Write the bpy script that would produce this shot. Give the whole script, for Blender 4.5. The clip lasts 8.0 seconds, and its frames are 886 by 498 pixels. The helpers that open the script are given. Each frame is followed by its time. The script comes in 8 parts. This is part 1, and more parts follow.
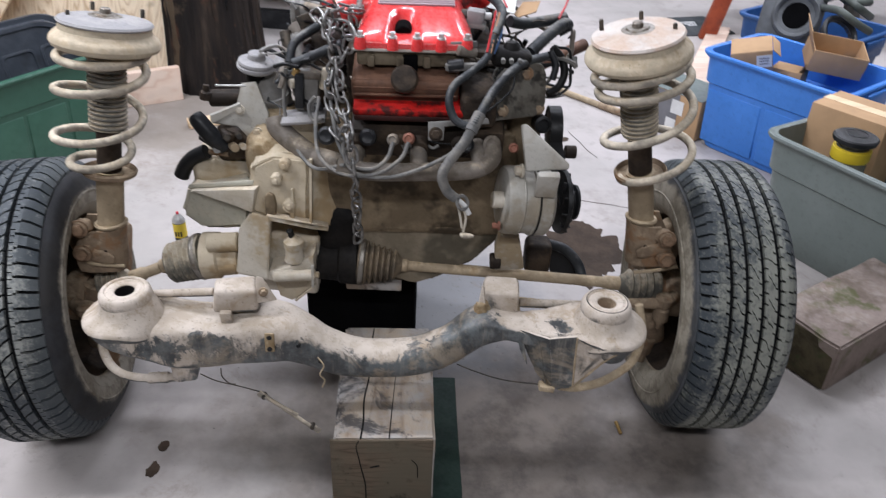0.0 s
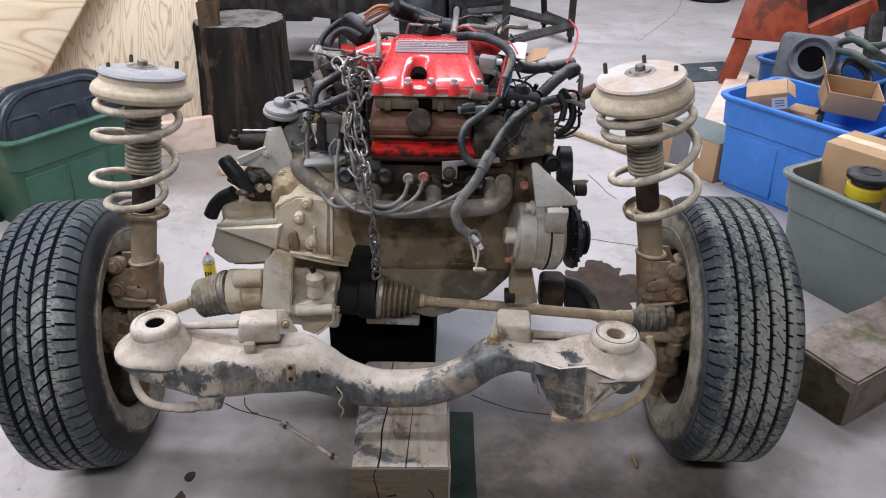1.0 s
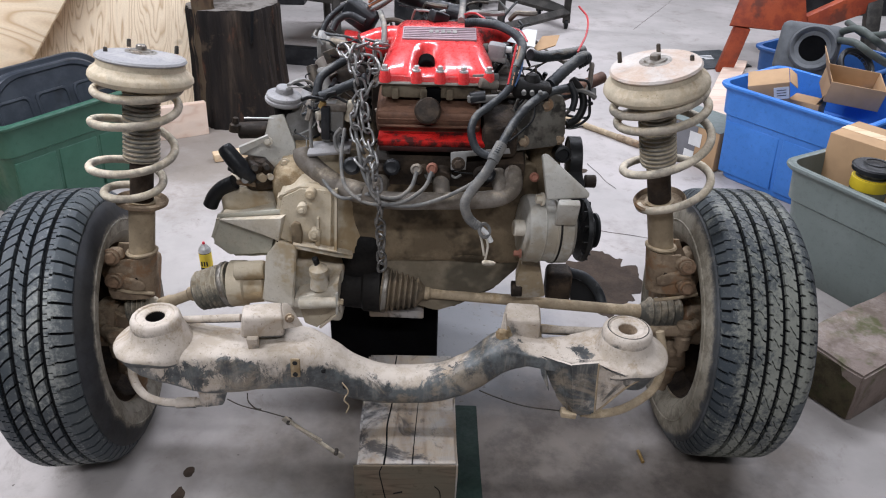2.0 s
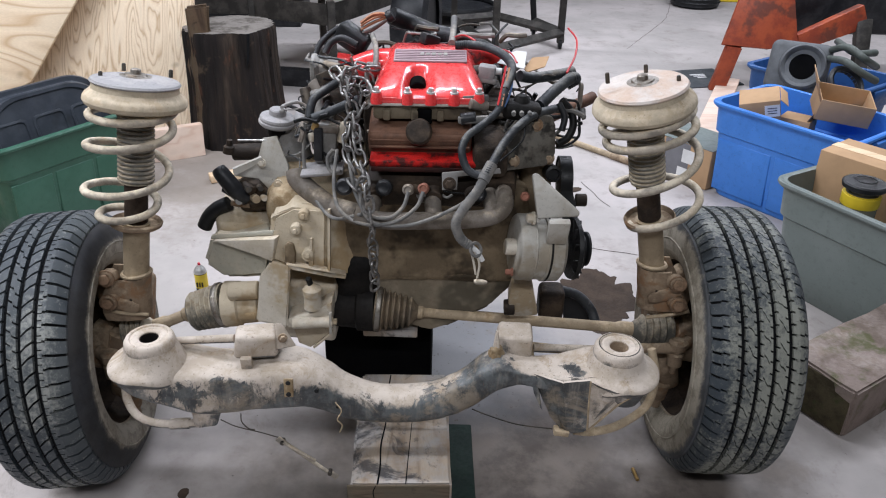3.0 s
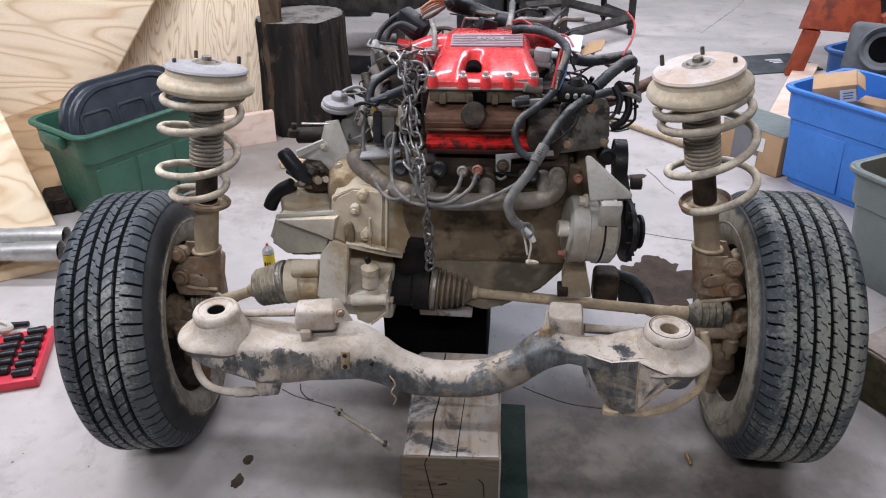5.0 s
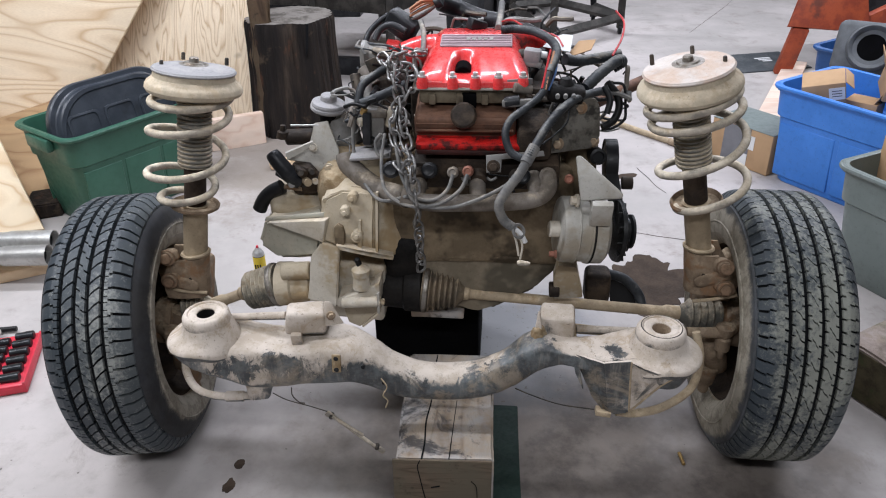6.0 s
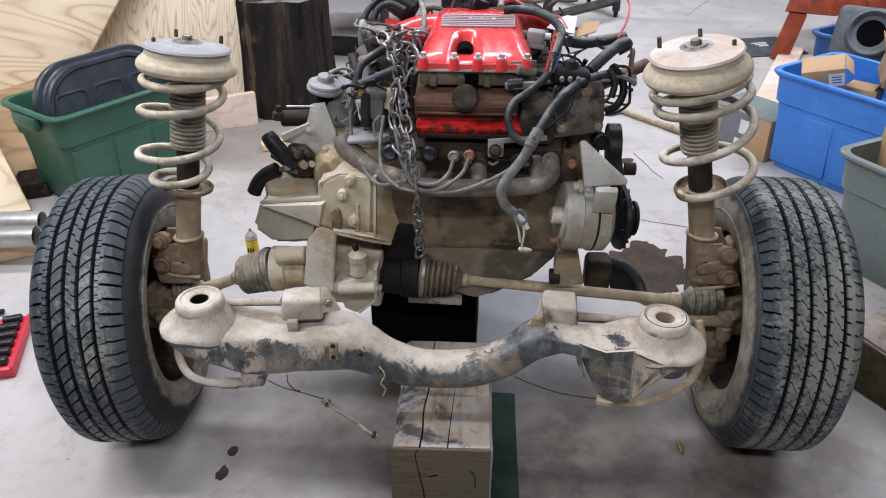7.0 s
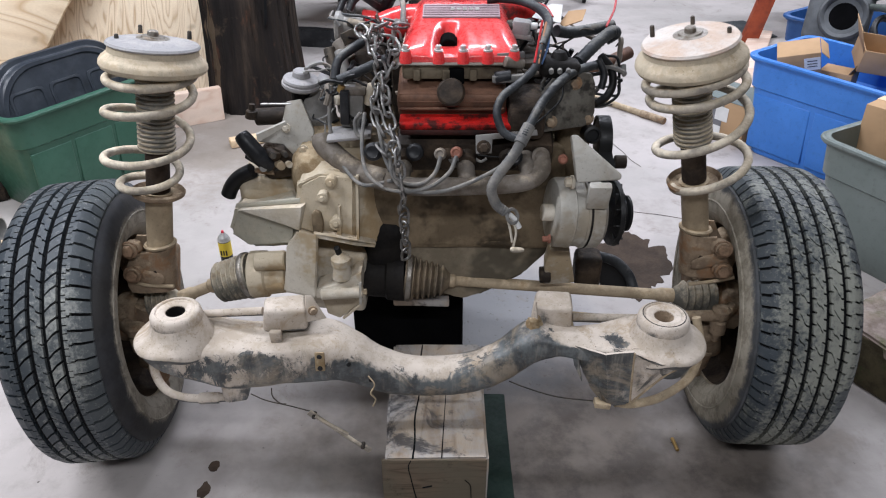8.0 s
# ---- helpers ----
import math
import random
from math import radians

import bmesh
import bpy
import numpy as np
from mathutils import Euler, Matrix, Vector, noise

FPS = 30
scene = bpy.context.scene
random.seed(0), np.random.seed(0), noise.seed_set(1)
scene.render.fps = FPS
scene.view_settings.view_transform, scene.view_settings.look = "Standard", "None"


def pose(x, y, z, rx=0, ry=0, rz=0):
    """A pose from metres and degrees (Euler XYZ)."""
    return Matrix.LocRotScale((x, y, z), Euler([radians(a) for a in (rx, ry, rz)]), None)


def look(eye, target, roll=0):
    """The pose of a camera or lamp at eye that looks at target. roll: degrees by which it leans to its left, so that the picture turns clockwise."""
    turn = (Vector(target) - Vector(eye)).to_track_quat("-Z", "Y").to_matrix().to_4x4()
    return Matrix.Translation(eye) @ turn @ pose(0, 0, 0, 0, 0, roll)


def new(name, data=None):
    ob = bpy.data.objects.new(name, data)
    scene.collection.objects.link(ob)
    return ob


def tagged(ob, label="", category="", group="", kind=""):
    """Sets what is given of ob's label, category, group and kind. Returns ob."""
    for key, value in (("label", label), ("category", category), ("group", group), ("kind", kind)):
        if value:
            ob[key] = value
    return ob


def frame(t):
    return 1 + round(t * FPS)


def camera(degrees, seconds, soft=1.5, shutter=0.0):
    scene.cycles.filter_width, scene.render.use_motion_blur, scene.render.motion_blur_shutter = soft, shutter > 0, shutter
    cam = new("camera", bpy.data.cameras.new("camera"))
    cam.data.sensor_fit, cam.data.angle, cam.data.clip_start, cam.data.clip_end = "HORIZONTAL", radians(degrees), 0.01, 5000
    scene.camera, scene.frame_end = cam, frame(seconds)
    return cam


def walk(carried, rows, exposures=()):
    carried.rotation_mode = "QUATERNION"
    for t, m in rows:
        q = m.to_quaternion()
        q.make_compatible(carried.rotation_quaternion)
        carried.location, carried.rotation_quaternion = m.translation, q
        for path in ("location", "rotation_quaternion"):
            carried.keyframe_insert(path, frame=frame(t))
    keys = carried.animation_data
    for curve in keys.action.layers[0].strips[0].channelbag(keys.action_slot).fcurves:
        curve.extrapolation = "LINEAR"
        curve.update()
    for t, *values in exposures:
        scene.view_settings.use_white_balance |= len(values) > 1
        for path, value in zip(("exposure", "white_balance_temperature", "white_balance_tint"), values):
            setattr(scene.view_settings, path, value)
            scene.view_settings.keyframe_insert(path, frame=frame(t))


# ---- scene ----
# ---- camera ----
cam = camera(60.7, 8.0, soft=1.1, shutter=0.4)
PATH = [
    (0, (0.102, -1.405, 1.325), (0.154, 0.275, 0.241), 2.4),
    (0.5, (0.112, -1.448, 1.328), (0.071, 0.286, 0.332), 1.8),
    (1, (0.133, -1.471, 1.336), (0.103, 0.273, 0.357), 0.7),
    (1.2, (0.13, -1.468, 1.335), (0.097, 0.28, 0.335), 0.7),
    (2.3, (0.087, -1.429, 1.328), (0.105, 0.297, 0.318), 1.4),
    (2.5, (0.087, -1.429, 1.328), (0.114, 0.303, 0.329), 1.1),
    (3, (0.106, -1.444, 1.336), (0.111, 0.307, 0.369), 1.1),
    (3.5, (0.131, -1.475, 1.337), (0.051, 0.274, 0.371), 0.2),
    (4, (0.131, -1.489, 1.341), (-0.043, 0.25, 0.368), -0.9),
    (4.5, (0.138, -1.488, 1.339), (-0.046, 0.24, 0.349), -1.0),
    (6, (0.142, -1.477, 1.337), (-0.015, 0.253, 0.346), -1.2),
    (6.5, (0.138, -1.469, 1.333), (-0.012, 0.254, 0.327), -1.0),
    (7, (0.119, -1.448, 1.326), (-0.009, 0.261, 0.296), -0.3),
    (7.5, (0.096, -1.42, 1.324), (0.046, 0.291, 0.29), 0.3),
    (8, (0.076, -1.382, 1.315), (0.033, 0.316, 0.258), -0.4),
]
walk(cam, [(t, look(eye, target, roll)) for t, eye, target, roll in PATH],
     [(0.0, 0.2, 6500, 11), (1.0, 0.17, 6500, 12), (2.5, 0.18, 6500, 10), (3.5, 0.1, 6500, 10), (4.5, 0.15, 6500, 14), (6.0, 0.16, 6500, 10), (6.5, 0.18, 6500, 9.5), (8.0, 0.2, 6500, 10)])

# ---- world and lights ----
world = bpy.data.worlds.new("world")
scene.world = world
world.use_nodes = True
world.node_tree.nodes["Background"].inputs[0].default_value = (0.85, 0.93, 1.0, 1)
world.node_tree.nodes["Background"].inputs[1].default_value = 0.01


def tube_lamp(x, y, z, length, watts, turn=0.0):
    data = bpy.data.lights.new("tube_light", "AREA")
    data.shape, data.size, data.size_y, data.energy = "RECTANGLE", length, 0.16, watts
    data.color = (0.945, 0.97, 1.04) if y < 0 else (0.93, 0.97, 1.09)
    ob = new("tube_light", data)
    ob.matrix_world = pose(x, y, z, 0, 0, turn)
    return ob


LAMPS = [(-0.9, 0.75, 2.75, 2.4, 60.0, 0), (2.0, 1.6, 2.75, 2.4, 58.0, 0), (0.3, 4.2, 2.75, 2.4, 70.0, 0),
         (-2.1, -0.5, 2.75, 2.4, 62.0, 0), (3.0, 4.2, 2.75, 2.4, 50.0, 0), (0.3, -2.3, 2.75, 2.4, 50.0, 0)]
for lamp in LAMPS:
    tube_lamp(*lamp)


# ---- materials ----
class Nodes:
    """A small builder for node materials."""

    def __init__(self, name):
        self.m = bpy.data.materials.new(name)
        self.m.use_nodes = True
        self.t = self.m.node_tree
        self.b = self.t.nodes["Principled BSDF"]
        self.obj = self.t.nodes.new("ShaderNodeTexCoord").outputs["Object"]
        self.geo = self.t.nodes.new("ShaderNodeNewGeometry")

    def link(self, a, b):
        self.t.links.new(a, b)

    def put(self, socket, v):
        if hasattr(v, "is_linked"):
            self.link(v, socket)
        else:
            socket.default_value = v

    def noise(self, scale, detail=4.0, rough=0.6, vec=None, distort=0.0):
        n = self.t.nodes.new("ShaderNodeTexNoise")
        n.inputs["Scale"].default_value, n.inputs["Detail"].default_value = scale, detail
        n.inputs["Roughness"].default_value, n.inputs["Distortion"].default_value = rough, distort
        self.link(vec or self.obj, n.inputs["Vector"])
        return n.outputs["Fac"]

    def scaled(self, sx, sy, sz, turn=(0, 0, 0), vec=None):
        r = self.t.nodes.new("ShaderNodeMapping")
        r.inputs["Rotation"].default_value = [radians(a) for a in turn]
        self.link(vec or self.obj, r.inputs["Vector"])
        n = self.t.nodes.new("ShaderNodeMapping")
        n.inputs["Scale"].default_value = (sx, sy, sz)
        self.link(r.outputs[0], n.inputs["Vector"])
        return n.outputs[0]

    def ramp(self, fac, stops):
        n = self.t.nodes.new("ShaderNodeValToRGB")
        e = n.color_ramp.elements
        while len(e) < len(stops):
            e.new(0.5)
        for k, (p, c) in enumerate(stops):
            e[k].position = p
            e[k].color = (*c, 1) if len(c) == 3 else c
        self.put(n.inputs[0], fac)
        return n.outputs[0]

    def span(self, fac, lo, hi, a=0.0, b=1.0):
        n = self.t.nodes.new("ShaderNodeMapRange")
        n.interpolation_type = "SMOOTHSTEP"
        self.put(n.inputs[0], fac)
        for k, v in enumerate((lo, hi, a, b)):
            n.inputs[k + 1].default_value = v
        return n.outputs[0]

    def math(self, op, a, b=0.0):
        n = self.t.nodes.new("ShaderNodeMath")
        n.operation = op
        self.put(n.inputs[0], a)
        self.put(n.inputs[1], b)
        return n.outputs[0]

    def mix(self, fac, a, b):
        n = self.t.nodes.new("ShaderNodeMix")
        n.data_type = "RGBA"
        self.put(n.inputs[0], fac)
        for k, v in ((6, a), (7, b)):
            if isinstance(v, tuple):
                v = (*v, 1)
            self.put(n.inputs[k], v)
        return n.outputs[2]

    def up(self):
        n = self.t.nodes.new("ShaderNodeSeparateXYZ")
        self.link(self.geo.outputs["Normal"], n.inputs[0])
        return n.outputs[2]

    def bump(self, height, strength, distance=0.002):
        n = self.t.nodes.new("ShaderNodeBump")
        n.inputs["Strength"].default_value, n.inputs["Distance"].default_value = strength, distance
        self.link(height, n.inputs["Height"])
        self.link(n.outputs[0], self.b.inputs["Normal"])

    def done(self, color, rough=0.6, metal=0.0, spec=0.5):
        self.put(self.b.inputs["Base Color"], color if not isinstance(color, tuple) else (*color, 1))
        self.put(self.b.inputs["Roughness"], rough)
        self.put(self.b.inputs["Metallic"], metal)
        self.b.inputs["Specular IOR Level"].default_value = spec
        return self.m


DUST = (0.42, 0.345, 0.255)


def dirty(name, base, other, rough=0.6, metal=0.0, dust=0.5, top=0.6, scale=14.0, bump=0.25, dustcol=DUST, grime=None, spec=0.22, coat=0.0):
    """A worn, dusty surface: two tones in patches, dust that settles on what faces up and in blotches, fine grit."""
    n = Nodes(name)
    big, fine = n.noise(scale, 5, 0.65), n.noise(scale * 9, 4, 0.7)
    col = n.mix(n.span(big, 0.42, 0.62), base, other)
    col = n.mix(n.span(fine, 0.5, 0.8, 0, 0.35), col, tuple(c * 0.45 for c in base))
    if grime:
        col = n.mix(n.span(n.noise(scale * 0.6, 4, 0.7), 0.5, 0.62, 0, 0.9), col, grime)
    settle = n.math("ADD", n.math("MULTIPLY", n.up(), top), n.math("MULTIPLY", n.math("SUBTRACT", n.noise(scale * 0.8, 6, 0.7), 0.5), 2.2))
    fac = n.span(settle, 0.75 - dust, 1.25 - dust, 0.0, 0.92)
    tone = n.mix(n.span(n.noise(scale * 2.5, 5, 0.7), 0.42, 0.62), dustcol, tuple(c * k for c, k in zip(dustcol, (0.8, 0.76, 0.7))))
    tone = n.mix(n.span(n.noise(scale * 1.4, 6, 0.72, distort=0.6), 0.55, 0.66, 0, 0.6), tone, tuple(c * k for c, k in zip(dustcol, (0.6, 0.5, 0.4))))
    col = n.mix(fac, col, tone)
    col = n.mix(n.span(n.noise(210, 3, 0.7), 0.63, 0.72, 0, 0.6), col, tuple(c * 0.25 for c in dustcol))
    r = n.math("MAXIMUM", n.math("MULTIPLY", fac, 0.9), n.span(fine, 0.3, 0.7, rough - 0.08, rough + 0.12))
    me = n.math("MULTIPLY", n.math("SUBTRACT", 1.0, fac), metal)
    n.bump(n.math("ADD", n.math("MULTIPLY", fine, 0.6), big), bump, 0.004)
    n.b.inputs["Coat Weight"].default_value, n.b.inputs["Coat Roughness"].default_value = coat, 0.07
    return n.done(col, r, me, spec)


def cradle_paint(name, shift, rubbed=(), caked=0.0):
    """Chipped black paint that shows where the thick dust has been rubbed or washed off; rubbed: (x, y, z, radius) of bare patches."""
    n = Nodes(name)
    fine = n.noise(120, 4, 0.7)
    paint = n.mix(n.span(n.noise(22, 5, 0.7), 0.4, 0.62), (0.018, 0.024, 0.029), (0.085, 0.1, 0.107))
    paint = n.mix(n.span(n.noise(9, 6, 0.75, distort=0.5), 0.5, 0.64, 0, 0.8), paint, (0.25, 0.205, 0.15))
    paint = n.mix(n.span(n.noise(40, 5, 0.7, n.scaled(1, 1, 0.1)), 0.48, 0.68, 0, 0.4), paint, (0.3, 0.28, 0.24))
    dust = n.mix(n.span(n.noise(16, 6, 0.7), 0.42, 0.62), (0.575, 0.505, 0.435), (0.45, 0.38, 0.305))
    dust = n.mix(n.span(n.noise(11, 6, 0.75, distort=0.7), 0.52, 0.66, 0, 0.8), dust, (0.36, 0.275, 0.185))
    dust = n.mix(n.span(n.noise(34, 6, 0.8, n.scaled(1, 1, 0.5)), 0.54, 0.66, 0, 0.55), dust, (0.27, 0.235, 0.19))
    wear = n.math("ADD", n.math("MULTIPLY", n.up(), 1.25), n.math("MULTIPLY", n.math("SUBTRACT", n.noise(6.5, 7, 0.75, distort=0.4), 0.5), 2.2))
    wear = n.math("ADD", wear, n.math("MULTIPLY", n.math("SUBTRACT", n.noise(24, 5, 0.7, n.scaled(1, 1, 0.3)), 0.5), 1.3))
    if caked:
        axis = n.t.nodes.new("ShaderNodeSeparateXYZ")
        n.link(n.obj, axis.inputs[0])
        wear = n.math("ADD", wear, n.span(axis.outputs[0], -0.17, -0.08, caked, 0.0))
        wear = n.math("SUBTRACT", wear, n.span(axis.outputs[0], 0.03, 0.17, 0.0, caked * 0.85))
        wear = n.math("ADD", wear, n.span(axis.outputs[0], 0.22, 0.29, 0.0, caked * 0.85))
    for x, y, z, r in rubbed:
        gap = n.t.nodes.new("ShaderNodeVectorMath")
        gap.operation = "DISTANCE"
        n.link(n.obj, gap.inputs[0])
        gap.inputs[1].default_value = (x, y + 0.27, z - 0.33)
        near = n.math("ADD", gap.outputs["Value"], n.math("MULTIPLY", n.math("SUBTRACT", n.noise(30, 7, 0.8, n.scaled(1, 1, 0.55), 0.6), 0.5), r * 4.2))
        wear = n.math("SUBTRACT", wear, n.span(near, r * 0.1, r * 1.1, 1.2, 0.0))
    fac = n.span(wear, 0.4 - shift, 0.86 - shift, 0.04, 0.95)
    col = n.mix(fac, paint, dust)
    col = n.mix(n.span(n.noise(160, 3, 0.7), 0.62, 0.7, 0, 0.6), col, (0.14, 0.1, 0.07))
    col = n.mix(n.span(n.noise(55, 4, 0.75), 0.68, 0.74, 0, 0.75), col, (0.1, 0.072, 0.05))
    n.bump(n.math("ADD", n.math("MULTIPLY", fine, 0.5), fac), 0.4, 0.003)
    return n.done(col, n.span(fac, 0.0, 1.0, 0.42, 0.9), 0.0)


def plain(name, base, rough=0.5, metal=0.0, vary=0.25, scale=20.0, bump=0.08, spec=0.5):
    n = Nodes(name)
    big, fine = n.noise(scale, 4, 0.6), n.noise(scale * 12, 3, 0.6)
    col = n.mix(n.span(big, 0.35, 0.65), base, tuple(c * (1 - vary) for c in base))
    n.bump(fine, bump, 0.002)
    return n.done(col, n.span(fine, 0.3, 0.7, max(0.03, rough - 0.08), rough + 0.1), metal, spec)


def concrete():
    n = Nodes("concrete")
    a, b, c = n.noise(0.9, 6, 0.65), n.noise(4.5, 6, 0.7), n.noise(160, 3, 0.7)
    col = n.mix(n.span(a, 0.38, 0.62), (0.485, 0.445, 0.43), (0.372, 0.348, 0.332))
    col = n.mix(n.span(b, 0.5, 0.72, 0, 0.55), col, (0.27, 0.24, 0.22))
    # an old oil-soaked patch, darkened further for the soft shadow below the subframe
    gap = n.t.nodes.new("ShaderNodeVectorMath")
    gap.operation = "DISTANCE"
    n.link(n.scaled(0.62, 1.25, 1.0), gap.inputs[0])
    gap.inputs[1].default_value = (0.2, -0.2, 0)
    soak_shade = n.math("ADD", gap.outputs["Value"], n.math("MULTIPLY", n.math("SUBTRACT", n.noise(2.6, 5, 0.6), 0.5), 0.8))
    col = n.mix(n.span(soak_shade, 0.18, 0.58, 0.9, 0.0), col, n.mix(n.span(n.noise(7, 6, 0.7), 0.38, 0.62), (0.075, 0.06, 0.05), (0.165, 0.138, 0.118)))
    # the engine's shadow painted grey-blue on the floor, with dark grit specks
    under_engine = n.t.nodes.new("ShaderNodeVectorMath")
    under_engine.operation = "DISTANCE"
    n.link(n.obj, under_engine.inputs[0])
    under_engine.inputs[1].default_value = (0.16, 0.36, 0)
    engine_shade = n.math("ADD", under_engine.outputs["Value"], n.math("MULTIPLY", n.math("SUBTRACT", n.noise(3.5, 5, 0.65), 0.5), 0.5))
    col = n.mix(n.span(engine_shade, 0.12, 0.42, 0.8, 0.0), col, n.mix(n.span(n.noise(55, 4, 0.75), 0.6, 0.68), (0.19, 0.2, 0.215), (0.05, 0.045, 0.04)))
    # a darker brown patch round the chopping log
    far = n.t.nodes.new("ShaderNodeVectorMath")
    far.operation = "DISTANCE"
    n.link(n.obj, far.inputs[0])
    far.inputs[1].default_value = (-0.75, 1.75, 0)
    brown_patch = n.math("ADD", far.outputs["Value"], n.math("MULTIPLY", n.math("SUBTRACT", n.noise(4.0, 6, 0.7), 0.5), 1.2))
    col = n.mix(n.span(brown_patch, 0.3, 0.8, 0.75, 0.0), col, (0.22, 0.185, 0.15))
    col = n.mix(n.span(n.noise(6.5, 6, 0.75, distort=0.5), 0.54, 0.72, 0, 0.55), col, (0.22, 0.185, 0.158))
    col = n.mix(n.span(n.noise(24, 5, 0.8), 0.66, 0.74, 0, 0.6), col, (0.12, 0.1, 0.085))
    col = n.mix(n.span(n.noise(60, 4, 0.8), 0.68, 0.74, 0, 0.7), col, (0.09, 0.08, 0.07))
    col = n.mix(n.span(c, 0.6, 0.8, 0, 0.4), col, (0.22, 0.2, 0.185))
    col = n.mix(n.span(n.noise(38, 3, 0.6), 0.71, 0.75, 0, 0.75), col, (0.07, 0.06, 0.052))
    n.bump(n.math("ADD", c, n.math("MULTIPLY", b, 2.0)), 0.12, 0.003)
    return n.done(col, n.span(b, 0.3, 0.7, 0.55, 0.78), 0.0, 0.32)


def wood(name, light, dark, turn=(0, 0, 0), stretch=7.0, scale=1.6, bands=11.0, grey=None, rough=0.7, knots=True, black=0.0):
    """Sawn wood: warped bands along the local x axis after turn."""
    n = Nodes(name)
    v = n.scaled(1.0, stretch, stretch, turn)
    f = n.noise(scale, 2, 0.4, v, 0.2)
    s = n.math("FRACT", n.math("MULTIPLY", f, bands))
    fine = n.noise(60, 4, 0.6, n.scaled(1, 18, 18, turn))
    col = n.ramp(s, [(0.0, dark), (0.16, tuple(0.35 * a + 0.65 * b for a, b in zip(dark, light))), (0.45, light), (0.82, tuple(c * 0.93 for c in light)), (1.0, dark)])
    col = n.mix(n.span(fine, 0.35, 0.75, 0, 0.35), col, tuple(c * 0.7 for c in dark))
    col = n.mix(n.span(n.noise(2.5, 3, 0.5), 0.45, 0.7, 0, 0.35), col, tuple(c * 0.85 for c in light))
    if knots:
        col = n.mix(n.span(n.noise(5.5, 2, 0.4), 0.74, 0.8, 0, 0.8), col, tuple(c * 0.5 for c in dark))
    if grey:
        col = n.mix(n.span(n.noise(7, 6, 0.7), 0.38, 0.6, 0, 0.9), col, grey)
        col = n.mix(n.span(n.noise(16, 6, 0.75), 0.56, 0.68, 0, 0.8), col, tuple(c * 0.25 for c in grey))
    if black:
        col = n.mix(n.span(n.noise(9, 5, 0.7, distort=0.8), 0.62 - 0.2 * black, 0.74 - 0.2 * black, 0, 0.85), col, (0.045, 0.045, 0.05))
    n.bump(n.math("ADD", fine, n.math("MULTIPLY", s, 0.4)), 0.3, 0.002)
    return n.done(col, rough, 0.0, 0.3)


def tread_rubber(name, dustiness, dust, fleck):
    """Worn tread: bluish black rubber under patches of road dust, blacker on the shoulders."""
    n = Nodes(name)
    big, fine = n.noise(4, 5, 0.6), n.noise(130, 4, 0.7)
    axis = n.t.nodes.new("ShaderNodeSeparateXYZ")
    n.link(n.obj, axis.inputs[0])
    edge = n.span(n.math("ABSOLUTE", axis.outputs[0], 0.0), 0.055, 0.09, 0.0, 0.16)
    col = n.mix(n.span(big, 0.36, 0.64), (0.03, 0.039, 0.048), (0.082, 0.092, 0.096))
    d = n.math("ADD", n.noise(5.0, 7, 0.75), n.math("MULTIPLY", n.math("SUBTRACT", fine, 0.5), 0.5))
    d = n.span(n.math("SUBTRACT", d, edge), 0.62 - dustiness, 0.82 - dustiness, 0, 0.75)
    col = n.mix(d, col, dust)
    col = n.mix(n.span(n.noise(75, 5, 0.8), 0.56, 0.68, 0, fleck), col, tuple(c * 1.2 for c in dust))
    col = n.mix(n.span(n.noise(48, 6, 0.8), 0.54, 0.66, 0, 0.55), col, (0.05, 0.056, 0.058))
    n.bump(fine, 0.3, 0.001)
    return n.done(col, n.span(big, 0.3, 0.7, 0.5, 0.75), 0.0, 0.4)


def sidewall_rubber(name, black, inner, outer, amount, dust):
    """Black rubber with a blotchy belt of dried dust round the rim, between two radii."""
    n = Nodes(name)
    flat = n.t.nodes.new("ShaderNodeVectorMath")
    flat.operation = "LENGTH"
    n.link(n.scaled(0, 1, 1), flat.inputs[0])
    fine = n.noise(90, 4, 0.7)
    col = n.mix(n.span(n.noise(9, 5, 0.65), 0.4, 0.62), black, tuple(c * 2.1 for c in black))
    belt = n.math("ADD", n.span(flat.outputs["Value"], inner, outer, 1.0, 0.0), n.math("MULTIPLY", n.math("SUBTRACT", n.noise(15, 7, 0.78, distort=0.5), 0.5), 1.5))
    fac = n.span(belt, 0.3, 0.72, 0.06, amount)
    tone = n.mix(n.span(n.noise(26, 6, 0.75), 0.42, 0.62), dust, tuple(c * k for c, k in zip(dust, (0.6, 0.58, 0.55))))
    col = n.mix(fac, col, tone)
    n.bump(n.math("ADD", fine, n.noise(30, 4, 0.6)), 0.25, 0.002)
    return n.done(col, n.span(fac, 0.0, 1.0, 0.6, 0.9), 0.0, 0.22)


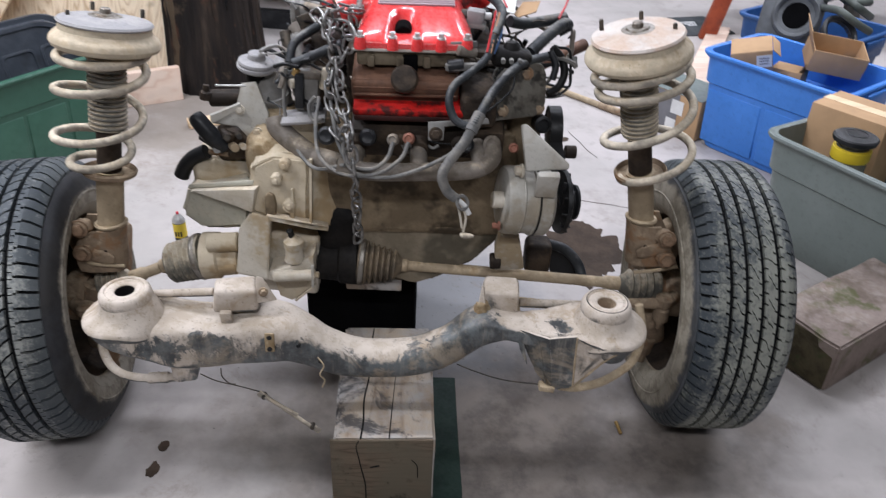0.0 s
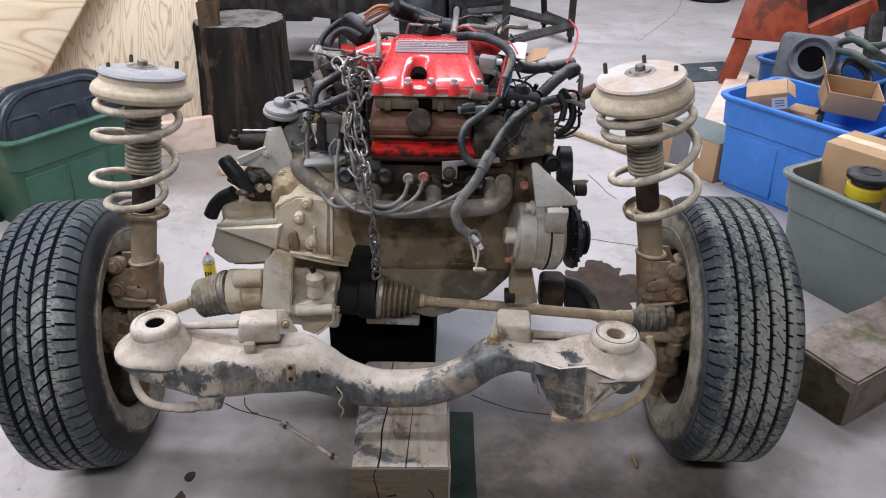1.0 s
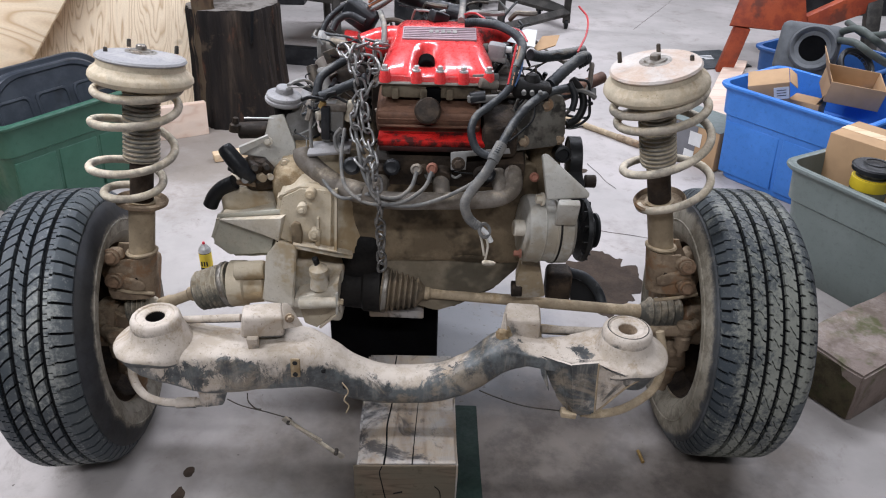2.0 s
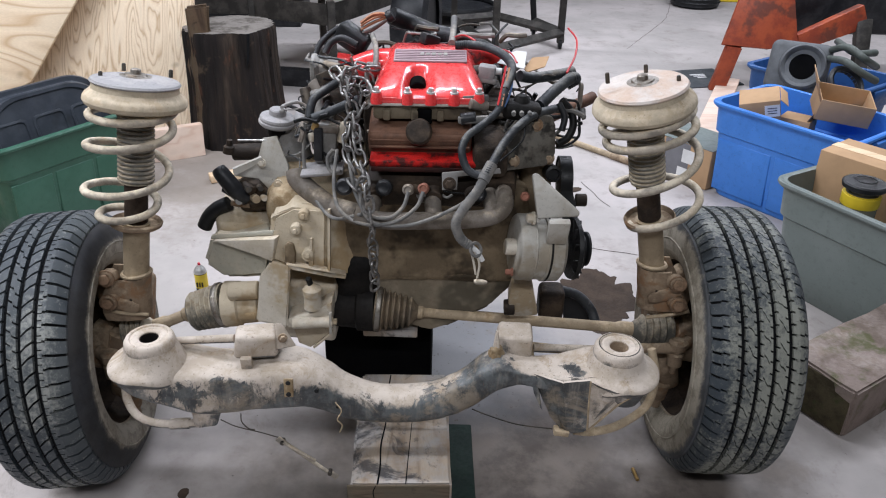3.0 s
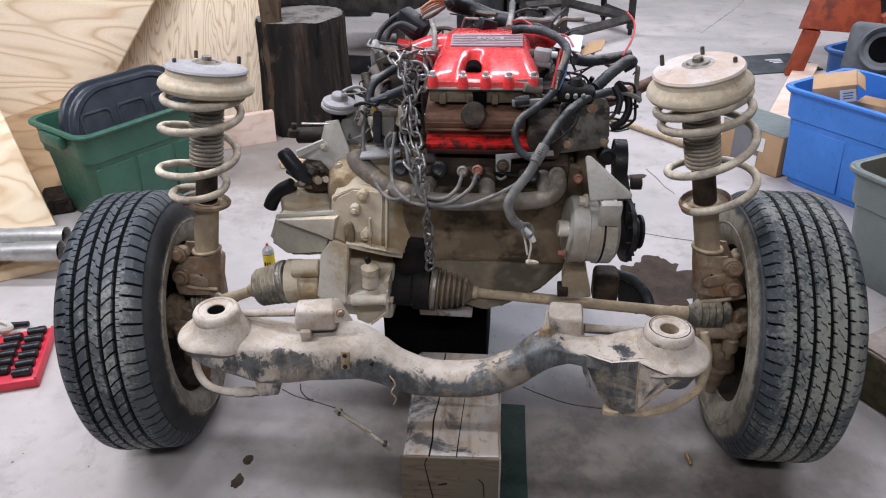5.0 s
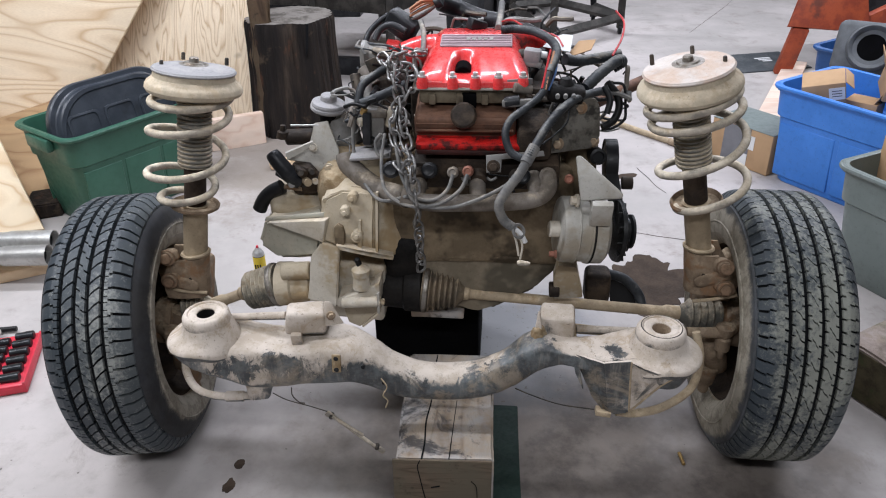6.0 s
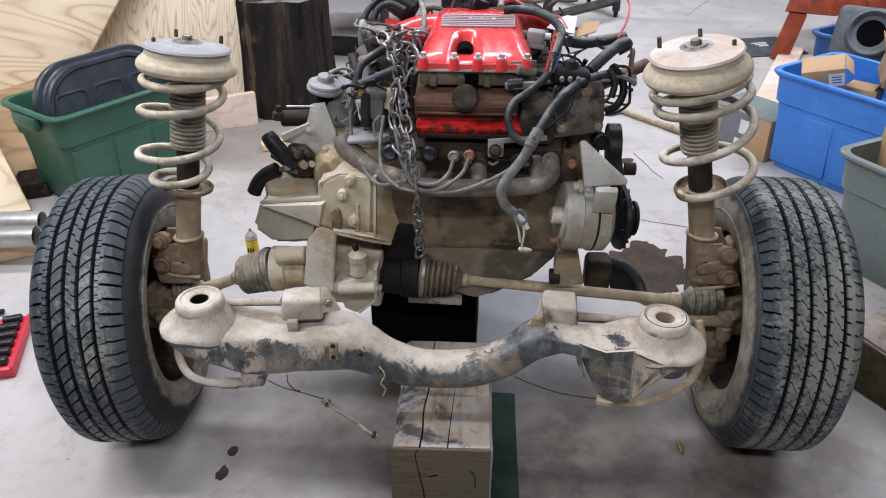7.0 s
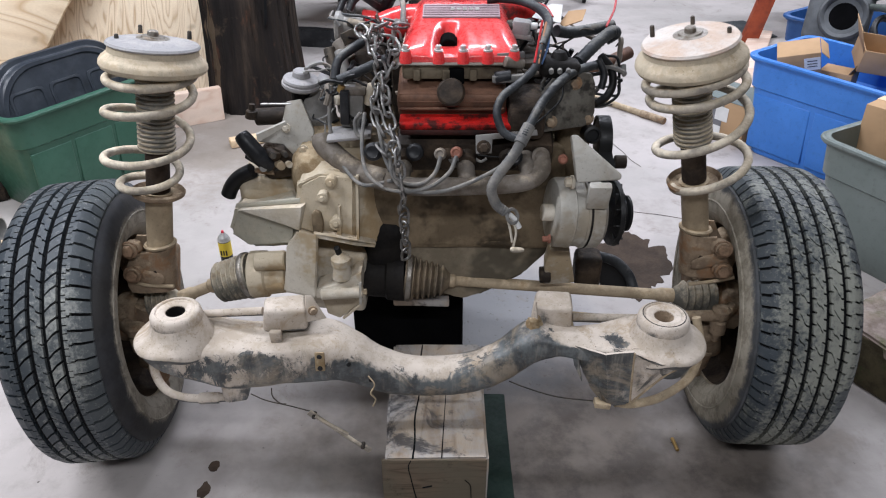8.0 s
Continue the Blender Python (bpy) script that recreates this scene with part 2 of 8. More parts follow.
def log_wood():
    """Old split wood: long dark streaks and pale scuffs running up the log."""
    n = Nodes("dark_weathered_log")
    v = n.scaled(1, 1, 0.09)
    a, b, c = n.noise(16, 5, 0.65, v), n.noise(55, 4, 0.65, v), n.noise(5, 5, 0.7)
    col = n.ramp(a, [(0.3, (0.005, 0.0045, 0.004)), (0.47, (0.013, 0.01, 0.009)), (0.62, (0.026, 0.019, 0.015)), (0.8, (0.08, 0.058, 0.042))])
    col = n.mix(n.span(b, 0.5, 0.7, 0, 0.5), col, (0.012, 0.01, 0.009))
    col = n.mix(n.span(n.noise(9, 6, 0.75, n.scaled(1, 1, 0.4)), 0.58, 0.7, 0, 0.7), col, (0.1, 0.045, 0.026))
    col = n.mix(n.span(c, 0.58, 0.68, 0, 0.5), col, (0.11, 0.078, 0.05))
    n.bump(n.math("ADD", a, n.math("MULTIPLY", b, 0.6)), 0.9, 0.012)
    return n.done(col, 0.9, 0.0, 0.25)


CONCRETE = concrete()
TREAD_A = tread_rubber("tyre_rubber", 0.16, (0.3, 0.305, 0.28), 0.4)
TREAD_B = tread_rubber("dusty_tyre_rubber", 0.28, (0.27, 0.275, 0.235), 0.4)
# near black for grooves and cracks, the shade inside put into the colour
GROOVE = plain("groove_shade_black", (0.01, 0.0105, 0.0115), 0.9, bump=0.2, spec=0.08)
# right sidewall toned as lit, left one as in shadow; both have dust belts
SIDEWALL = sidewall_rubber("lit_dusty_sidewall", (0.03, 0.034, 0.04), 0.24, 0.29, 0.88, (0.37, 0.335, 0.27))
SIDEWALL_DARK = sidewall_rubber("shaded_dusty_sidewall", (0.008, 0.0095, 0.013), 0.212, 0.26, 0.8, (0.36, 0.325, 0.27))
RIMLIP = dirty("dusty_rim_edge", (0.3, 0.25, 0.185), (0.2, 0.16, 0.11), 0.7, 0.1, 0.6, 0.2, 24.0, 0.3, (0.5, 0.43, 0.33))
RIM = dirty("rusty_rim", (0.06, 0.042, 0.03), (0.028, 0.021, 0.017), 0.8, 0.1, 0.26, 0.2, 16.0, 0.5, (0.26, 0.19, 0.125))
KNUCKLE = dirty("rusty_cast_iron", (0.3, 0.225, 0.155), (0.2, 0.145, 0.1), 0.8, 0.05, 0.68, 0.3, 24.0, 0.6, (0.56, 0.45, 0.32), (0.27, 0.155, 0.085))
BOLTRUST = dirty("rusty_bolt", (0.26, 0.17, 0.11), (0.15, 0.1, 0.065), 0.7, 0.1, 0.5, 0.2, 40.0, 0.3, (0.44, 0.33, 0.23))
STRUT = dirty("dusty_strut_paint", (0.33, 0.26, 0.175), (0.42, 0.335, 0.23), 0.65, 0.05, 0.7, 0.25, 20.0, 0.25, (0.62, 0.5, 0.345))
SPRING = dirty("dusty_spring", (0.26, 0.235, 0.2), (0.42, 0.37, 0.3), 0.6, 0.05, 0.78, 0.45, 18.0, 0.25, (0.74, 0.66, 0.53))
SEAT = dirty("dusty_rubber_seat", (0.42, 0.36, 0.27), (0.5, 0.43, 0.32), 0.8, 0, 0.74, 0.45, 20.0, 0.25, (0.64, 0.545, 0.41))
PLATE = dirty("worn_zinc_plate", (0.29, 0.285, 0.29), (0.37, 0.355, 0.35), 0.55, 0.1, 0.42, 0.1, 18.0, 0.15, (0.42, 0.37, 0.33))
STRIP = plain("grey_name_strip", (0.36, 0.26, 0.285), 0.6, 0.0, 0.2, 14.0, 0.1)
MUD = dirty("dry_brown_mud", (0.36, 0.285, 0.185), (0.27, 0.2, 0.12), 0.95, 0, 0.4, 0.5, 26.0, 0.8, (0.5, 0.4, 0.27), (0.22, 0.15, 0.08))
PLATE_RUST = dirty("rust_stained_plate", (0.55, 0.5, 0.46), (0.5, 0.38, 0.3), 0.55, 0.1, 0.46, 0.25, 14.0, 0.2, (0.66, 0.6, 0.54))
BOLT = dirty("steel_bolt", (0.3, 0.28, 0.25), (0.18, 0.15, 0.12), 0.45, 0.7, 0.25, 0.3, 40.0, 0.2)
DARKBOLT = dirty("dark_bolt", (0.07, 0.065, 0.06), (0.12, 0.1, 0.08), 0.5, 0.6, 0.2, 0.2, 40.0, 0.2)
BELLOWS = dirty("dusty_bellows", (0.17, 0.165, 0.15), (0.27, 0.245, 0.2), 0.7, 0, 0.72, 0.4, 20.0, 0.15, (0.54, 0.465, 0.35))
# darker brown boot, for the inner end of the long axle
BOOTDARK = dirty("dark_brown_rubber_boot", (0.12, 0.098, 0.072), (0.2, 0.155, 0.105), 0.75, 0, 0.5, 0.4, 22.0, 0.2, (0.42, 0.335, 0.235))
BOOT = dirty("dusty_rubber_boot", (0.12, 0.115, 0.1), (0.24, 0.215, 0.17), 0.75, 0, 0.74, 0.5, 22.0, 0.2, (0.52, 0.46, 0.36))
RUBBED = ((0.155, -0.308, 0.348, 0.06), (0.06, -0.31, 0.315, 0.05), (-0.02, -0.31, 0.312, 0.05), (-0.375, -0.33, 0.405, 0.05), (-0.285, -0.325, 0.405, 0.06), (-0.17, -0.315, 0.365, 0.05), (0.1, -0.31, 0.33, 0.06), (0.18, -0.295, 0.37, 0.07), (0.225, -0.29, 0.405, 0.045), (0.348, -0.29, 0.447, 0.02), (0.365, -0.315, 0.447, 0.022), (-0.46, -0.34, 0.43, 0.03))
CRADLE = cradle_paint("dusty_black_paint", 0.0, RUBBED, 0.75)
CRADLE_MID = cradle_paint("half_dusted_paint", 0.3)
CRADLE_DUST = cradle_paint("thick_dust_paint", 0.8)
CASE = dirty("dusty_cast_aluminium", (0.6, 0.555, 0.475), (0.5, 0.445, 0.355), 0.65, 0.05, 0.55, 0.5, 14.0, 0.4, (0.66, 0.575, 0.45), (0.42, 0.325, 0.205))
CASE_CLEAN = dirty("pale_cast_aluminium", (0.46, 0.445, 0.405), (0.38, 0.345, 0.29), 0.55, 0.12, 0.42, 0.3, 12.0, 0.3, (0.52, 0.455, 0.36), (0.33, 0.29, 0.225))
IRON = dirty("oily_brown_iron", (0.165, 0.125, 0.08), (0.26, 0.2, 0.13), 0.7, 0.05, 0.48, 0.35, 12.0, 0.6, (0.4, 0.3, 0.19), (0.06, 0.046, 0.031))
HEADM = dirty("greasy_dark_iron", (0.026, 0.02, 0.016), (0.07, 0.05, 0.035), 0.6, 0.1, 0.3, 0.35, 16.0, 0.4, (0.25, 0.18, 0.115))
PAN = dirty("dull_oil_pan", (0.21, 0.175, 0.125), (0.31, 0.26, 0.19), 0.7, 0.05, 0.38, 0.4, 7.0, 0.35, (0.46, 0.38, 0.265), (0.1, 0.087, 0.064))
COVER = dirty("rusty_brown_cover", (0.16, 0.085, 0.055), (0.1, 0.055, 0.04), 0.6, 0.1, 0.24, 0.25, 16.0, 0.3, (0.27, 0.2, 0.145))
# the pinkish dust tone also paints the pale light sheen on the top
RED = dirty("red_gloss_paint", (0.78, 0.055, 0.055), (0.74, 0.042, 0.044), 0.28, 0, 0.24, 0.3, 14.0, 0.06, (0.72, 0.36, 0.31), spec=0.5, coat=0.8)
# black grease; on joint cup and flywheel cover it also paints shadow
GREASE_SHADE = dirty("grease_shade_black", (0.008, 0.0075, 0.0075), (0.017, 0.015, 0.0135), 0.6, 0, 0.04, 0.2, 14.0, 0.4, (0.07, 0.055, 0.042), spec=0.15)
REDBLACK = dirty("oily_red_remains", (0.02, 0.012, 0.011), (0.05, 0.014, 0.012), 0.5, 0, 0.1, 0.0, 16.0, 0.3, (0.4, 0.012, 0.01))
REDWORN = dirty("worn_red_paint", (0.52, 0.014, 0.011), (0.38, 0.011, 0.01), 0.5, 0, 0.93, -0.25, 42.0, 0.4, (0.02, 0.011, 0.009), (0.03, 0.013, 0.012))
OILPLATE = dirty("oil_patched_plate", (0.16, 0.15, 0.13), (0.1, 0.09, 0.075), 0.5, 0.1, 0.3, 0.3, 24.0, 0.4, (0.4, 0.34, 0.265), (0.022, 0.02, 0.018))
STONEGREY = dirty("grey_die_casting", (0.3, 0.295, 0.285), (0.2, 0.19, 0.175), 0.55, 0.15, 0.45, 0.4, 18.0, 0.25, (0.46, 0.42, 0.36))
OCHRE = dirty("ochre_caked_casting", (0.52, 0.45, 0.34), (0.45, 0.365, 0.25), 0.8, 0.03, 0.36, 0.4, 10.0, 0.5, (0.57, 0.475, 0.34), (0.36, 0.26, 0.145))
# the dusty casting in a darker olive, its shade put into the colour
SHADECASE = dirty("shaded_olive_casting", (0.41, 0.395, 0.33), (0.5, 0.46, 0.37), 0.6, 0.02, 0.45, 0.6, 9.0, 0.35, (0.62, 0.54, 0.41), (0.33, 0.31, 0.25))
FLANGE = dirty("stained_aluminium", (0.22, 0.185, 0.13), (0.14, 0.11, 0.075), 0.5, 0.2, 0.4, 0.3, 16.0, 0.3, (0.34, 0.28, 0.2), (0.08, 0.062, 0.045))
ALU = dirty("bright_aluminium", (0.6, 0.6, 0.59), (0.45, 0.44, 0.42), 0.38, 0.7, 0.2, 0.2, 20.0, 0.15, (0.5, 0.44, 0.36), spec=0.5)
PIPE = dirty("dusty_steel_pipe", (0.22, 0.195, 0.17), (0.14, 0.118, 0.095), 0.6, 0.2, 0.45, 0.4, 20.0, 0.25, (0.45, 0.385, 0.3))
LOOM = dirty("dusty_black_hose", (0.016, 0.019, 0.023), (0.042, 0.047, 0.052), 0.5, 0, 0.36, 0.6, 20.0, 0.3, (0.215, 0.215, 0.205), spec=0.4)
CABLE = dirty("grey_cable", (0.13, 0.13, 0.128), (0.21, 0.2, 0.185), 0.6, 0, 0.4, 0.5, 25.0, 0.15, (0.4, 0.365, 0.315))
BLACK = plain("black_plastic", (0.009, 0.0095, 0.0105), 0.45, 0, 0.3, 18.0, 0.1, 0.3)
# blacker than plastic: the shade in crate and openings is in the colour
VOIDBLACK = plain("crate_and_void_black", (0.0035, 0.0035, 0.004), 0.9, 0, 0.3, 18.0, 0.05, 0.06)
BLACKDUST = dirty("dusty_black_plastic", (0.009, 0.01, 0.012), (0.024, 0.025, 0.028), 0.4, 0, 0.22, 0.4, 18.0, 0.2, (0.2, 0.19, 0.17), spec=0.35)
CHAIN = dirty("galvanised_chain", (0.3, 0.295, 0.29), (0.11, 0.105, 0.1), 0.34, 0.65, 0.2, 0.2, 30.0, 0.15, (0.36, 0.32, 0.27), spec=0.5)
COPPER = dirty("tan_plug_boot", (0.3, 0.13, 0.09), (0.2, 0.09, 0.065), 0.6, 0, 0.3, 0.3, 25.0, 0.2)
WIRERED = plain("red_wire", (0.55, 0.03, 0.035), 0.45)
WIREORANGE = plain("orange_tan_wire", (0.5, 0.24, 0.13), 0.55)
WIREBLUE = plain("blue_wire", (0.1, 0.2, 0.42), 0.5)
PAPER = plain("white_paper", (0.75, 0.75, 0.74), 0.8, 0, 0.1)
TIMBER = wood("weathered_timber", (0.47, 0.385, 0.3), (0.3, 0.225, 0.16), (0, 0, 90), 6.0, 2.2, 6.0, (0.39, 0.375, 0.365), 0.85, False, 0.5)
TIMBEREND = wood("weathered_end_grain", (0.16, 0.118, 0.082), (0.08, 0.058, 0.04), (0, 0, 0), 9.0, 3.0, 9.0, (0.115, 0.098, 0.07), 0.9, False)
MOSSWOOD = dirty("mossy_old_timber", (0.25, 0.2, 0.175), (0.165, 0.128, 0.105), 0.9, 0, 0.45, 0.5, 11.0, 0.9, (0.36, 0.305, 0.275), (0.1, 0.105, 0.048))
MOSSEND = dirty("mossy_end_grain", (0.075, 0.062, 0.036), (0.04, 0.033, 0.02), 0.95, 0, 0.3, 0.3, 16.0, 0.9, (0.12, 0.115, 0.06), (0.045, 0.055, 0.022))
PLY_A = wood("pine_plywood", (0.93, 0.77, 0.57), (0.65, 0.46, 0.28), (0, -8, 0), 5.0, 0.85, 13.0)
PLY_B = wood("pine_plywood_upright", (0.93, 0.78, 0.59), (0.6, 0.43, 0.27), (0, 82, 0), 16.0, 0.8, 15.0)
PLY_C = wood("pale_plywood", (0.88, 0.74, 0.54), (0.66, 0.47, 0.28), (0, 20, 0), 4.0, 1.2, 10.0)
PLY_D = wood("stained_plywood", (0.5, 0.34, 0.19), (0.32, 0.19, 0.1), (0, 0, 20), 4.0, 1.4, 8.0)
PINE = wood("pine_lumber", (0.82, 0.63, 0.42), (0.66, 0.45, 0.27), (0, 0, 0), 9.0, 1.5, 5.0)
PINK = wood("pinkish_lumber", (0.82, 0.66, 0.55), (0.7, 0.5, 0.39), (0, 0, 0), 8.0, 1.5, 4.0)
BARK = log_wood()
BROWNBARK = wood("split_brown_wood", (0.1, 0.064, 0.038), (0.045, 0.028, 0.018), (0, 90, 0), 9.0, 2.0, 5.0, (0.1, 0.075, 0.05), 0.9, False)
LOGTOP = dirty("grey_log_end", (0.22, 0.2, 0.18), (0.1, 0.088, 0.076), 0.9, 0, 0.25, 0.15, 14.0, 0.6, (0.18, 0.16, 0.14))
GREENP = dirty("green_tote_plastic", (0.03, 0.1, 0.066), (0.04, 0.118, 0.08), 0.42, 0, 0.07, 0.25, 5.0, 0.08, (0.22, 0.24, 0.2), spec=0.4)
GREYP = dirty("grey_tote_plastic", (0.155, 0.185, 0.175), (0.175, 0.205, 0.195), 0.42, 0, 0.05, 0.15, 5.0, 0.08, (0.3, 0.29, 0.27), spec=0.4)
BLUEP = dirty("blue_tote_plastic", (0.045, 0.195, 0.60), (0.055, 0.22, 0.66), 0.4, 0, 0.05, 0.12, 5.0, 0.08, (0.3, 0.38, 0.52), spec=0.4)
NAVYP = dirty("dark_blue_plastic", (0.02, 0.08, 0.24), (0.03, 0.1, 0.28), 0.45, 0, 0.08, 0.2, 5.0, 0.08, (0.2, 0.24, 0.3), spec=0.4)
# dark grey tinted blue, the lid's bluish highlight put into the colour
LIDP = dirty("dark_grey_lid_plastic", (0.028, 0.034, 0.044), (0.046, 0.054, 0.066), 0.38, 0, 0.2, 0.5, 9.0, 0.12, (0.23, 0.24, 0.25), (0.02, 0.023, 0.028), spec=0.5)
CARD = plain("cardboard", (0.47, 0.305, 0.175), 0.85, 0, 0.15, 8.0, 0.1, 0.2)
MATGREY = dirty("grey_rubber_mat", (0.055, 0.062, 0.068), (0.085, 0.092, 0.098), 0.6, 0, 0.3, 0.3, 8.0, 0.15, (0.2, 0.2, 0.195))
CARDDARK = plain("grey_box_print", (0.2, 0.2, 0.215), 0.7, 0, 0.2, 8.0, 0.1, 0.3)
ORANGE = dirty("worn_orange_paint", (0.36, 0.07, 0.026), (0.24, 0.042, 0.02), 0.5, 0, 0.22, 0.2, 9.0, 0.25, (0.34, 0.15, 0.075), (0.12, 0.035, 0.022), spec=0.4)
STEELDARK = dirty("dark_frame_steel", (0.035, 0.033, 0.03), (0.07, 0.064, 0.058), 0.5, 0.2, 0.2, 0.35, 10.0, 0.15, (0.17, 0.155, 0.135))
PIPEALU = dirty("aluminised_exhaust", (0.52, 0.52, 0.5), (0.4, 0.39, 0.37), 0.42, 0.7, 0.3, 0.25, 10.0, 0.15, (0.5, 0.47, 0.42))
YELLOW = plain("yellow_label", (0.75, 0.55, 0.03), 0.5, 0, 0.1)
REDCASE = plain("red_case_plastic", (0.6, 0.03, 0.055), 0.4, 0, 0.15)
SOCKET = plain("black_socket_steel", (0.025, 0.027, 0.03), 0.35, 0.5)
PUDDLE = plain("oil_stain", (0.068, 0.047, 0.034), 0.65, 0, 0.4, 12.0, 0.2, 0.15)
GREENPAINT = dirty("green_painted_board", (0.007, 0.02, 0.015), (0.012, 0.03, 0.022), 0.6, 0, 0.12, 0.1, 10.0, 0.2, (0.1, 0.1, 0.08))
WALLPAINT = plain("wall_paint", (0.09, 0.09, 0.09), 0.8, 0, 0.1, 2.0, 0.1)
CEILPAINT = plain("ceiling_paint", (0.1, 0.1, 0.1), 0.85, 0, 0.1, 2.0, 0.1)
GLASS = plain("brown_jar_plastic", (0.16, 0.15, 0.11), 0.15, 0, 0.1)
BRASS = plain("brass", (0.5, 0.33, 0.13), 0.4, 0.7)
GREENHOSE = plain("green_grey_hose", (0.085, 0.1, 0.088), 0.6, 0, 0.3)
GREYRUB = plain("grey_enclosure_board", (0.12, 0.127, 0.135), 0.75, 0, 0.25)
PRINT = plain("white_print", (0.7, 0.7, 0.7), 0.6, 0, 0.05)


# ---- mesh helpers ----
ORIGIN = {}


def thing(name, at, label, category, group="", kind=""):
    ob = new(name)
    ob.location = at
    ob.empty_display_size = 0.05
    ORIGIN[ob.name] = Vector(at)
    return tagged(ob, label, category, group, kind)


def finish(bm, mats, name, sharp=32.0):
    bm.normal_update()
    lim = radians(sharp)
    for f in bm.faces:
        f.smooth = True
    for e in bm.edges:
        if len(e.link_faces) == 2 and e.calc_face_angle(0) > lim:
            e.smooth = False
    me = bpy.data.meshes.new(name)
    bm.to_mesh(me)
    bm.free()
    for m in mats if isinstance(mats, (list, tuple)) else [mats]:
        me.materials.append(m)
    return me


def part(name, bm, material, parent, label="", sharp=32.0):
    """Links a bmesh, drawn in world metres, as one mesh under a thing or under one of its parts."""
    o = ORIGIN[parent.name]
    bmesh.ops.translate(bm, vec=-o, verts=bm.verts)
    ob = new(name, finish(bm, material, name, sharp))
    ob.parent = parent
    ORIGIN[ob.name] = o
    if label:
        ob["label"] = label
    return ob


def single(name, bm, material, at, label, category, group="", kind="", sharp=32.0):
    """A thing that is one mesh."""
    bmesh.ops.translate(bm, vec=-Vector(at), verts=bm.verts)
    ob = new(name, finish(bm, material, name, sharp))
    ob.location = at
    ORIGIN[ob.name] = Vector(at)
    return tagged(ob, label, category, group, kind)


def B():
    return bmesh.new()


def box(bm, c, size, bevel=0.0, m=None, seg=2, slot=0):
    """A box of a size round c (turned by the matrix m), with rounded edges."""
    t = Matrix.Translation(c) @ (m or Matrix()) @ Matrix.Diagonal((*size, 1))
    vs = bmesh.ops.create_cube(bm, size=1.0, matrix=t)["verts"]
    es = list({e for v in vs for e in v.link_edges})
    fs = {f for v in vs for f in v.link_faces}
    if bevel:
        r = bmesh.ops.bevel(bm, geom=es, offset=bevel, segments=seg, affect="EDGES", profile=0.5)
        fs = {f for f in fs if f.is_valid} | set(r["faces"])
    for f in fs:
        f.material_index = slot
    return bm


def rot(rx=0, ry=0, rz=0):
    return pose(0, 0, 0, rx, ry, rz)


def axes(a, b):
    """A matrix whose z axis runs from a to b."""
    d = Vector(b) - Vector(a)
    return Matrix.Translation(a) @ d.to_track_quat("Z", "Y").to_matrix().to_4x4()


def lathe(bm, a, b, profile, segs=24, caps=True, slot=0):
    """Turns (along, radius) pairs, in metres from a towards b."""
    m = axes(a, b)
    rings = []
    for s, r in profile:
        rings.append([bm.verts.new(m @ Vector((r * math.cos(2 * math.pi * k / segs), r * math.sin(2 * math.pi * k / segs), s))) for k in range(segs)])
    for p, q in zip(rings, rings[1:]):
        for k in range(segs):
            bm.faces.new((p[k], p[(k + 1) % segs], q[(k + 1) % segs], q[k])).material_index = slot
    if caps:
        bm.faces.new(rings[0][::-1]).material_index = slot
        bm.faces.new(rings[-1]).material_index = slot
    return bm


def rod(bm, a, b, r, r2=None, segs=16, edge=0.0, slot=0):
    n = (Vector(b) - Vector(a)).length
    r2 = r if r2 is None else r2
    e = edge or min(r, n) * 0.12
    return lathe(bm, a, b, [(0, r - e), (e, r), (n - e, r2), (n, r2 - e)], segs, slot=slot)


def smooth_path(pts, steps=8, closed=False):
    """Catmull-Rom through the points."""
    p = [Vector(q) for q in pts]
    out = []
    n = len(p)
    for i in range(n if closed else n - 1):
        a = p[i - 1] if i or closed else p[0] * 2 - p[1]
        b, c = p[i], p[(i + 1) % n]
        d = p[(i + 2) % n] if i + 2 < n or closed else p[-1] * 2 - p[-2]
        for k in range(steps):
            t = k / steps
            out.append(0.5 * ((2 * b) + (c - a) * t + (2 * a - 5 * b + 4 * c - d) * t * t + (3 * b - a - 3 * c + d) * t ** 3))
    if not closed:
        out.append(p[-1])
    return out


def sweep(bm, path, r, segs=10, closed=False, ribs=0.0, squash=1.0, slot=0, taper=None):
    """A round tube along a path of many points; ribs: the depth of corrugation."""
    n = len(path)
    rings, last = [], None
    for i, p in enumerate(path):
        d = (path[(i + 1) % n] if closed or i + 1 < n else p) - (path[i - 1] if closed or i else p)
        d = d.normalized() if d.length > 1e-9 else Vector((0, 0, 1))
        if last is None:
            u = d.orthogonal().normalized()
        else:
            u = (last - d * last.dot(d))
            u = u.normalized() if u.length > 1e-6 else d.orthogonal().normalized()
        last = u
        w = d.cross(u)
        rr = r * (taper(i / max(1, n - 1)) if taper else 1.0) - (ribs if i % 2 else 0.0)
        rings.append([bm.verts.new(p + rr * (u * math.cos(2 * math.pi * k / segs) + squash * w * math.sin(2 * math.pi * k / segs))) for k in range(segs)])
    for i in range(n if closed else n - 1):
        a, b = rings[i], rings[(i + 1) % n]
        for k in range(segs):
            bm.faces.new((a[k], a[(k + 1) % segs], b[(k + 1) % segs], b[k])).material_index = slot
    if not closed:
        bm.faces.new(rings[0][::-1]).material_index = slot
        bm.faces.new(rings[-1]).material_index = slot
    return bm


def hose(bm, pts, r, segs=10, steps=8, ribs=0.0, slot=0, taper=None):
    return sweep(bm, smooth_path(pts, steps), r, segs, ribs=ribs, slot=slot, taper=taper)


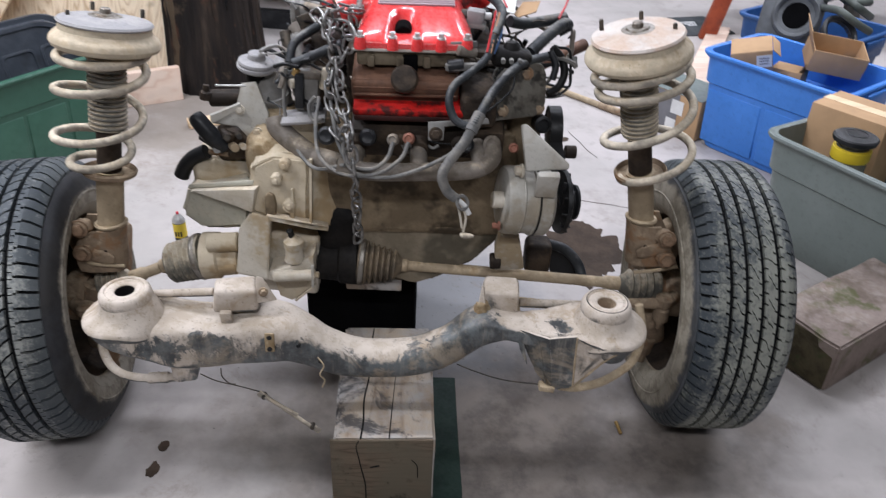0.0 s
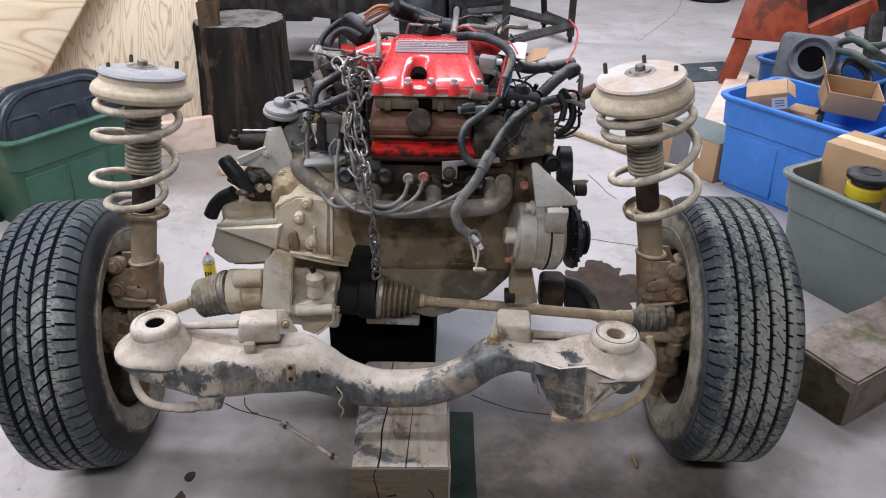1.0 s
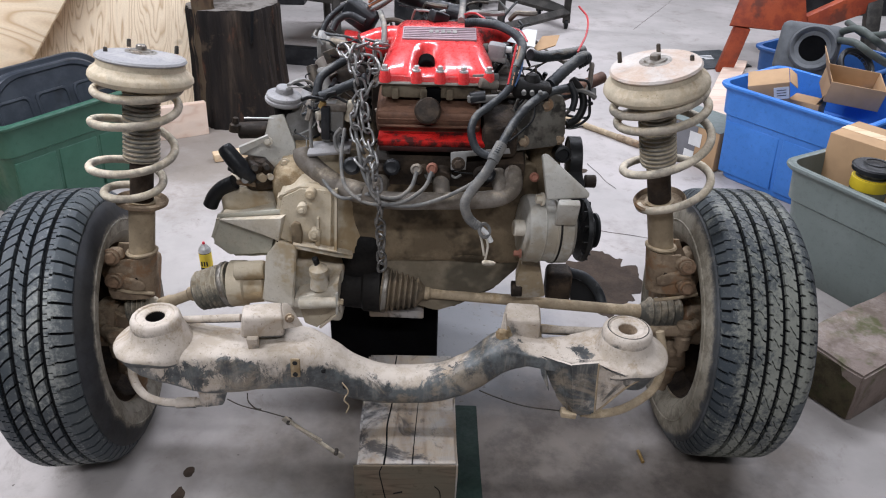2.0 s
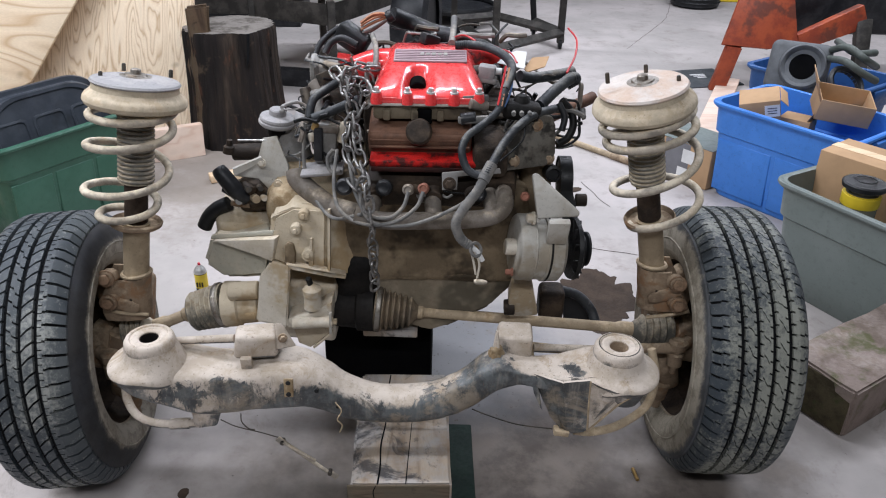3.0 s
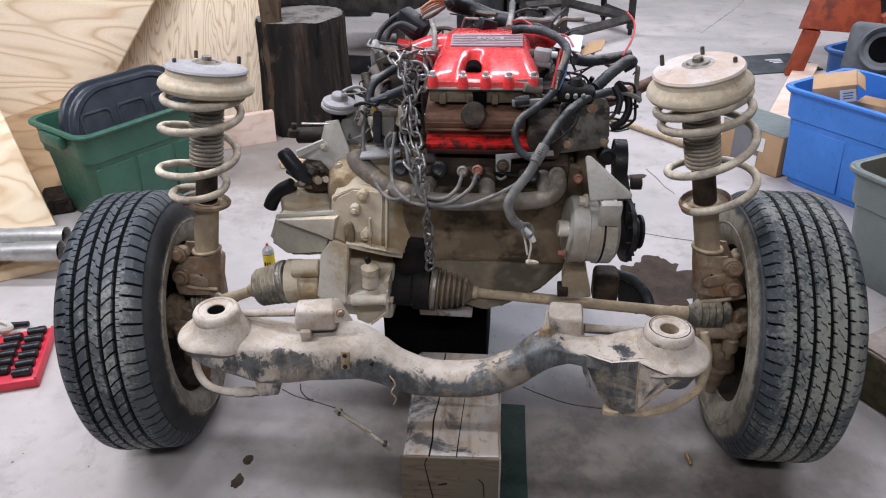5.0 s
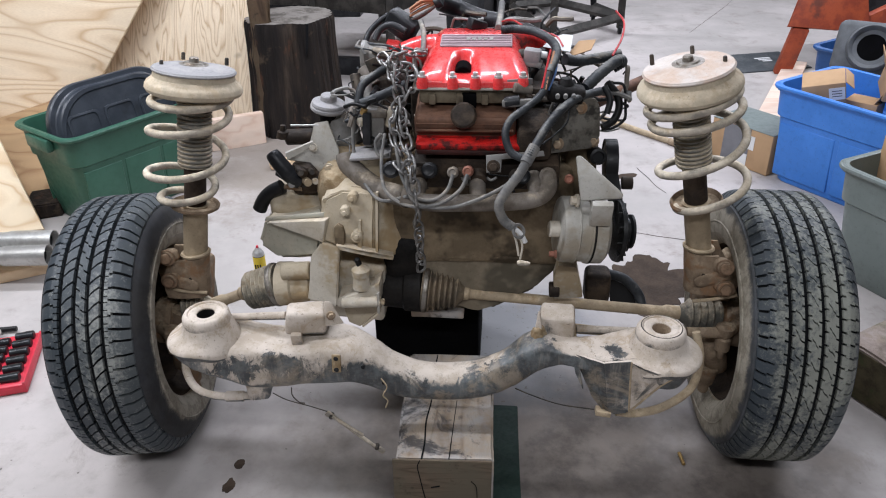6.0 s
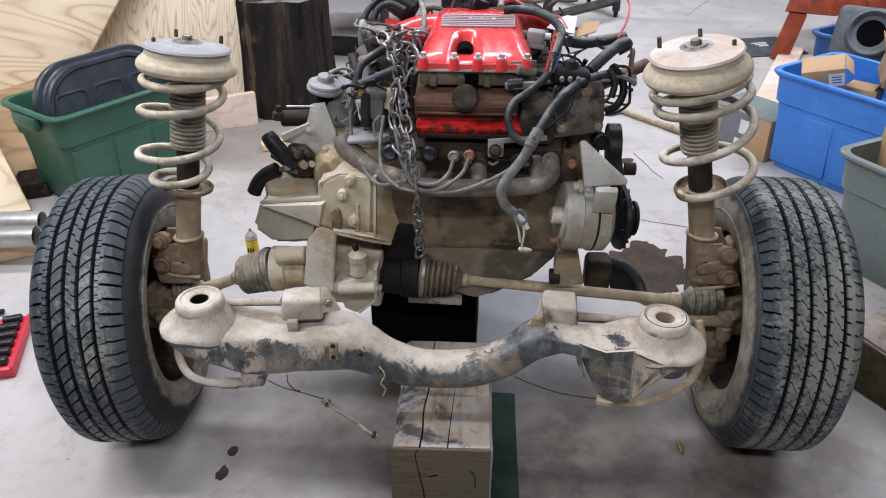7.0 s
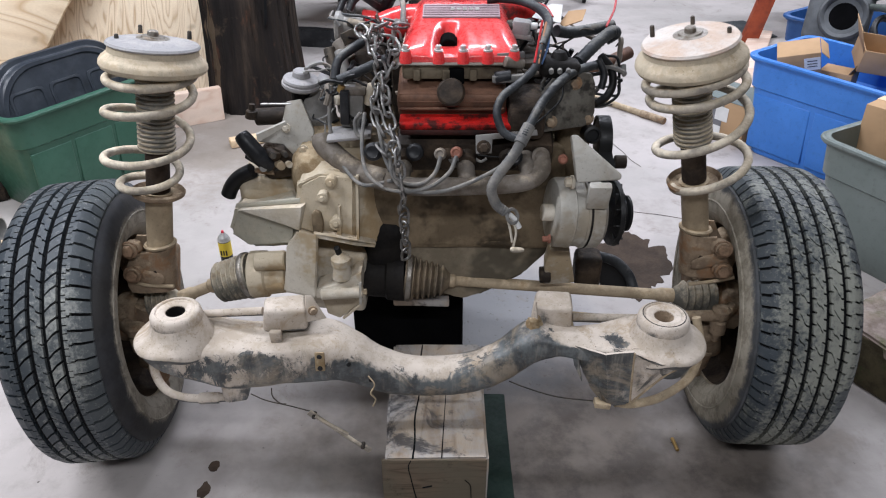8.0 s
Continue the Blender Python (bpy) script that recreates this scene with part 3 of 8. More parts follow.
def ring_of(bm, c, axis, big, small, segs=28, sides=8, slot=0):
    m = axes(c, Vector(c) + Vector(axis))
    path = [m @ Vector((big * math.cos(2 * math.pi * k / segs), big * math.sin(2 * math.pi * k / segs), 0)) for k in range(segs)]
    return sweep(bm, path, small, sides, closed=True, slot=slot)


def slab(bm, corners, depth, bevel=0.0, slot=0):
    """A flat plate: a polygon thickened along its normal by depth (from the corners backwards)."""
    vs = [bm.verts.new(c) for c in corners]
    f = bm.faces.new(vs)
    f.normal_update()
    n = f.normal.copy()
    ws = [bm.verts.new(Vector(c) - n * depth) for c in corners]
    fs = [f, bm.faces.new(ws[::-1])]
    k = len(vs)
    for i in range(k):
        fs.append(bm.faces.new((vs[i], ws[i], ws[(i + 1) % k], vs[(i + 1) % k])))
    if bevel:
        es = list({e for q in fs for e in q.edges})
        r = bmesh.ops.bevel(bm, geom=es, offset=bevel, segments=2, affect="EDGES", profile=0.5)
        fs = [q for q in fs if q.is_valid] + list(r["faces"])
    for q in fs:
        q.material_index = slot
    return bm


def loft(bm, rings, caps=True, slot=0):
    vs = [[bm.verts.new(p) for p in r] for r in rings]
    n = len(vs[0])
    for a, b in zip(vs, vs[1:]):
        for k in range(n):
            bm.faces.new((a[k], a[(k + 1) % n], b[(k + 1) % n], b[k])).material_index = slot
    if caps:
        bm.faces.new(vs[0][::-1]).material_index = slot
        bm.faces.new(vs[-1]).material_index = slot
    return bm


def rrect(w, d, r, n=5):
    """A rounded rectangle in x and y."""
    out = []
    for cx, cy, a0 in ((w / 2 - r, d / 2 - r, 0), (-w / 2 + r, d / 2 - r, 90), (-w / 2 + r, -d / 2 + r, 180), (w / 2 - r, -d / 2 + r, 270)):
        for k in range(n):
            a = radians(a0 + 90 * k / (n - 1))
            out.append((cx + r * math.cos(a), cy + r * math.sin(a)))
    return out


def roughen(bm, amount, scale):
    for v in bm.verts:
        v.co += Vector((noise.noise(v.co * scale), noise.noise(v.co * scale + Vector((7, 3, 1))), noise.noise(v.co * scale + Vector((2, 9, 5))))) * amount
    return bm


def weather(bm, amount, scale, cuts=2):
    """Cuts the faces finer and makes a cast surface uneven at two sizes."""
    bmesh.ops.triangulate(bm, faces=bm.faces)
    for k in range(cuts):
        long = [e for e in bm.edges if e.calc_length() > 0.012]
        bmesh.ops.subdivide_edges(bm, edges=long, cuts=1)
        bmesh.ops.triangulate(bm, faces=[f for f in bm.faces if len(f.verts) > 3])
    roughen(bm, amount, scale)
    return roughen(bm, amount * 0.5, scale * 3)


def lump(bm, c, size, power=0.6, amount=0.006, scale=18.0, m=None):
    """A rounded uneven body, between an ellipsoid and a box."""
    vs = bmesh.ops.create_icosphere(bm, subdivisions=4, radius=1.0)["verts"]
    t = Matrix.Translation(c) @ (m or Matrix()) @ Matrix.Diagonal((size[0] / 2, size[1] / 2, size[2] / 2, 1))
    for v in vs:
        q = Vector([math.copysign(abs(a) ** power, a) for a in v.co])
        v.co = t @ q
        v.co += (v.co - Vector(c)).normalized() * amount * (noise.noise(v.co * scale) + 0.5 * noise.noise(v.co * scale * 3))
    return bm


def hexbolt(bm, c, axis, r, h, slot=0):
    c, d = Vector(c), Vector(axis).normalized()
    rod(bm, c, c + d * h * 0.3, r * 1.5, segs=14, slot=slot)
    return lathe(bm, c + d * h * 0.3, c + d * h, [(0, r), (h * 0.6, r), (h * 0.7, r * 0.8)], 6, slot=slot)


# ---- setting ----
def setting(name, c, size, material, label, category):
    return single(name, box(B(), c, size), material, c, label, category, kind="structure")


ROOM = (-4.0, 4.5, -4.0, 8.5, 3.0)
x0, x1, y0, y1, zt = ROOM
bm = B()
bmesh.ops.create_grid(bm, x_segments=40, y_segments=40, size=0.5, matrix=Matrix.Translation(((x0 + x1) / 2, (y0 + y1) / 2, 0)) @ Matrix.Diagonal((x1 - x0, y1 - y0, 1, 1)))
fl = single("floor", bm, CONCRETE, (0, 0, 0), "worn grey concrete garage floor with oil stains, dust and shade painted under the engine", "floor", kind="structure")
setting("wall_north", ((x0 + x1) / 2, y1 + 0.1, zt / 2), (x1 - x0 + 0.4, 0.2, zt), WALLPAINT, "plain painted garage wall", "wall")
setting("wall_south", ((x0 + x1) / 2, y0 - 0.1, zt / 2), (x1 - x0 + 0.4, 0.2, zt), WALLPAINT, "plain painted garage wall", "wall")
setting("wall_west", (x0 - 0.1, (y0 + y1) / 2, zt / 2), (0.2, y1 - y0, zt), WALLPAINT, "plain painted garage wall", "wall")
setting("wall_east", (x1 + 0.1, (y0 + y1) / 2, zt / 2), (0.2, y1 - y0, zt), WALLPAINT, "plain painted garage wall", "wall")
setting("ceiling", ((x0 + x1) / 2, (y0 + y1) / 2, zt + 0.1), (x1 - x0 + 0.4, y1 - y0 + 0.4, 0.2), CEILPAINT, "plain dark garage ceiling", "ceiling")
for x, y, z, length, watts, turn in LAMPS:
    lamp_thing = thing("ceiling_light", (x, y, zt), "white fluorescent tube fitting fixed under the ceiling", "lamp", "ceiling lights")
    part("housing", box(B(), (x, y, zt - 0.04), (length, 0.2, 0.08), 0.01), WALLPAINT, lamp_thing)
    part("tube", rod(B(), (x - length / 2 + 0.05, y, zt - 0.11), (x + length / 2 - 0.05, y, zt - 0.11), 0.018), PAPER, lamp_thing)


# ---- wheels ----
def wheel(at, radius, width, shoulder, camber, toe, inner, tread, wall, pattern, label):
    """A tyre with real tread blocks on a rusty steel rim. inner: -1 where the open back of the wheel faces local -x, 1 where it faces +x."""
    w = thing("wheel", at, label, "wheel", "wheels of the axle")
    w.matrix_basis = pose(*at, 0, -camber, toe)
    ORIGIN[w.name] = Vector((0, 0, 0))
    R, W = radius, width

    def crown(u):
        q = abs(u) / (W / 2)
        return R - 0.004 * q * q - 0.36 * max(0, q - shoulder + 0.25) ** 2

    X0, X1 = (0, 0, 0), (1, 0, 0)
    g = 0.009
    prof = []
    for s in [-1, 1]:
        side = [(shoulder - 0.03, -g - 0.021), (shoulder + 0.04, -0.032), ((shoulder + 1) / 2 + 0.02, -0.046), (0.985, -0.065), (1.0, -0.082), (0.985, -0.098), (0.93, -0.112), (0.87, -0.12), (0.83, -0.125), (0.79, -0.121)]
        prof.append([(s * q * W / 2, R + d) for q, d in side])
    carcass = prof[0][::-1] + [(u * W / 2, crown(u * W / 2) - g) for u in (-0.65, -0.4, 0, 0.4, 0.65)] + prof[1]
    bm = B()
    lathe(bm, X0, X1, carcass, 96, caps=False)
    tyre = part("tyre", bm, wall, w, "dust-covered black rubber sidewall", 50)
    bm = B()
    for s in (-1, 1):
        for q, d, t in ((0.995, -0.075, 0.0022), (0.955, -0.1, 0.003)):
            m = Matrix.Translation((s * q * W / 2, 0, 0))
            path = [m @ Vector((0, (R + d) * math.cos(2 * math.pi * k / 80), (R + d) * math.sin(2 * math.pi * k / 80))) for k in range(80)]
            sweep(bm, path, t, 6, closed=True)
    part("bead_ridge", bm, wall, tyre)
    # tread: strips of blocks between straight grooves; (from, to, slant, cut width in metres, blocks round, shift)
    bm = B()
    half = shoulder * W / 2
    strips = []
    if pattern == "slant":
        for s in (-1, 1):
            strips += [(s * 1.0, s * 0.68, s * 0.003, 0.0056, 68, 0.0), (s * 0.68, s * 0.61, s * 0.001, 0.0046, 68, 0.0), (s * 0.61, s * 0.52, 0.0, 0.0024, 136, 0.25)]
            strips += [(-0.417 if s < 0 else 0.197, -0.197 if s < 0 else 0.417, -0.016, 0.005, 68, 0.3 * s)]
        strips += [(-0.1, -0.015, 0.005, 0.004, 68, 0.1), (-0.015, 0.015, 0.0, 0.0006, 68, 0.3), (0.015, 0.1, 0.005, 0.004, 68, 0.6)]
    else:
        for s, e in ((-1, -0.495), (1, 0.585)):
            strips += [(s * 1.0, s * 0.84, 0.003, 0.0056, 76, 0.2 * s), (s * 0.84, s * 0.72, 0.003, 0.004, 76, 0.2 * s), (s * 0.72, e + s * 0.07, 0.001, 0.0006, 76, 0.2 * s), (e + s * 0.07, e, 0.002, 0.0044, 84, 0.5)]
        for i, (a, b) in enumerate(((-0.4, -0.175), (-0.08, 0.155), (0.25, 0.487))):
            w4 = (b - a) / 4
            strips += [(a, a + w4 * 0.9, 0.002, 0.0038, 84, 0.3 * i), (b - w4 * 0.9, b, 0.002, 0.0038, 84, 0.3 * i + 0.5)]
            strips += [(a + w4 * 0.9, a + w4 * 1.8, 0.007, 0.0036, 46, 0.37 * i), (a + w4 * 1.8, a + w4 * 2.2, 0.003, 0.0036, 46, 0.37 * i + 0.12), (a + w4 * 2.2, b - w4 * 0.9, 0.007, 0.0036, 46, 0.37 * i + 0.24)]
    for i, (a, b, slant, gap, n, shift) in enumerate(strips):
        a, b = min(a, b), max(a, b)
        step = 2 * math.pi / n
        us = [a * half, (a + b) * 0.5 * half, b * half]
        for k in range(n):
            e0, e1 = 0.07 * math.sin(k * 2.4 + i), 0.07 * math.sin((k + 1) * 2.4 + i)
            t0, t1 = step * (k + shift + e0) + gap / 2 / R, step * (k + 1 + shift + e1) - gap / 2 / R
            top, low = [], []
            for th in (t0, t1):
                for u in us:
                    q = (u / half - a) / (b - a)
                    t = th + slant / R * (q - 0.5 + 0.12 * math.sin(q * 3.14))
                    dip = 0.0006 * noise.noise(Vector((u * 60, math.cos(t) * 9, math.sin(t) * 9)))
                    for lst, r in ((top, crown(u) + dip), (low, crown(u) - g - 0.002)):
                        lst.append(bm.verts.new((u, r * math.cos(t), r * math.sin(t))))
            for m in range(2):
                bm.faces.new((top[m], top[m + 1], top[m + 4], top[m + 3]))
            for e, f in ((0, 1), (1, 2), (2, 5), (5, 4), (4, 3), (3, 0)):
                bm.faces.new((top[e], low[e], low[f], top[f]))
    bmesh.ops.recalc_face_normals(bm, faces=bm.faces)
    part("tread", bm, tread, tyre, "worn tread with grooves and sipes", 30)
    # a near-black lining darkens the groove floors as shade would
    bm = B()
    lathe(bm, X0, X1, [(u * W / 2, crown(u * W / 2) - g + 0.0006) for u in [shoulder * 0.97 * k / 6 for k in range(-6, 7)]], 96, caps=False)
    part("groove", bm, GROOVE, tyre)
    # rim: barrel with bead seats, open to the inner side; disc near the outer side
    s = inner
    rb = R - 0.122
    barrel = [(0.80, rb + 0.004), (0.83, rb + 0.012), (0.84, rb + 0.004), (0.79, rb - 0.002), (0.6, rb - 0.008), (0.4, rb - 0.03), (-0.2, rb - 0.032), (-0.5, rb - 0.025), (-0.62, rb - 0.03), (-0.66, 0.1), (-0.6, 0.06), (-0.6, 0.012)]
    bm = lathe(B(), X0, X1, [(s * q * W / 2, r) for q, r in barrel], 64, caps=False)
    bmesh.ops.recalc_face_normals(bm, faces=bm.faces)
    rim = part("rim", bm, RIM, w, "rust-brown steel rim seen from its back")
    bm = lathe(B(), X0, X1, [(s * q * W / 2, rb + d) for q, d in ((0.775, -0.004), (0.80, 0.006), (0.835, 0.0145), (0.85, 0.01), (0.85, 0.003), (0.82, -0.003), (0.775, -0.004))], 72, caps=False)
    part("rim_lip", bm, RIMLIP, rim, "dusty tan rim edge")
    bm = lathe(B(), X0, X1, [(s * -0.045, 0.06), (s * -0.045, 0.132), (s * -0.033, 0.134), (s * -0.033, 0.075), (s * 0.0, 0.07), (s * 0.02, 0.055)], 48)
    part("brake_disc", bm, RIM, w, "rusty brake disc")
    return w


WR = (0.735, 0.012, 0.308)
WL = (-0.708, -0.0605, 0.3055)
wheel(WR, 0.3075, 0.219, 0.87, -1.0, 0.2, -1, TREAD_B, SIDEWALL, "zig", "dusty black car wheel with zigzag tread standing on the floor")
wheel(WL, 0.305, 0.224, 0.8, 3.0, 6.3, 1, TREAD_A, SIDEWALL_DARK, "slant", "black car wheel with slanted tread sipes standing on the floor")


# ---- struts and springs ----
def strut(top, foot, turns, swing, lean, radii, ends, studs, stud_h, label, rust):
    """A strut with bellows, coil spring, seats and a round top plate.
    turns: places down the strut, 0 to 1, at every half turn of the coil from -0.5 on; swing: its sideways shift from the first to the third turn;
    lean: (tilt of its rings, turn in radians); radii: wide and at its foot; ends: turns between which it narrows."""
    T, F = Vector(top), Vector(foot)
    st = thing("strut", foot, label, "strut", "strut pair")
    L = (F - T).length

    def at(s, off=(0, 0, 0)):
        return T.lerp(F, s) + Vector(off)

    ax = (T - F).normalized()
    plate = part("top_plate", lathe(B(), at(0.03), at(0) + ax * 0.004, [(0, 0.07), (0.004, 0.083), (0.007, 0.085), (0.011, 0.082), (0.013, 0.05), (0.019, 0.03), (0.0195, 0.012)], 40), rust, st, "pale worn steel top plate")
    part("bearing", lathe(B(), at(0) + ax * 0.004, at(0) + ax * 0.03, [(0, 0.03), (0.003, 0.03), (0.004, 0.022), (0.007, 0.02), (0.0072, 0.0105), (0.015, 0.0095), (0.017, 0.007)], 24), BOLT, plate)
    for a in studs:
        p = at(0) + ax * 0.002 + Vector((0.066 * math.cos(radians(a)), 0.066 * math.sin(radians(a)), 0))
        part("stud", lathe(B(), p, p + ax * 0.025, [(0, 0.0042), (stud_h - 0.002, 0.004), (stud_h, 0.003)], 10), DARKBOLT, plate)
    part("upper_seat", lathe(B(), at(0.135), at(0.03), [(0, 0.07), (0.0015, 0.086), (0.006, 0.0945), (0.013, 0.0982), (0.02, 0.0972), (0.026, 0.0935), (0.031, 0.0875), (0.036, 0.0825), (0.043, 0.081), (0.05, 0.081)], 48), SEAT, st, "tan dust-covered rubber spring seat")
    prof = [(0, 0.026), (0.002, 0.034)]
    n = 17
    span = L * 0.38
    for k in range(n):
        z = 0.004 + span * k / n
        prof += [(z, 0.030), (z + span / n * 0.35, 0.036), (z + span / n * 0.7, 0.036)]
    part("bellows", lathe(B(), at(0.51), at(0.1), prof + [(span + 0.006, 0.03)], 28), BELLOWS, st, "ribbed rubber dust bellows")
    part("damper_rod", rod(B(), at(0.72), at(0.45), 0.0235), RIM, st)
    part("lower_seat", lathe(B(), at(0.75), at(0.66), [(0, 0.03), (0.002, 0.043), (0.007, 0.051), (0.014, 0.053), (0.018, 0.05), (0.008, 0.045), (0.005, 0.026)], 36), KNUCKLE, st, "brown dished spring seat")
    tube = part("damper_tube", lathe(B(), at(1.06), at(0.72), [(0, 0.026), (L * 0.33, 0.0265), (L * 0.34, 0.029)], 24), STRUT, st, "dusty brown damper tube")
    # the coil rises anticlockwise
    def drop(t):
        u = max(0.0, min(len(turns) - 1.001, (t + 0.5) * 2))
        return turns[int(u)] + (turns[int(u) + 1] - turns[int(u)]) * (u - int(u))

    path = []
    for i in range(171):
        t = -0.65 + 4.0 * i / 170
        place = (drop(t - 0.16) + drop(t - 0.08) + drop(t) + drop(t + 0.08) + drop(t + 0.16)) / 5
        ang = radians(-90) - 2 * math.pi * t + lean[1]
        f = max(0.0, min(1.0, (t - ends[0]) / (ends[1] - ends[0])))
        r = radii[0] + (radii[1] - radii[0]) * f * f * (3 - 2 * f)
        off = swing[0] + (swing[1] - swing[0]) * max(0.0, min(1.0, t / 3))
        path.append(at(place) + Vector((off + r * math.cos(ang), r * math.sin(ang), lean[0] * r * math.cos(ang))))
    part("coil_spring", sweep(B(), path, 0.0083, 12), SPRING, st, "thick coil spring coated with pale dust")
    return st


STL = ((-0.497, 0.008, 0.901), (-0.547, -0.05, 0.495))
STR = ((0.48, -0.047, 0.925), (0.56, -0.03, 0.529))
strut(*STL, (0.135, 0.149, 0.227, 0.283, 0.44, 0.517, 0.633, 0.67, 0.705), (-0.007, -0.026), (-0.11, -0.65), (0.0795, 0.048), (2.3, 2.85), (188, 130, 8), 0.015, "dusty strut with tan coil spring bolted to the knuckle", PLATE)
strut(*STR, (0.135, 0.152, 0.203, 0.235, 0.265, 0.428, 0.553, 0.668, 0.766), (0.003, 0.021), (0.24, 0.387), (0.084, 0.06), (2.7, 3.15), (180, 72, 352), 0.02, "dusty strut with grey coil spring and rust-stained top plate", PLATE_RUST)


# ---- knuckles ----
def knuckle(s, strut_foot, hub, bolts, label):
    """The casting between strut, hub and lower ball joint; s: 1 where the wheel stands at +x."""
    F, H = Vector(strut_foot), Vector(hub)
    kn = thing("knuckle", H, label, "knuckle", "knuckle pair")
    yf = F.y - 0.031
    if s > 0:
        outline = [(0.538, 0.522), (0.602, 0.531), (0.634, 0.505), (0.648, 0.43), (0.604, 0.419), (0.557, 0.412)]
    else:
        outline = [(-0.512, 0.521), (-0.592, 0.519), (-0.606, 0.49), (-0.602, 0.418), (-0.575, 0.412), (-0.524, 0.41)]
    # a strap folded round the tube: front ear, bend, back ear
    br = B()
    rings = []
    for k in range(7):
        z = F.z + 0.002 - 0.112 * k / 6 if s < 0 else F.z + 0.0 - 0.108 * k / 6
        f = k / 6
        cx = F.x + s * 0.014 * f
        ear = (0.05 + 0.016 * math.sin(f * 2.6)) if s < 0 else (0.036 + 0.042 * f)
        front = [(ear, -0.031), (ear * 0.66, -0.034), (0.014, -0.0325)] + [(0.031 * math.cos(a), 0.031 * math.sin(a)) for a in [radians(-90 - 20 * q) for q in range(10)]] + [(0.03, 0.032), (ear + 0.01, 0.031)]
        back = [(u, v * 0.83) if u >= 0.013 else (u * 0.83, v * 0.83) for u, v in front[::-1]]
        dip = 0.006 * math.cos(f * math.pi)
        rings.append([Vector((cx + s * u, F.y + v, z - dip * min(1.0, abs(v) / 0.034) * (1 if v < 0 else 0))) for u, v in front + back])
    loft(br, rings)
    bmesh.ops.recalc_face_normals(br, faces=br.faces)
    bracket = part("strut_bracket", roughen(br, 0.0016, 45), KNUCKLE, kn, "rusty folded strut bracket")
    part("bracket_lip", hose(B(), [(q[0], yf - 0.003, q[1]) for q in (outline[5], outline[4], outline[3])], 0.004, 8), STRUT, bracket)
    part("bracket_rib", lump(B(), (F.x + s * 0.03, yf - 0.002, F.z - 0.06), (0.075, 0.012, 0.03), 0.7, 0.002, 40, rot(0, s * -18, 0)), KNUCKLE, bracket)
    part("square_hole", box(B(), (F.x + s * 0.012, yf - 0.0015, F.z - 0.058), (0.014, 0.003, 0.018), 0.001, rot(0, s * 20, 0)), RIM, bracket)
    part("clamp_ring", ring_of(B(), F + Vector((0, 0.0, 0.0)), (0.06 * s, 0.1, 1), 0.0295, 0.0045, 28, 6), STRUT, kn)
    for b in bolts:
        b = Vector(b)
        boltp = part("bolt", hexbolt(B(), b, (s * -0.12, -1, 0.12), 0.0125, 0.014), BOLTRUST, kn, "rusty bolt head")
        part("washer", lathe(B(), b + Vector((0, 0.003, 0)), b - Vector((0, 0.004, 0)), [(0, 0.0165), (0.005, 0.0165), (0.007, 0.014)], 20), KNUCKLE, boltp)
        part("bolt_boss", lump(B(), b + Vector((s * -0.006, 0.013, 0)), (0.034, 0.024, 0.03), 0.8, 0.0015, 40), KNUCKLE, boltp)
    c = B()
    box(c, (F + H) / 2 + Vector((s * 0.05, 0.045, -0.0)), (0.06, 0.05, 0.13), 0.014, rot(0, s * 14, 0), 3)
    lathe(c, H + Vector((s * 0.015, 0, 0)), H + Vector((s * 0.06, 0, 0)), [(0, 0.046), (0.008, 0.055), (0.035, 0.058), (0.045, 0.05)], 28)
    box(c, H + Vector((s * 0.0, -0.03, -0.075)), (0.05, 0.06, 0.1), 0.016, rot(20, s * -16, 0), 3)
    roughen(c, 0.004, 30)
    part("casting", c, KNUCKLE, kn)
    e0 = H + Vector((s * 0.0, -0.072, 0.02 if s > 0 else 0.01))
    arm = hose(B(), [e0 + Vector((s * -0.085, -0.004, 0.0)), e0 + Vector((s * -0.04, 0.0, -0.003)), e0, e0 + Vector((s * 0.03, 0.02, 0.004))], 0.0125, 14, taper=lambda t: 0.85 + 0.35 * t)
    part("steering_arm", arm, KNUCKLE, kn, "tan steering arm")
    part("ball_end", lathe(B(), e0 + Vector((0, 0, 0.02)), e0 - Vector((0, 0, 0.075)), [(0, 0.012), (0.006, 0.02), (0.022, 0.02), (0.026, 0.014), (0.032, 0.014), (0.036, 0.018), (0.066, 0.017), (0.07, 0.009), (0.09, 0.008)], 22), KNUCKLE, kn)
    cal = B()
    box(cal, H + Vector((s * 0.0, 0.1, 0.05)), (0.08, 0.07, 0.14), 0.018, rot(-30, 0, 0), 3)
    part("brake_caliper", roughen(cal, 0.004, 25), KNUCKLE, kn)
    j = B()
    rod(j, H + Vector((s * -0.01, -0.04, -0.10)), H + Vector((s * -0.012, -0.04, -0.15)), 0.024, 0.018)
    rod(j, H + Vector((s * -0.012, -0.04, -0.145)), H + Vector((s * -0.014, -0.04, -0.175)), 0.012)
    part("ball_joint", j, KNUCKLE, kn)
    return kn


HUB_R, HUB_L = (0.64, 0.012, 0.31), (-0.612, -0.046, 0.305)
knuckle(1, STR[1], HUB_R, ((0.609, -0.074, 0.505), (0.618, -0.074, 0.453)), "rusty wheel knuckle with strut bolts inside the wheel")
knuckle(-1, STL[1], HUB_L, ((-0.595, -0.093, 0.506), (-0.6, -0.093, 0.446)), "brown rusty wheel knuckle inside the wheel")


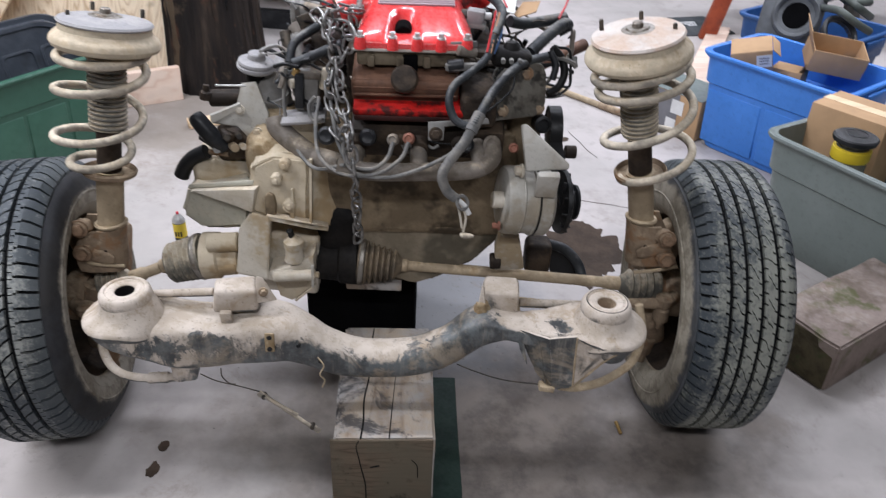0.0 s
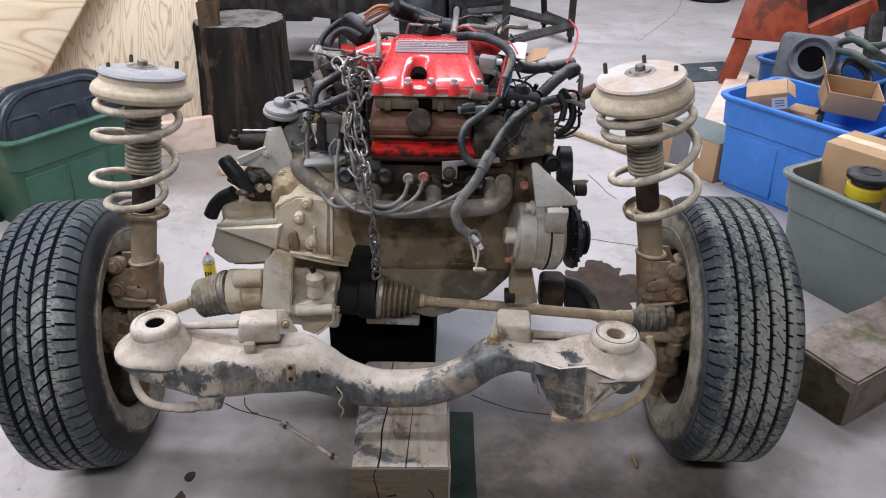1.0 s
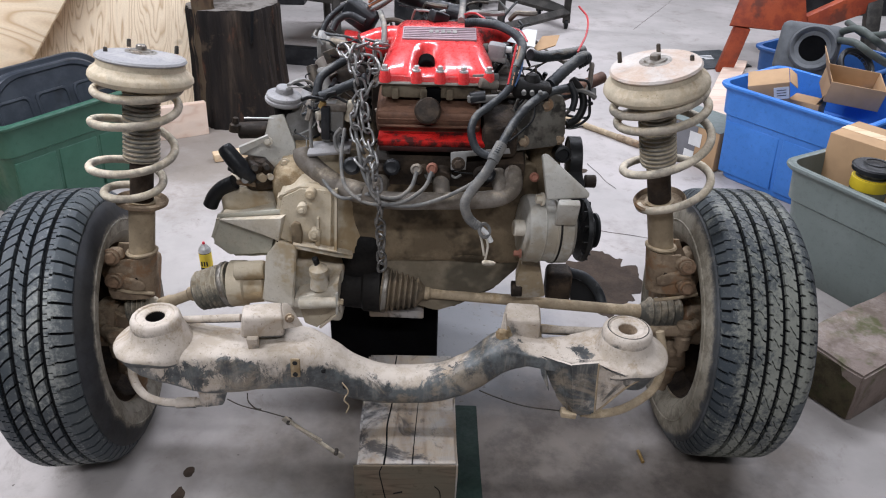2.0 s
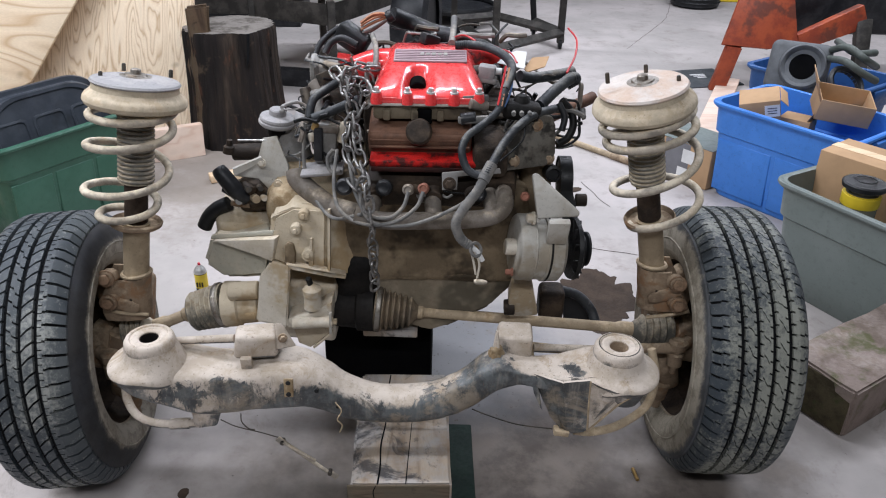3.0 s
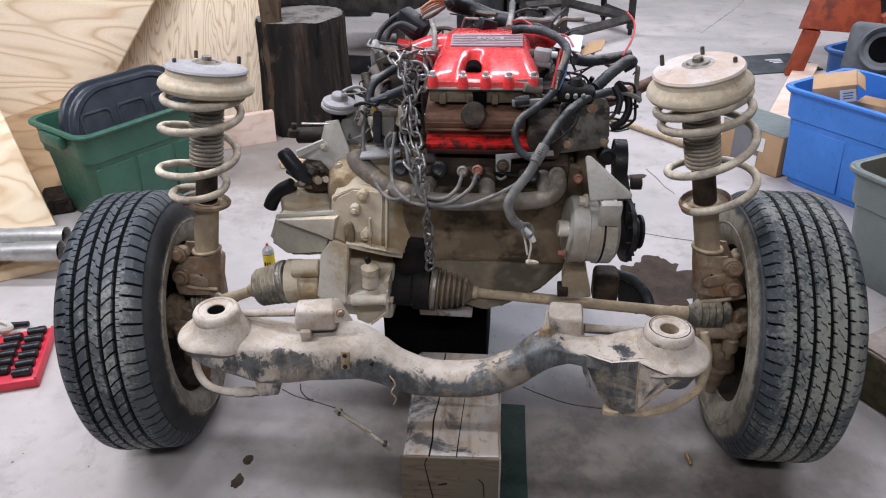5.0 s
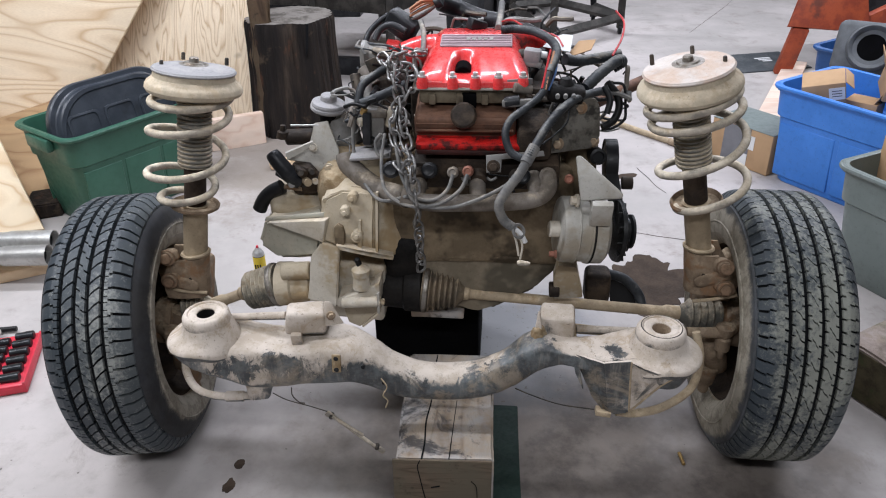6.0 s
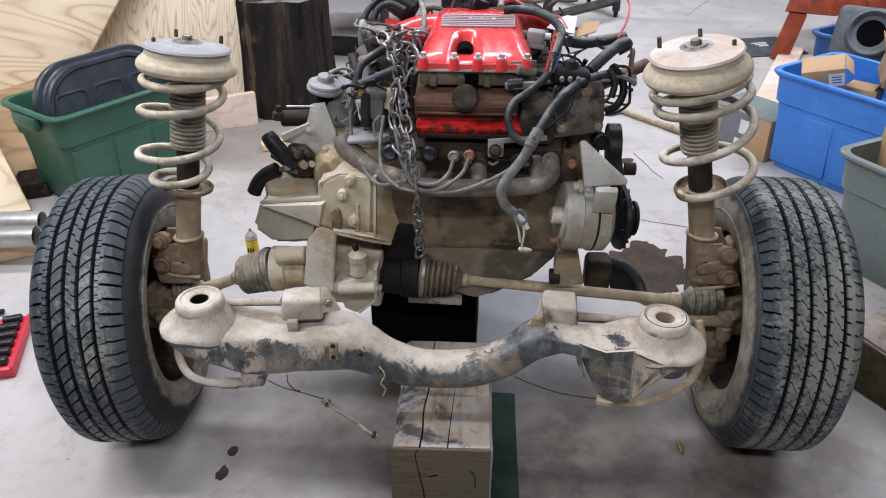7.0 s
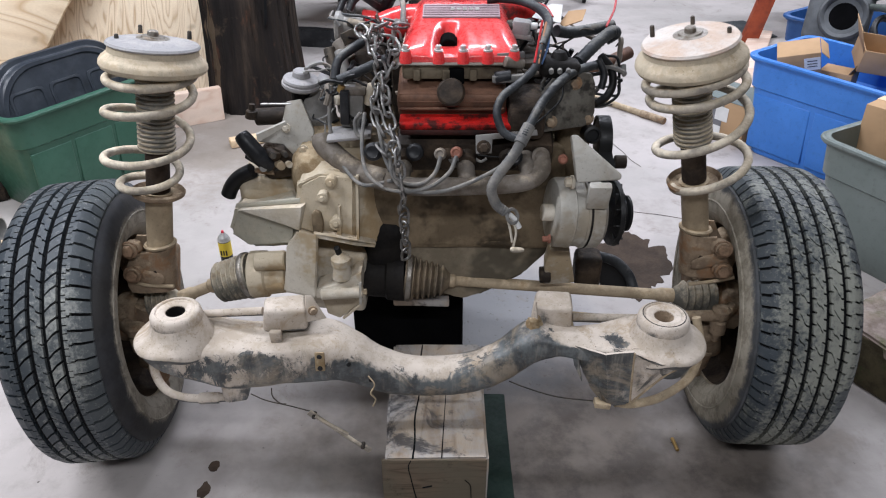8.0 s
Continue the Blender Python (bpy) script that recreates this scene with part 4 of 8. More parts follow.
# ---- drive axles ----
def bellow_profile(length, r0, r1, n, depth):
    prof = []
    for k in range(n):
        r = r0 + (r1 - r0) * (k / n)
        z = length * k / n
        prof += [(z, r - depth), (z + length / n * 0.45, r), (z + length / n * 0.6, r)]
    return prof + [(length, r1 - depth * 0.4)]


def axle(pts, inner_r, boot_end, label, dark):
    """A drive shaft: cup, inner boot, shaft, outer boot, from the gearbox to the wheel."""
    a, b, c, d, e, f = [Vector(p) for p in pts]
    th = thing("drive_axle", a, label, "drive axle", "drive axles")
    part("joint_cup", lathe(B(), a, b, [(0, inner_r * 0.72), (0.005, inner_r * 0.9), ((b - a).length * 0.55, inner_r * 0.95), ((b - a).length * 0.6, inner_r * 1.06), ((b - a).length, inner_r * 1.08)], 30), dark, th)
    n = (c - b).length
    boot = part("inner_boot", lathe(B(), b, c, [(0, inner_r), (0.012, inner_r * 1.05)] + [(z + 0.012, r) for z, r in bellow_profile(n - 0.024, inner_r * 1.03, boot_end, 6, 0.008)] + [(n - 0.008, boot_end * 0.75), (n, 0.018)], 32), BOOTDARK if b.x > -0.1 else BOOT, th, "ribbed dusty rubber boot")
    part("clamp", lathe(B(), b, c, [(0.004, inner_r * 1.06), (0.006, inner_r * 1.085), (0.013, inner_r * 1.085), (0.015, inner_r * 1.06)], 32, caps=False), BOLT, boot)
    part("shaft", lathe(B(), c - (c - b).normalized() * 0.01, d, [(0, 0.0165), (0.02, 0.0165), (0.025, 0.0125), ((d - c).length - 0.03, 0.0125), ((d - c).length - 0.02, 0.016), ((d - c).length + 0.012, 0.016)], 18), STRUT, th, "tan dusty steel shaft")
    part("outer_boot", lathe(B(), d, e, [(0, 0.017), (0.006, 0.022)] + [(z + 0.014, r) for z, r in bellow_profile((e - d).length - 0.014, 0.035, 0.039, 5, 0.0085)], 30), BOOT, th, "ribbed dusty rubber boot")
    part("outer_joint", lathe(B(), e, f, [(0, 0.03), (0.004, 0.036), ((f - e).length, 0.037)], 28), KNUCKLE, th)
    return th


# the long axle's cup is black to carry the shadow under the flywheel
axle(((-0.134, 0, 0.387), (-0.043, 0, 0.385), (0.055, 0, 0.374), (0.55, 0, 0.337), (0.64, 0, 0.332), (0.668, 0.008, 0.31)), 0.052, 0.034, "long dusty drive axle with ribbed rubber boots", GREASE_SHADE)
axle(((-0.291, -0.02, 0.405), (-0.373, -0.02, 0.399), (-0.461, -0.02, 0.373), (-0.543, -0.03, 0.34), (-0.607, -0.04, 0.337), (-0.62, -0.045, 0.305)), 0.048, 0.044, "short dusty drive axle with ribbed rubber boots", OCHRE)
bm = B()
for py_a, py_b in (((-0.355, -0.045, 0.448), (-0.29, -0.045, 0.453)), ((-0.359, -0.045, 0.394), (-0.298, -0.045, 0.398)), ((-0.371, -0.005, 0.395), (-0.305, -0.005, 0.399))):
    rod(bm, py_a, py_b, 0.021)
single("axle_stub", bm, OCHRE, (-0.329, -0.02, 0.406), "tan lobed gearbox output stub beside the boot", "axle stub")


# ---- subframe ----
sub = thing("subframe", (0, -0.27, 0.33), "black painted steel subframe under a thick coat of tan dust", "subframe")


def cradle_ring(x, y, z, hy, hz, power=0.62, n=32):
    out = []
    for k in range(n):
        a = 2 * math.pi * k / n
        c, s = math.cos(a), math.sin(a)
        out.append(Vector((x, y + hy * math.copysign(abs(c) ** power, c), z + hz * math.copysign(abs(s) ** power, s))))
    return out


BEAM = [(-0.515, -0.282, 0.438, 0.03, 0.008, 0.6), (-0.49, -0.283, 0.43, 0.056, 0.016, 0.5), (-0.45, -0.284, 0.418, 0.066, 0.028, 0.45), (-0.40, -0.276, 0.402, 0.066, 0.042, 0.42),
        (-0.35, -0.272, 0.388, 0.058, 0.05, 0.4), (-0.29, -0.27, 0.386, 0.054, 0.047, 0.38), (-0.22, -0.27, 0.394, 0.052, 0.047, 0.4), (-0.16, -0.27, 0.396, 0.05, 0.048, 0.5),
        (-0.115, -0.27, 0.376, 0.046, 0.046, 0.7), (-0.07, -0.27, 0.35, 0.042, 0.041, 0.85), (-0.02, -0.27, 0.336, 0.039, 0.037, 0.95), (0.05, -0.27, 0.336, 0.039, 0.037, 0.95),
        (0.10, -0.27, 0.345, 0.039, 0.038, 0.95), (0.15, -0.268, 0.369, 0.04, 0.04, 0.9), (0.195, -0.262, 0.402, 0.042, 0.041, 0.75), (0.228, -0.262, 0.421, 0.041, 0.032, 0.6),
        (0.262, -0.272, 0.428, 0.034, 0.019, 0.5), (0.30, -0.28, 0.426, 0.036, 0.018, 0.45), (0.36, -0.284, 0.429, 0.052, 0.02, 0.45), (0.43, -0.28, 0.434, 0.07, 0.02, 0.5),
        (0.48, -0.284, 0.436, 0.06, 0.016, 0.55), (0.508, -0.286, 0.438, 0.04, 0.01, 0.6)]
fine = []
for i in range(len(BEAM) - 1):
    a, b, c, d = BEAM[max(0, i - 1)], BEAM[i], BEAM[i + 1], BEAM[min(len(BEAM) - 1, i + 2)]
    for k in range(6):
        t = k / 6
        fine.append(tuple(0.5 * (2 * q + (r - p) * t + (2 * p - 5 * q + 4 * r - s) * t * t + (3 * q - p - 3 * r + s) * t ** 3) for p, q, r, s in zip(a, b, c, d)))
fine.append(BEAM[-1])
bm = loft(B(), [cradle_ring(*q) for q in fine])
roughen(bm, 0.003, 16)
roughen(bm, 0.0012, 60)
bmesh.ops.recalc_face_normals(bm, faces=bm.faces)
beam = part("crossbeam", bm, CRADLE, sub, "black crossbeam with dust on its upper side", 45)
for s, c in ((-1, (-0.439, -0.286, 0.495)), (1, (0.444, -0.286, 0.493))):
    c = Vector(c)
    up = Vector((0, 0, 1))
    cup = lathe(B(), c - up * 0.11, c, [(0, 0.035), (0.03, 0.05), (0.05, 0.066), (0.057, 0.0735), (0.0605, 0.0745), (0.065, 0.0715), (0.071, 0.0625), (0.077, 0.055), (0.083, 0.0505), (0.09, 0.048), (0.098, 0.0445)], 40, caps=False)
    for v in cup.verts:
        if v.co.z < c.z - 0.03:
            f = min(1.0, (c.z - 0.03 - v.co.z) / 0.04)
            v.co.x += s * 0.016 * f
            v.co.y -= 0.008 * f
            inward = max(0.0, -s * (v.co.x - c.x) / 0.07)
            v.co.z -= 0.05 * f * inward
    cup_ob = part("mount_cup", roughen(cup, 0.002, 18), CRADLE_DUST, sub, "pressed steel mount cup caked with dust", 50)
    part("bushing", lathe(B(), c - up * 0.03, c + up * 0.006, [(0, 0.0445), (0.010, 0.0462), (0.020, 0.0468), (0.0275, 0.0458), (0.033, 0.0425), (0.0352, 0.039), (0.0355, 0.036), (0.0345, 0.0345), (0.0325, 0.0335), (0.033, 0.032), (0.0345, 0.029), (0.0335, 0.022), (0.031, 0.018), (0.029, 0.0172)], 40, caps=False), CRADLE_DUST, cup_ob, "round rubber bushing with a centre hole")
    bore = lathe(B(), c - up * 0.03, c + up * 0.004, [(0.03, 0.0176), (0.027, 0.0168), (0.0, 0.016), (-0.02, 0.015)], 24, caps=False)
    bore.faces.new([v for v in bore.verts][-24:])
    part("bush_bore", bore, KNUCKLE if s > 0 else GREASE_SHADE, cup_ob, "dark bore of the bushing")
    part("neck_groove", ring_of(B(), c - up * 0.031, (0, 0, 1), 0.0478, 0.002, 40, 6), MUD if s > 0 else CRADLE, cup_ob)
    part("neck_groove", ring_of(B(), c - up * 0.045, (0, 0, 1), 0.0535, 0.0022, 40, 6), CRADLE_DUST, cup_ob)
    if s > 0:
        part("bush_seam", ring_of(B(), c + up * 0.005, (0, 0, 1), 0.0375, 0.0012, 40, 6), DARKBOLT, cup_ob)
    # folded sheet hanging below the cup
    if s > 0:
        rings = [[(0.283, -0.3, 0.437), (0.335, -0.328, 0.445), (0.36, -0.335, 0.452), (0.4, -0.335, 0.452), (0.475, -0.32, 0.445), (0.47, -0.24, 0.43), (0.29, -0.24, 0.43)],
                 [(0.287, -0.3, 0.42), (0.343, -0.338, 0.415), (0.36, -0.345, 0.425), (0.398, -0.345, 0.43), (0.462, -0.325, 0.42), (0.45, -0.24, 0.4), (0.3, -0.24, 0.4)],
                 [(0.312, -0.3, 0.36), (0.345, -0.338, 0.36), (0.362, -0.343, 0.365), (0.397, -0.343, 0.37), (0.425, -0.33, 0.37), (0.42, -0.25, 0.35), (0.312, -0.25, 0.35)],
                 [(0.34, -0.3, 0.305), (0.35, -0.325, 0.31), (0.364, -0.33, 0.31), (0.392, -0.33, 0.312), (0.4, -0.32, 0.315), (0.39, -0.26, 0.3), (0.345, -0.26, 0.3)]]
    else:
        rings = [[(-0.406, -0.29, 0.409), (-0.357, -0.3, 0.405), (-0.287, -0.3, 0.408), (-0.31, -0.24, 0.38), (-0.42, -0.24, 0.38)],
                 [(-0.385, -0.315, 0.38), (-0.352, -0.322, 0.377), (-0.303, -0.316, 0.375), (-0.33, -0.24, 0.36), (-0.42, -0.24, 0.36)],
                 [(-0.372, -0.312, 0.333), (-0.353, -0.324, 0.34), (-0.314, -0.318, 0.344), (-0.335, -0.25, 0.33), (-0.40, -0.25, 0.33)],
                 [(-0.373, -0.312, 0.3), (-0.36, -0.318, 0.3), (-0.326, -0.315, 0.308), (-0.345, -0.26, 0.305), (-0.39, -0.26, 0.305)]]
    g = loft(B(), [[Vector((p[0], p[1] + (0.007 if s > 0 and p[1] < -0.29 else 0.0), p[2])) for p in r] for r in rings])
    bmesh.ops.recalc_face_normals(g, faces=g.faces)
    bmesh.ops.bevel(g, geom=list(g.edges), offset=0.0025, segments=2, affect="EDGES")
    gusset = part("gusset", weather(g, 0.002, 30), CRADLE, sub, "folded black gusset streaked with dust", 40)
    if s > 0:
        part("gusset_panel", weather(slab(B(), [(0.336, -0.341, 0.449), (0.383, -0.349, 0.462), (0.392, -0.338, 0.335), (0.354, -0.331, 0.328)][::-1], 0.004), 0.0012, 40), CRADLE_MID, gusset, "blue-grey front sheet streaked with dust")
        part("gusset_cheek", weather(slab(B(), [(0.384, -0.351, 0.46), (0.43, -0.364, 0.446), (0.472, -0.352, 0.438), (0.443, -0.343, 0.402), (0.393, -0.336, 0.33)][::-1], 0.004), 0.0012, 40), CRADLE_DUST, gusset, "dusty side sheet")
        part("gusset_strip", weather(slab(B(), [(0.318, -0.33, 0.447), (0.336, -0.342, 0.449), (0.354, -0.332, 0.328), (0.337, -0.322, 0.35)][::-1], 0.004), 0.0012, 40), CRADLE_MID, gusset)
        part("gusset_side", weather(slab(B(), [(0.286, -0.307, 0.442), (0.318, -0.33, 0.447), (0.344, -0.323, 0.322), (0.322, -0.31, 0.345)][::-1], 0.004), 0.0012, 40), CRADLE_MID, gusset)
        part("gusset_leaf", slab(B(), [(0.279, -0.305, 0.44), (0.289, -0.312, 0.44), (0.304, -0.318, 0.366), (0.288, -0.312, 0.4)][::-1], 0.003), CRADLE, gusset)
        part("gusset_fold", hose(B(), [(0.384, -0.3495, 0.46), (0.387, -0.344, 0.41), (0.39, -0.341, 0.37), (0.393, -0.337, 0.332)], 0.002, 8), STRUT, gusset)
        part("gusset_fold", hose(B(), [(0.472, -0.352, 0.436), (0.443, -0.344, 0.402), (0.415, -0.34, 0.362), (0.393, -0.337, 0.33)], 0.002, 8), STRUT, gusset)
        part("gusset_tab", box(B(), (0.347, -0.318, 0.312), (0.03, 0.02, 0.012), 0.002, rot(0, 8, 0)), STRUT, gusset)
    else:
        part("gusset_fold", hose(B(), [(-0.355, -0.322, 0.42), (-0.352, -0.3225, 0.395), (-0.35, -0.322, 0.36), (-0.352, -0.3225, 0.33)], 0.003, 8), CRADLE_DUST, gusset)
        part("tube_sleeve", rod(B(), (-0.43, -0.29, 0.2872), (-0.39, -0.29, 0.29), 0.0112), CRADLE_DUST, gusset)
    # bent tube below
    t = B()
    if s < 0:
        hose(t, [(-0.545, -0.2, 0.336), (-0.531, -0.24, 0.306), (-0.498, -0.27, 0.285), (-0.441, -0.29, 0.287), (-0.354, -0.29, 0.293)], 0.0085, 12)
    else:
        hose(t, [(0.535, -0.2, 0.427), (0.546, -0.22, 0.372), (0.528, -0.25, 0.322), (0.47, -0.28, 0.296), (0.412, -0.3, 0.295), (0.375, -0.305, 0.302)], 0.0085, 12)
    part("side_tube", t, STRUT if s > 0 else CRADLE_DUST, sub, "bent dusty tube")
# raised mounts with their tie rods
for c, size, turn, e0, e1 in (((-0.244, -0.262, 0.476), (0.085, 0.055, 0.05), 8, (-0.29, -0.25, 0.471), (-0.42, -0.24, 0.455)), ((0.253, -0.225, 0.457), (0.075, 0.06, 0.058), -6, (0.296, -0.2, 0.425), (0.435, -0.19, 0.417))):
    mb = box(B(), c, size, 0.009, rot(0, 0, turn), 3)
    for v in mb.verts:
        if v.co.z > c[2]:
            v.co.x = c[0] + (v.co.x - c[0]) * 0.9
    mount = part("raised_mount", roughen(mb, 0.0045, 30), CRADLE_DUST, sub, "pale dust-covered folded mount")
    if c[0] < 0:
        rib = part("rib_plate", slab(B(), [(-0.204, -0.262, 0.517), (-0.194, -0.256, 0.512), (-0.167, -0.27, 0.471), (-0.202, -0.285, 0.472)][::-1], 0.006, 0.0015), CRADLE_DUST, mount)
        part("bolt", hexbolt(B(), (-0.19, -0.277, 0.494), (0.3, -1, 0.3), 0.006, 0.012), KNUCKLE, rib)
    else:
        part("dirt_pocket", roughen(box(B(), (c[0] + 0.002, c[1] - 0.02, c[2] - 0.03), (0.074, 0.05, 0.024), 0.006, None, 3), 0.005, 45), MUD, mount, "brown dirt caught under the mount")
        part("dirt_heap", lump(B(), (c[0] - 0.036, c[1] - 0.028, c[2] - 0.016), (0.03, 0.035, 0.05), 0.8, 0.006, 60), MUD, mount)
        part("side_fin", slab(B(), [(0.214, -0.25, 0.5), (0.217, -0.255, 0.5), (0.222, -0.262, 0.452), (0.208, -0.255, 0.452)][::-1], 0.003), CRADLE_DUST, mount)
        part("second_rod", rod(B(), (0.292, -0.17, 0.405), (0.36, -0.17, 0.4), 0.011, 0.009), STRUT, mount)
    part("tie_rod", rod(B(), e0, e1, 0.0085, 0.0075), CRADLE_DUST, mount, "thin dusty tie rod")
    part("foot_bracket", box(B(), (c[0] - 0.015, c[1] - 0.03, c[2] - 0.04), (0.022, 0.012, 0.05), 0.003, rot(10, 0, 0)), CRADLE_DUST, mount)
# slot plate and holes
sp = Vector((-0.177, -0.3245, 0.412))
slot = part("slot_plate", box(B(), sp + Vector((0, 0.0015, 0)), (0.018, 0.005, 0.038), 0.002, rot(-12, 0, 0)), MUD, sub, "small rusty slot plate")
for dz in (0.012, -0.012):
    part("slot_hole", rod(B(), sp + Vector((0, 0.003 - dz * 0.2, dz)), sp + Vector((0, -0.003 + dz * 0.2, dz)), 0.0048), BLACK, slot)
for p in ((-0.125, -0.3235, 0.405), (-0.088, -0.313, 0.359)):
    p = Vector(p)
    part("drain_hole", rod(B(), p + Vector((0, 0.006, -0.002)), p + Vector((0, -0.001, 0.001)), 0.004), BLACK, sub)
# thin hanging wire with a linkage at its end
link = thing("dangling_linkage", (-0.194, -0.29, 0.237), "small tan metal linkage hanging on a thin wire below the subframe", "linkage")
part("wire", hose(B(), [(-0.324, -0.3, 0.31), (-0.296, -0.3, 0.293), (-0.251, -0.295, 0.274), (-0.215, -0.29, 0.256)], 0.0012, 5), DARKBOLT, link)
lb = B()
rod(lb, (-0.216, -0.29, 0.254), (-0.112, -0.284, 0.147), 0.0042)
rod(lb, (-0.206, -0.297, 0.25), (-0.146, -0.29, 0.194), 0.0036)
box(lb, (-0.211, -0.293, 0.25), (0.02, 0.005, 0.014), 0.002, rot(0, 45, 0))
box(lb, (-0.11, -0.284, 0.148), (0.018, 0.008, 0.012), 0.003, rot(0, 45, 0))
part("link_pin", rod(B(), (-0.208, -0.3, 0.248), (-0.208, -0.285, 0.248), 0.0045), DARKBOLT, link)
part("link_pin", rod(B(), (-0.118, -0.292, 0.158), (-0.118, -0.278, 0.158), 0.0045), DARKBOLT, link)
part("link_bar", lb, SPRING, link)
part("wire_tail", hose(B(), [(0.174, -0.27, 0.322), (0.208, -0.28, 0.314), (0.266, -0.285, 0.297), (0.34, -0.29, 0.291)], 0.0014, 5), DARKBOLT, link)

part("hanging_wire", hose(B(), [(-0.091, -0.322, 0.378), (-0.079, -0.33, 0.364), (-0.087, -0.332, 0.344), (-0.079, -0.33, 0.328), (-0.085, -0.328, 0.308)], 0.0015, 6), STRUT, link)
part("hanging_wire", hose(B(), [(-0.272, -0.33, 0.353), (-0.271, -0.334, 0.336), (-0.26, -0.332, 0.317), (-0.249, -0.33, 0.313)], 0.0013, 6), DARKBOLT, link)

# ---- engine ----
eng = thing("engine", (0.1, 0.15, 0.33), "dirty brown transverse V6 engine with a glossy red intake plenum", "engine")
bm = box(B(), (0.085, 0.19, 0.575), (0.41, 0.40, 0.23), 0.012)
part("block", weather(bm, 0.006, 14, 4), IRON, eng, "oily brown cast iron block")
part("pan_rail", roughen(box(B(), (0.09, 0.0, 0.475), (0.39, 0.022, 0.01), 0.004), 0.002, 20), IRON, eng)
part("timing_cover", roughen(box(B(), (0.305, 0.19, 0.605), (0.07, 0.34, 0.29), 0.02, None, 3), 0.004, 18), IRON, eng)
part("end_housing", lump(B(), (-0.13, 0.26, 0.735), (0.1, 0.24, 0.2), 0.5, 0.012, 22), HEADM, eng)
pan = B()
loft(pan, [[Vector((x, y, z)) for x, y in ((a0, 0.0), (a1, 0.0), (a1, 0.36), (a0, 0.36))] for a0, a1, z in ((-0.10, 0.285, 0.475), (-0.09, 0.27, 0.45), (-0.01, 0.22, 0.39), (0.02, 0.13, 0.335), (0.03, 0.12, 0.331))])
bmesh.ops.recalc_face_normals(pan, faces=pan.faces)
bmesh.ops.bevel(pan, geom=list(pan.edges), offset=0.008, segments=2, affect="EDGES")
part("oil_pan", weather(pan, 0.004, 14, 4), PAN, eng, "dull tan pressed oil pan")
head = B()
box(head, (0.105, 0.01, 0.712), (0.30, 0.13, 0.07), 0.01, rot(18, 0, 0))
for x in (-0.03, 0.05, 0.09, 0.17, 0.23):
    rod(head, (x, -0.05, 0.70), (x, -0.075, 0.695), 0.02, 0.017)
part("cylinder_head", roughen(head, 0.003, 26), HEADM, eng, "greasy dark cylinder head")
part("red_cover_base", box(B(), (0.093, -0.002, 0.7735), (0.262, 0.13, 0.014), 0.004, rot(10, 0, 0)), REDWORN, eng, "chipped bright red painted cover base")
part("red_flange", roughen(box(B(), (0.093, -0.004, 0.762), (0.258, 0.128, 0.011), 0.003, rot(10, 0, 0)), 0.001, 40), REDBLACK, eng, "black flange with red paint remains")
vc = B()
box(vc, (0.06, 0.024, 0.806), (0.205, 0.125, 0.056), 0.012, rot(16, 0, 0), 3)
for k in range(3):
    box(vc, (0.06, -0.0425 + 0.004 * k, 0.79 + 0.013 * k), (0.196, 0.006, 0.004), 0.0015, rot(16, 0, 0))
part("valve_cover", vc, COVER, eng, "rust-brown ribbed valve cover")
cp = Vector((0.059, -0.045, 0.817))
cap = part("oil_cap", lathe(B(), cp + Vector((0, 0.03, -0.012)), cp + Vector((0, -0.012, 0.012)), [(0, 0.018), (0.02, 0.02), (0.024, 0.025), (0.042, 0.026), (0.047, 0.022), (0.048, 0.012)], 24), HEADM, eng, "round black oil filler cap")
fl = B()
box(fl, (0.075, 0.05, 0.857), (0.215, 0.13, 0.03), 0.006, rot(6, 0, 0))
for x in (-0.005, 0.05, 0.10, 0.155):
    box(fl, (x, -0.018, 0.848), (0.014, 0.014, 0.022), 0.003)
part("intake_flange", fl, FLANGE, eng, "stained aluminium intake flange")
part("gasket_plate", box(B(), (0.0745, 0.1, 0.8695), (0.226, 0.25, 0.005), 0.0015), CASE_CLEAN, eng, "pale aluminium edge under the red plenum")
# a black block in place of the shaded gap
part("dark_gap", box(B(), (0.068, -0.018, 0.845), (0.03, 0.012, 0.03), 0.003), VOIDBLACK, eng)
part("cover_end", roughen(box(B(), (0.2, -0.002, 0.775), (0.07, 0.135, 0.06), 0.012, rot(10, 0, 0), 2), 0.003, 25), HEADM, eng)
# the red plenum: three humps over the intake runners, a notch in the middle of its front
def plenum_ring(x, notch, edge):
    z0, sag = 0.872, 0.012 * edge
    pts = [(-0.022, z0), (-0.024, z0 + 0.010), (-0.02, z0 + 0.015), (0.006, z0 + 0.026 - sag), (0.035, z0 + 0.039 - sag), (0.065, z0 + 0.047 - sag), (0.085, z0 + 0.050 - sag), (0.15, z0 + 0.062 - sag), (0.22, z0 + 0.058 - sag), (0.27, z0 + 0.03), (0.27, z0)]
    out = []
    for k, (y, z) in enumerate(pts):
        if 2 <= k <= 5:
            y += notch * (0.058, 0.05, 0.03, 0.008)[k - 2]
            z -= notch * (0.0, 0.012, 0.012, 0.003)[k - 2]
        lean = 1 - 0.24 * max(0.0, min(1.0, (z - z0 - 0.012) / 0.042))
        out.append(Vector((0.0745 + (x - 0.0745) * lean, y, z)))
    return out


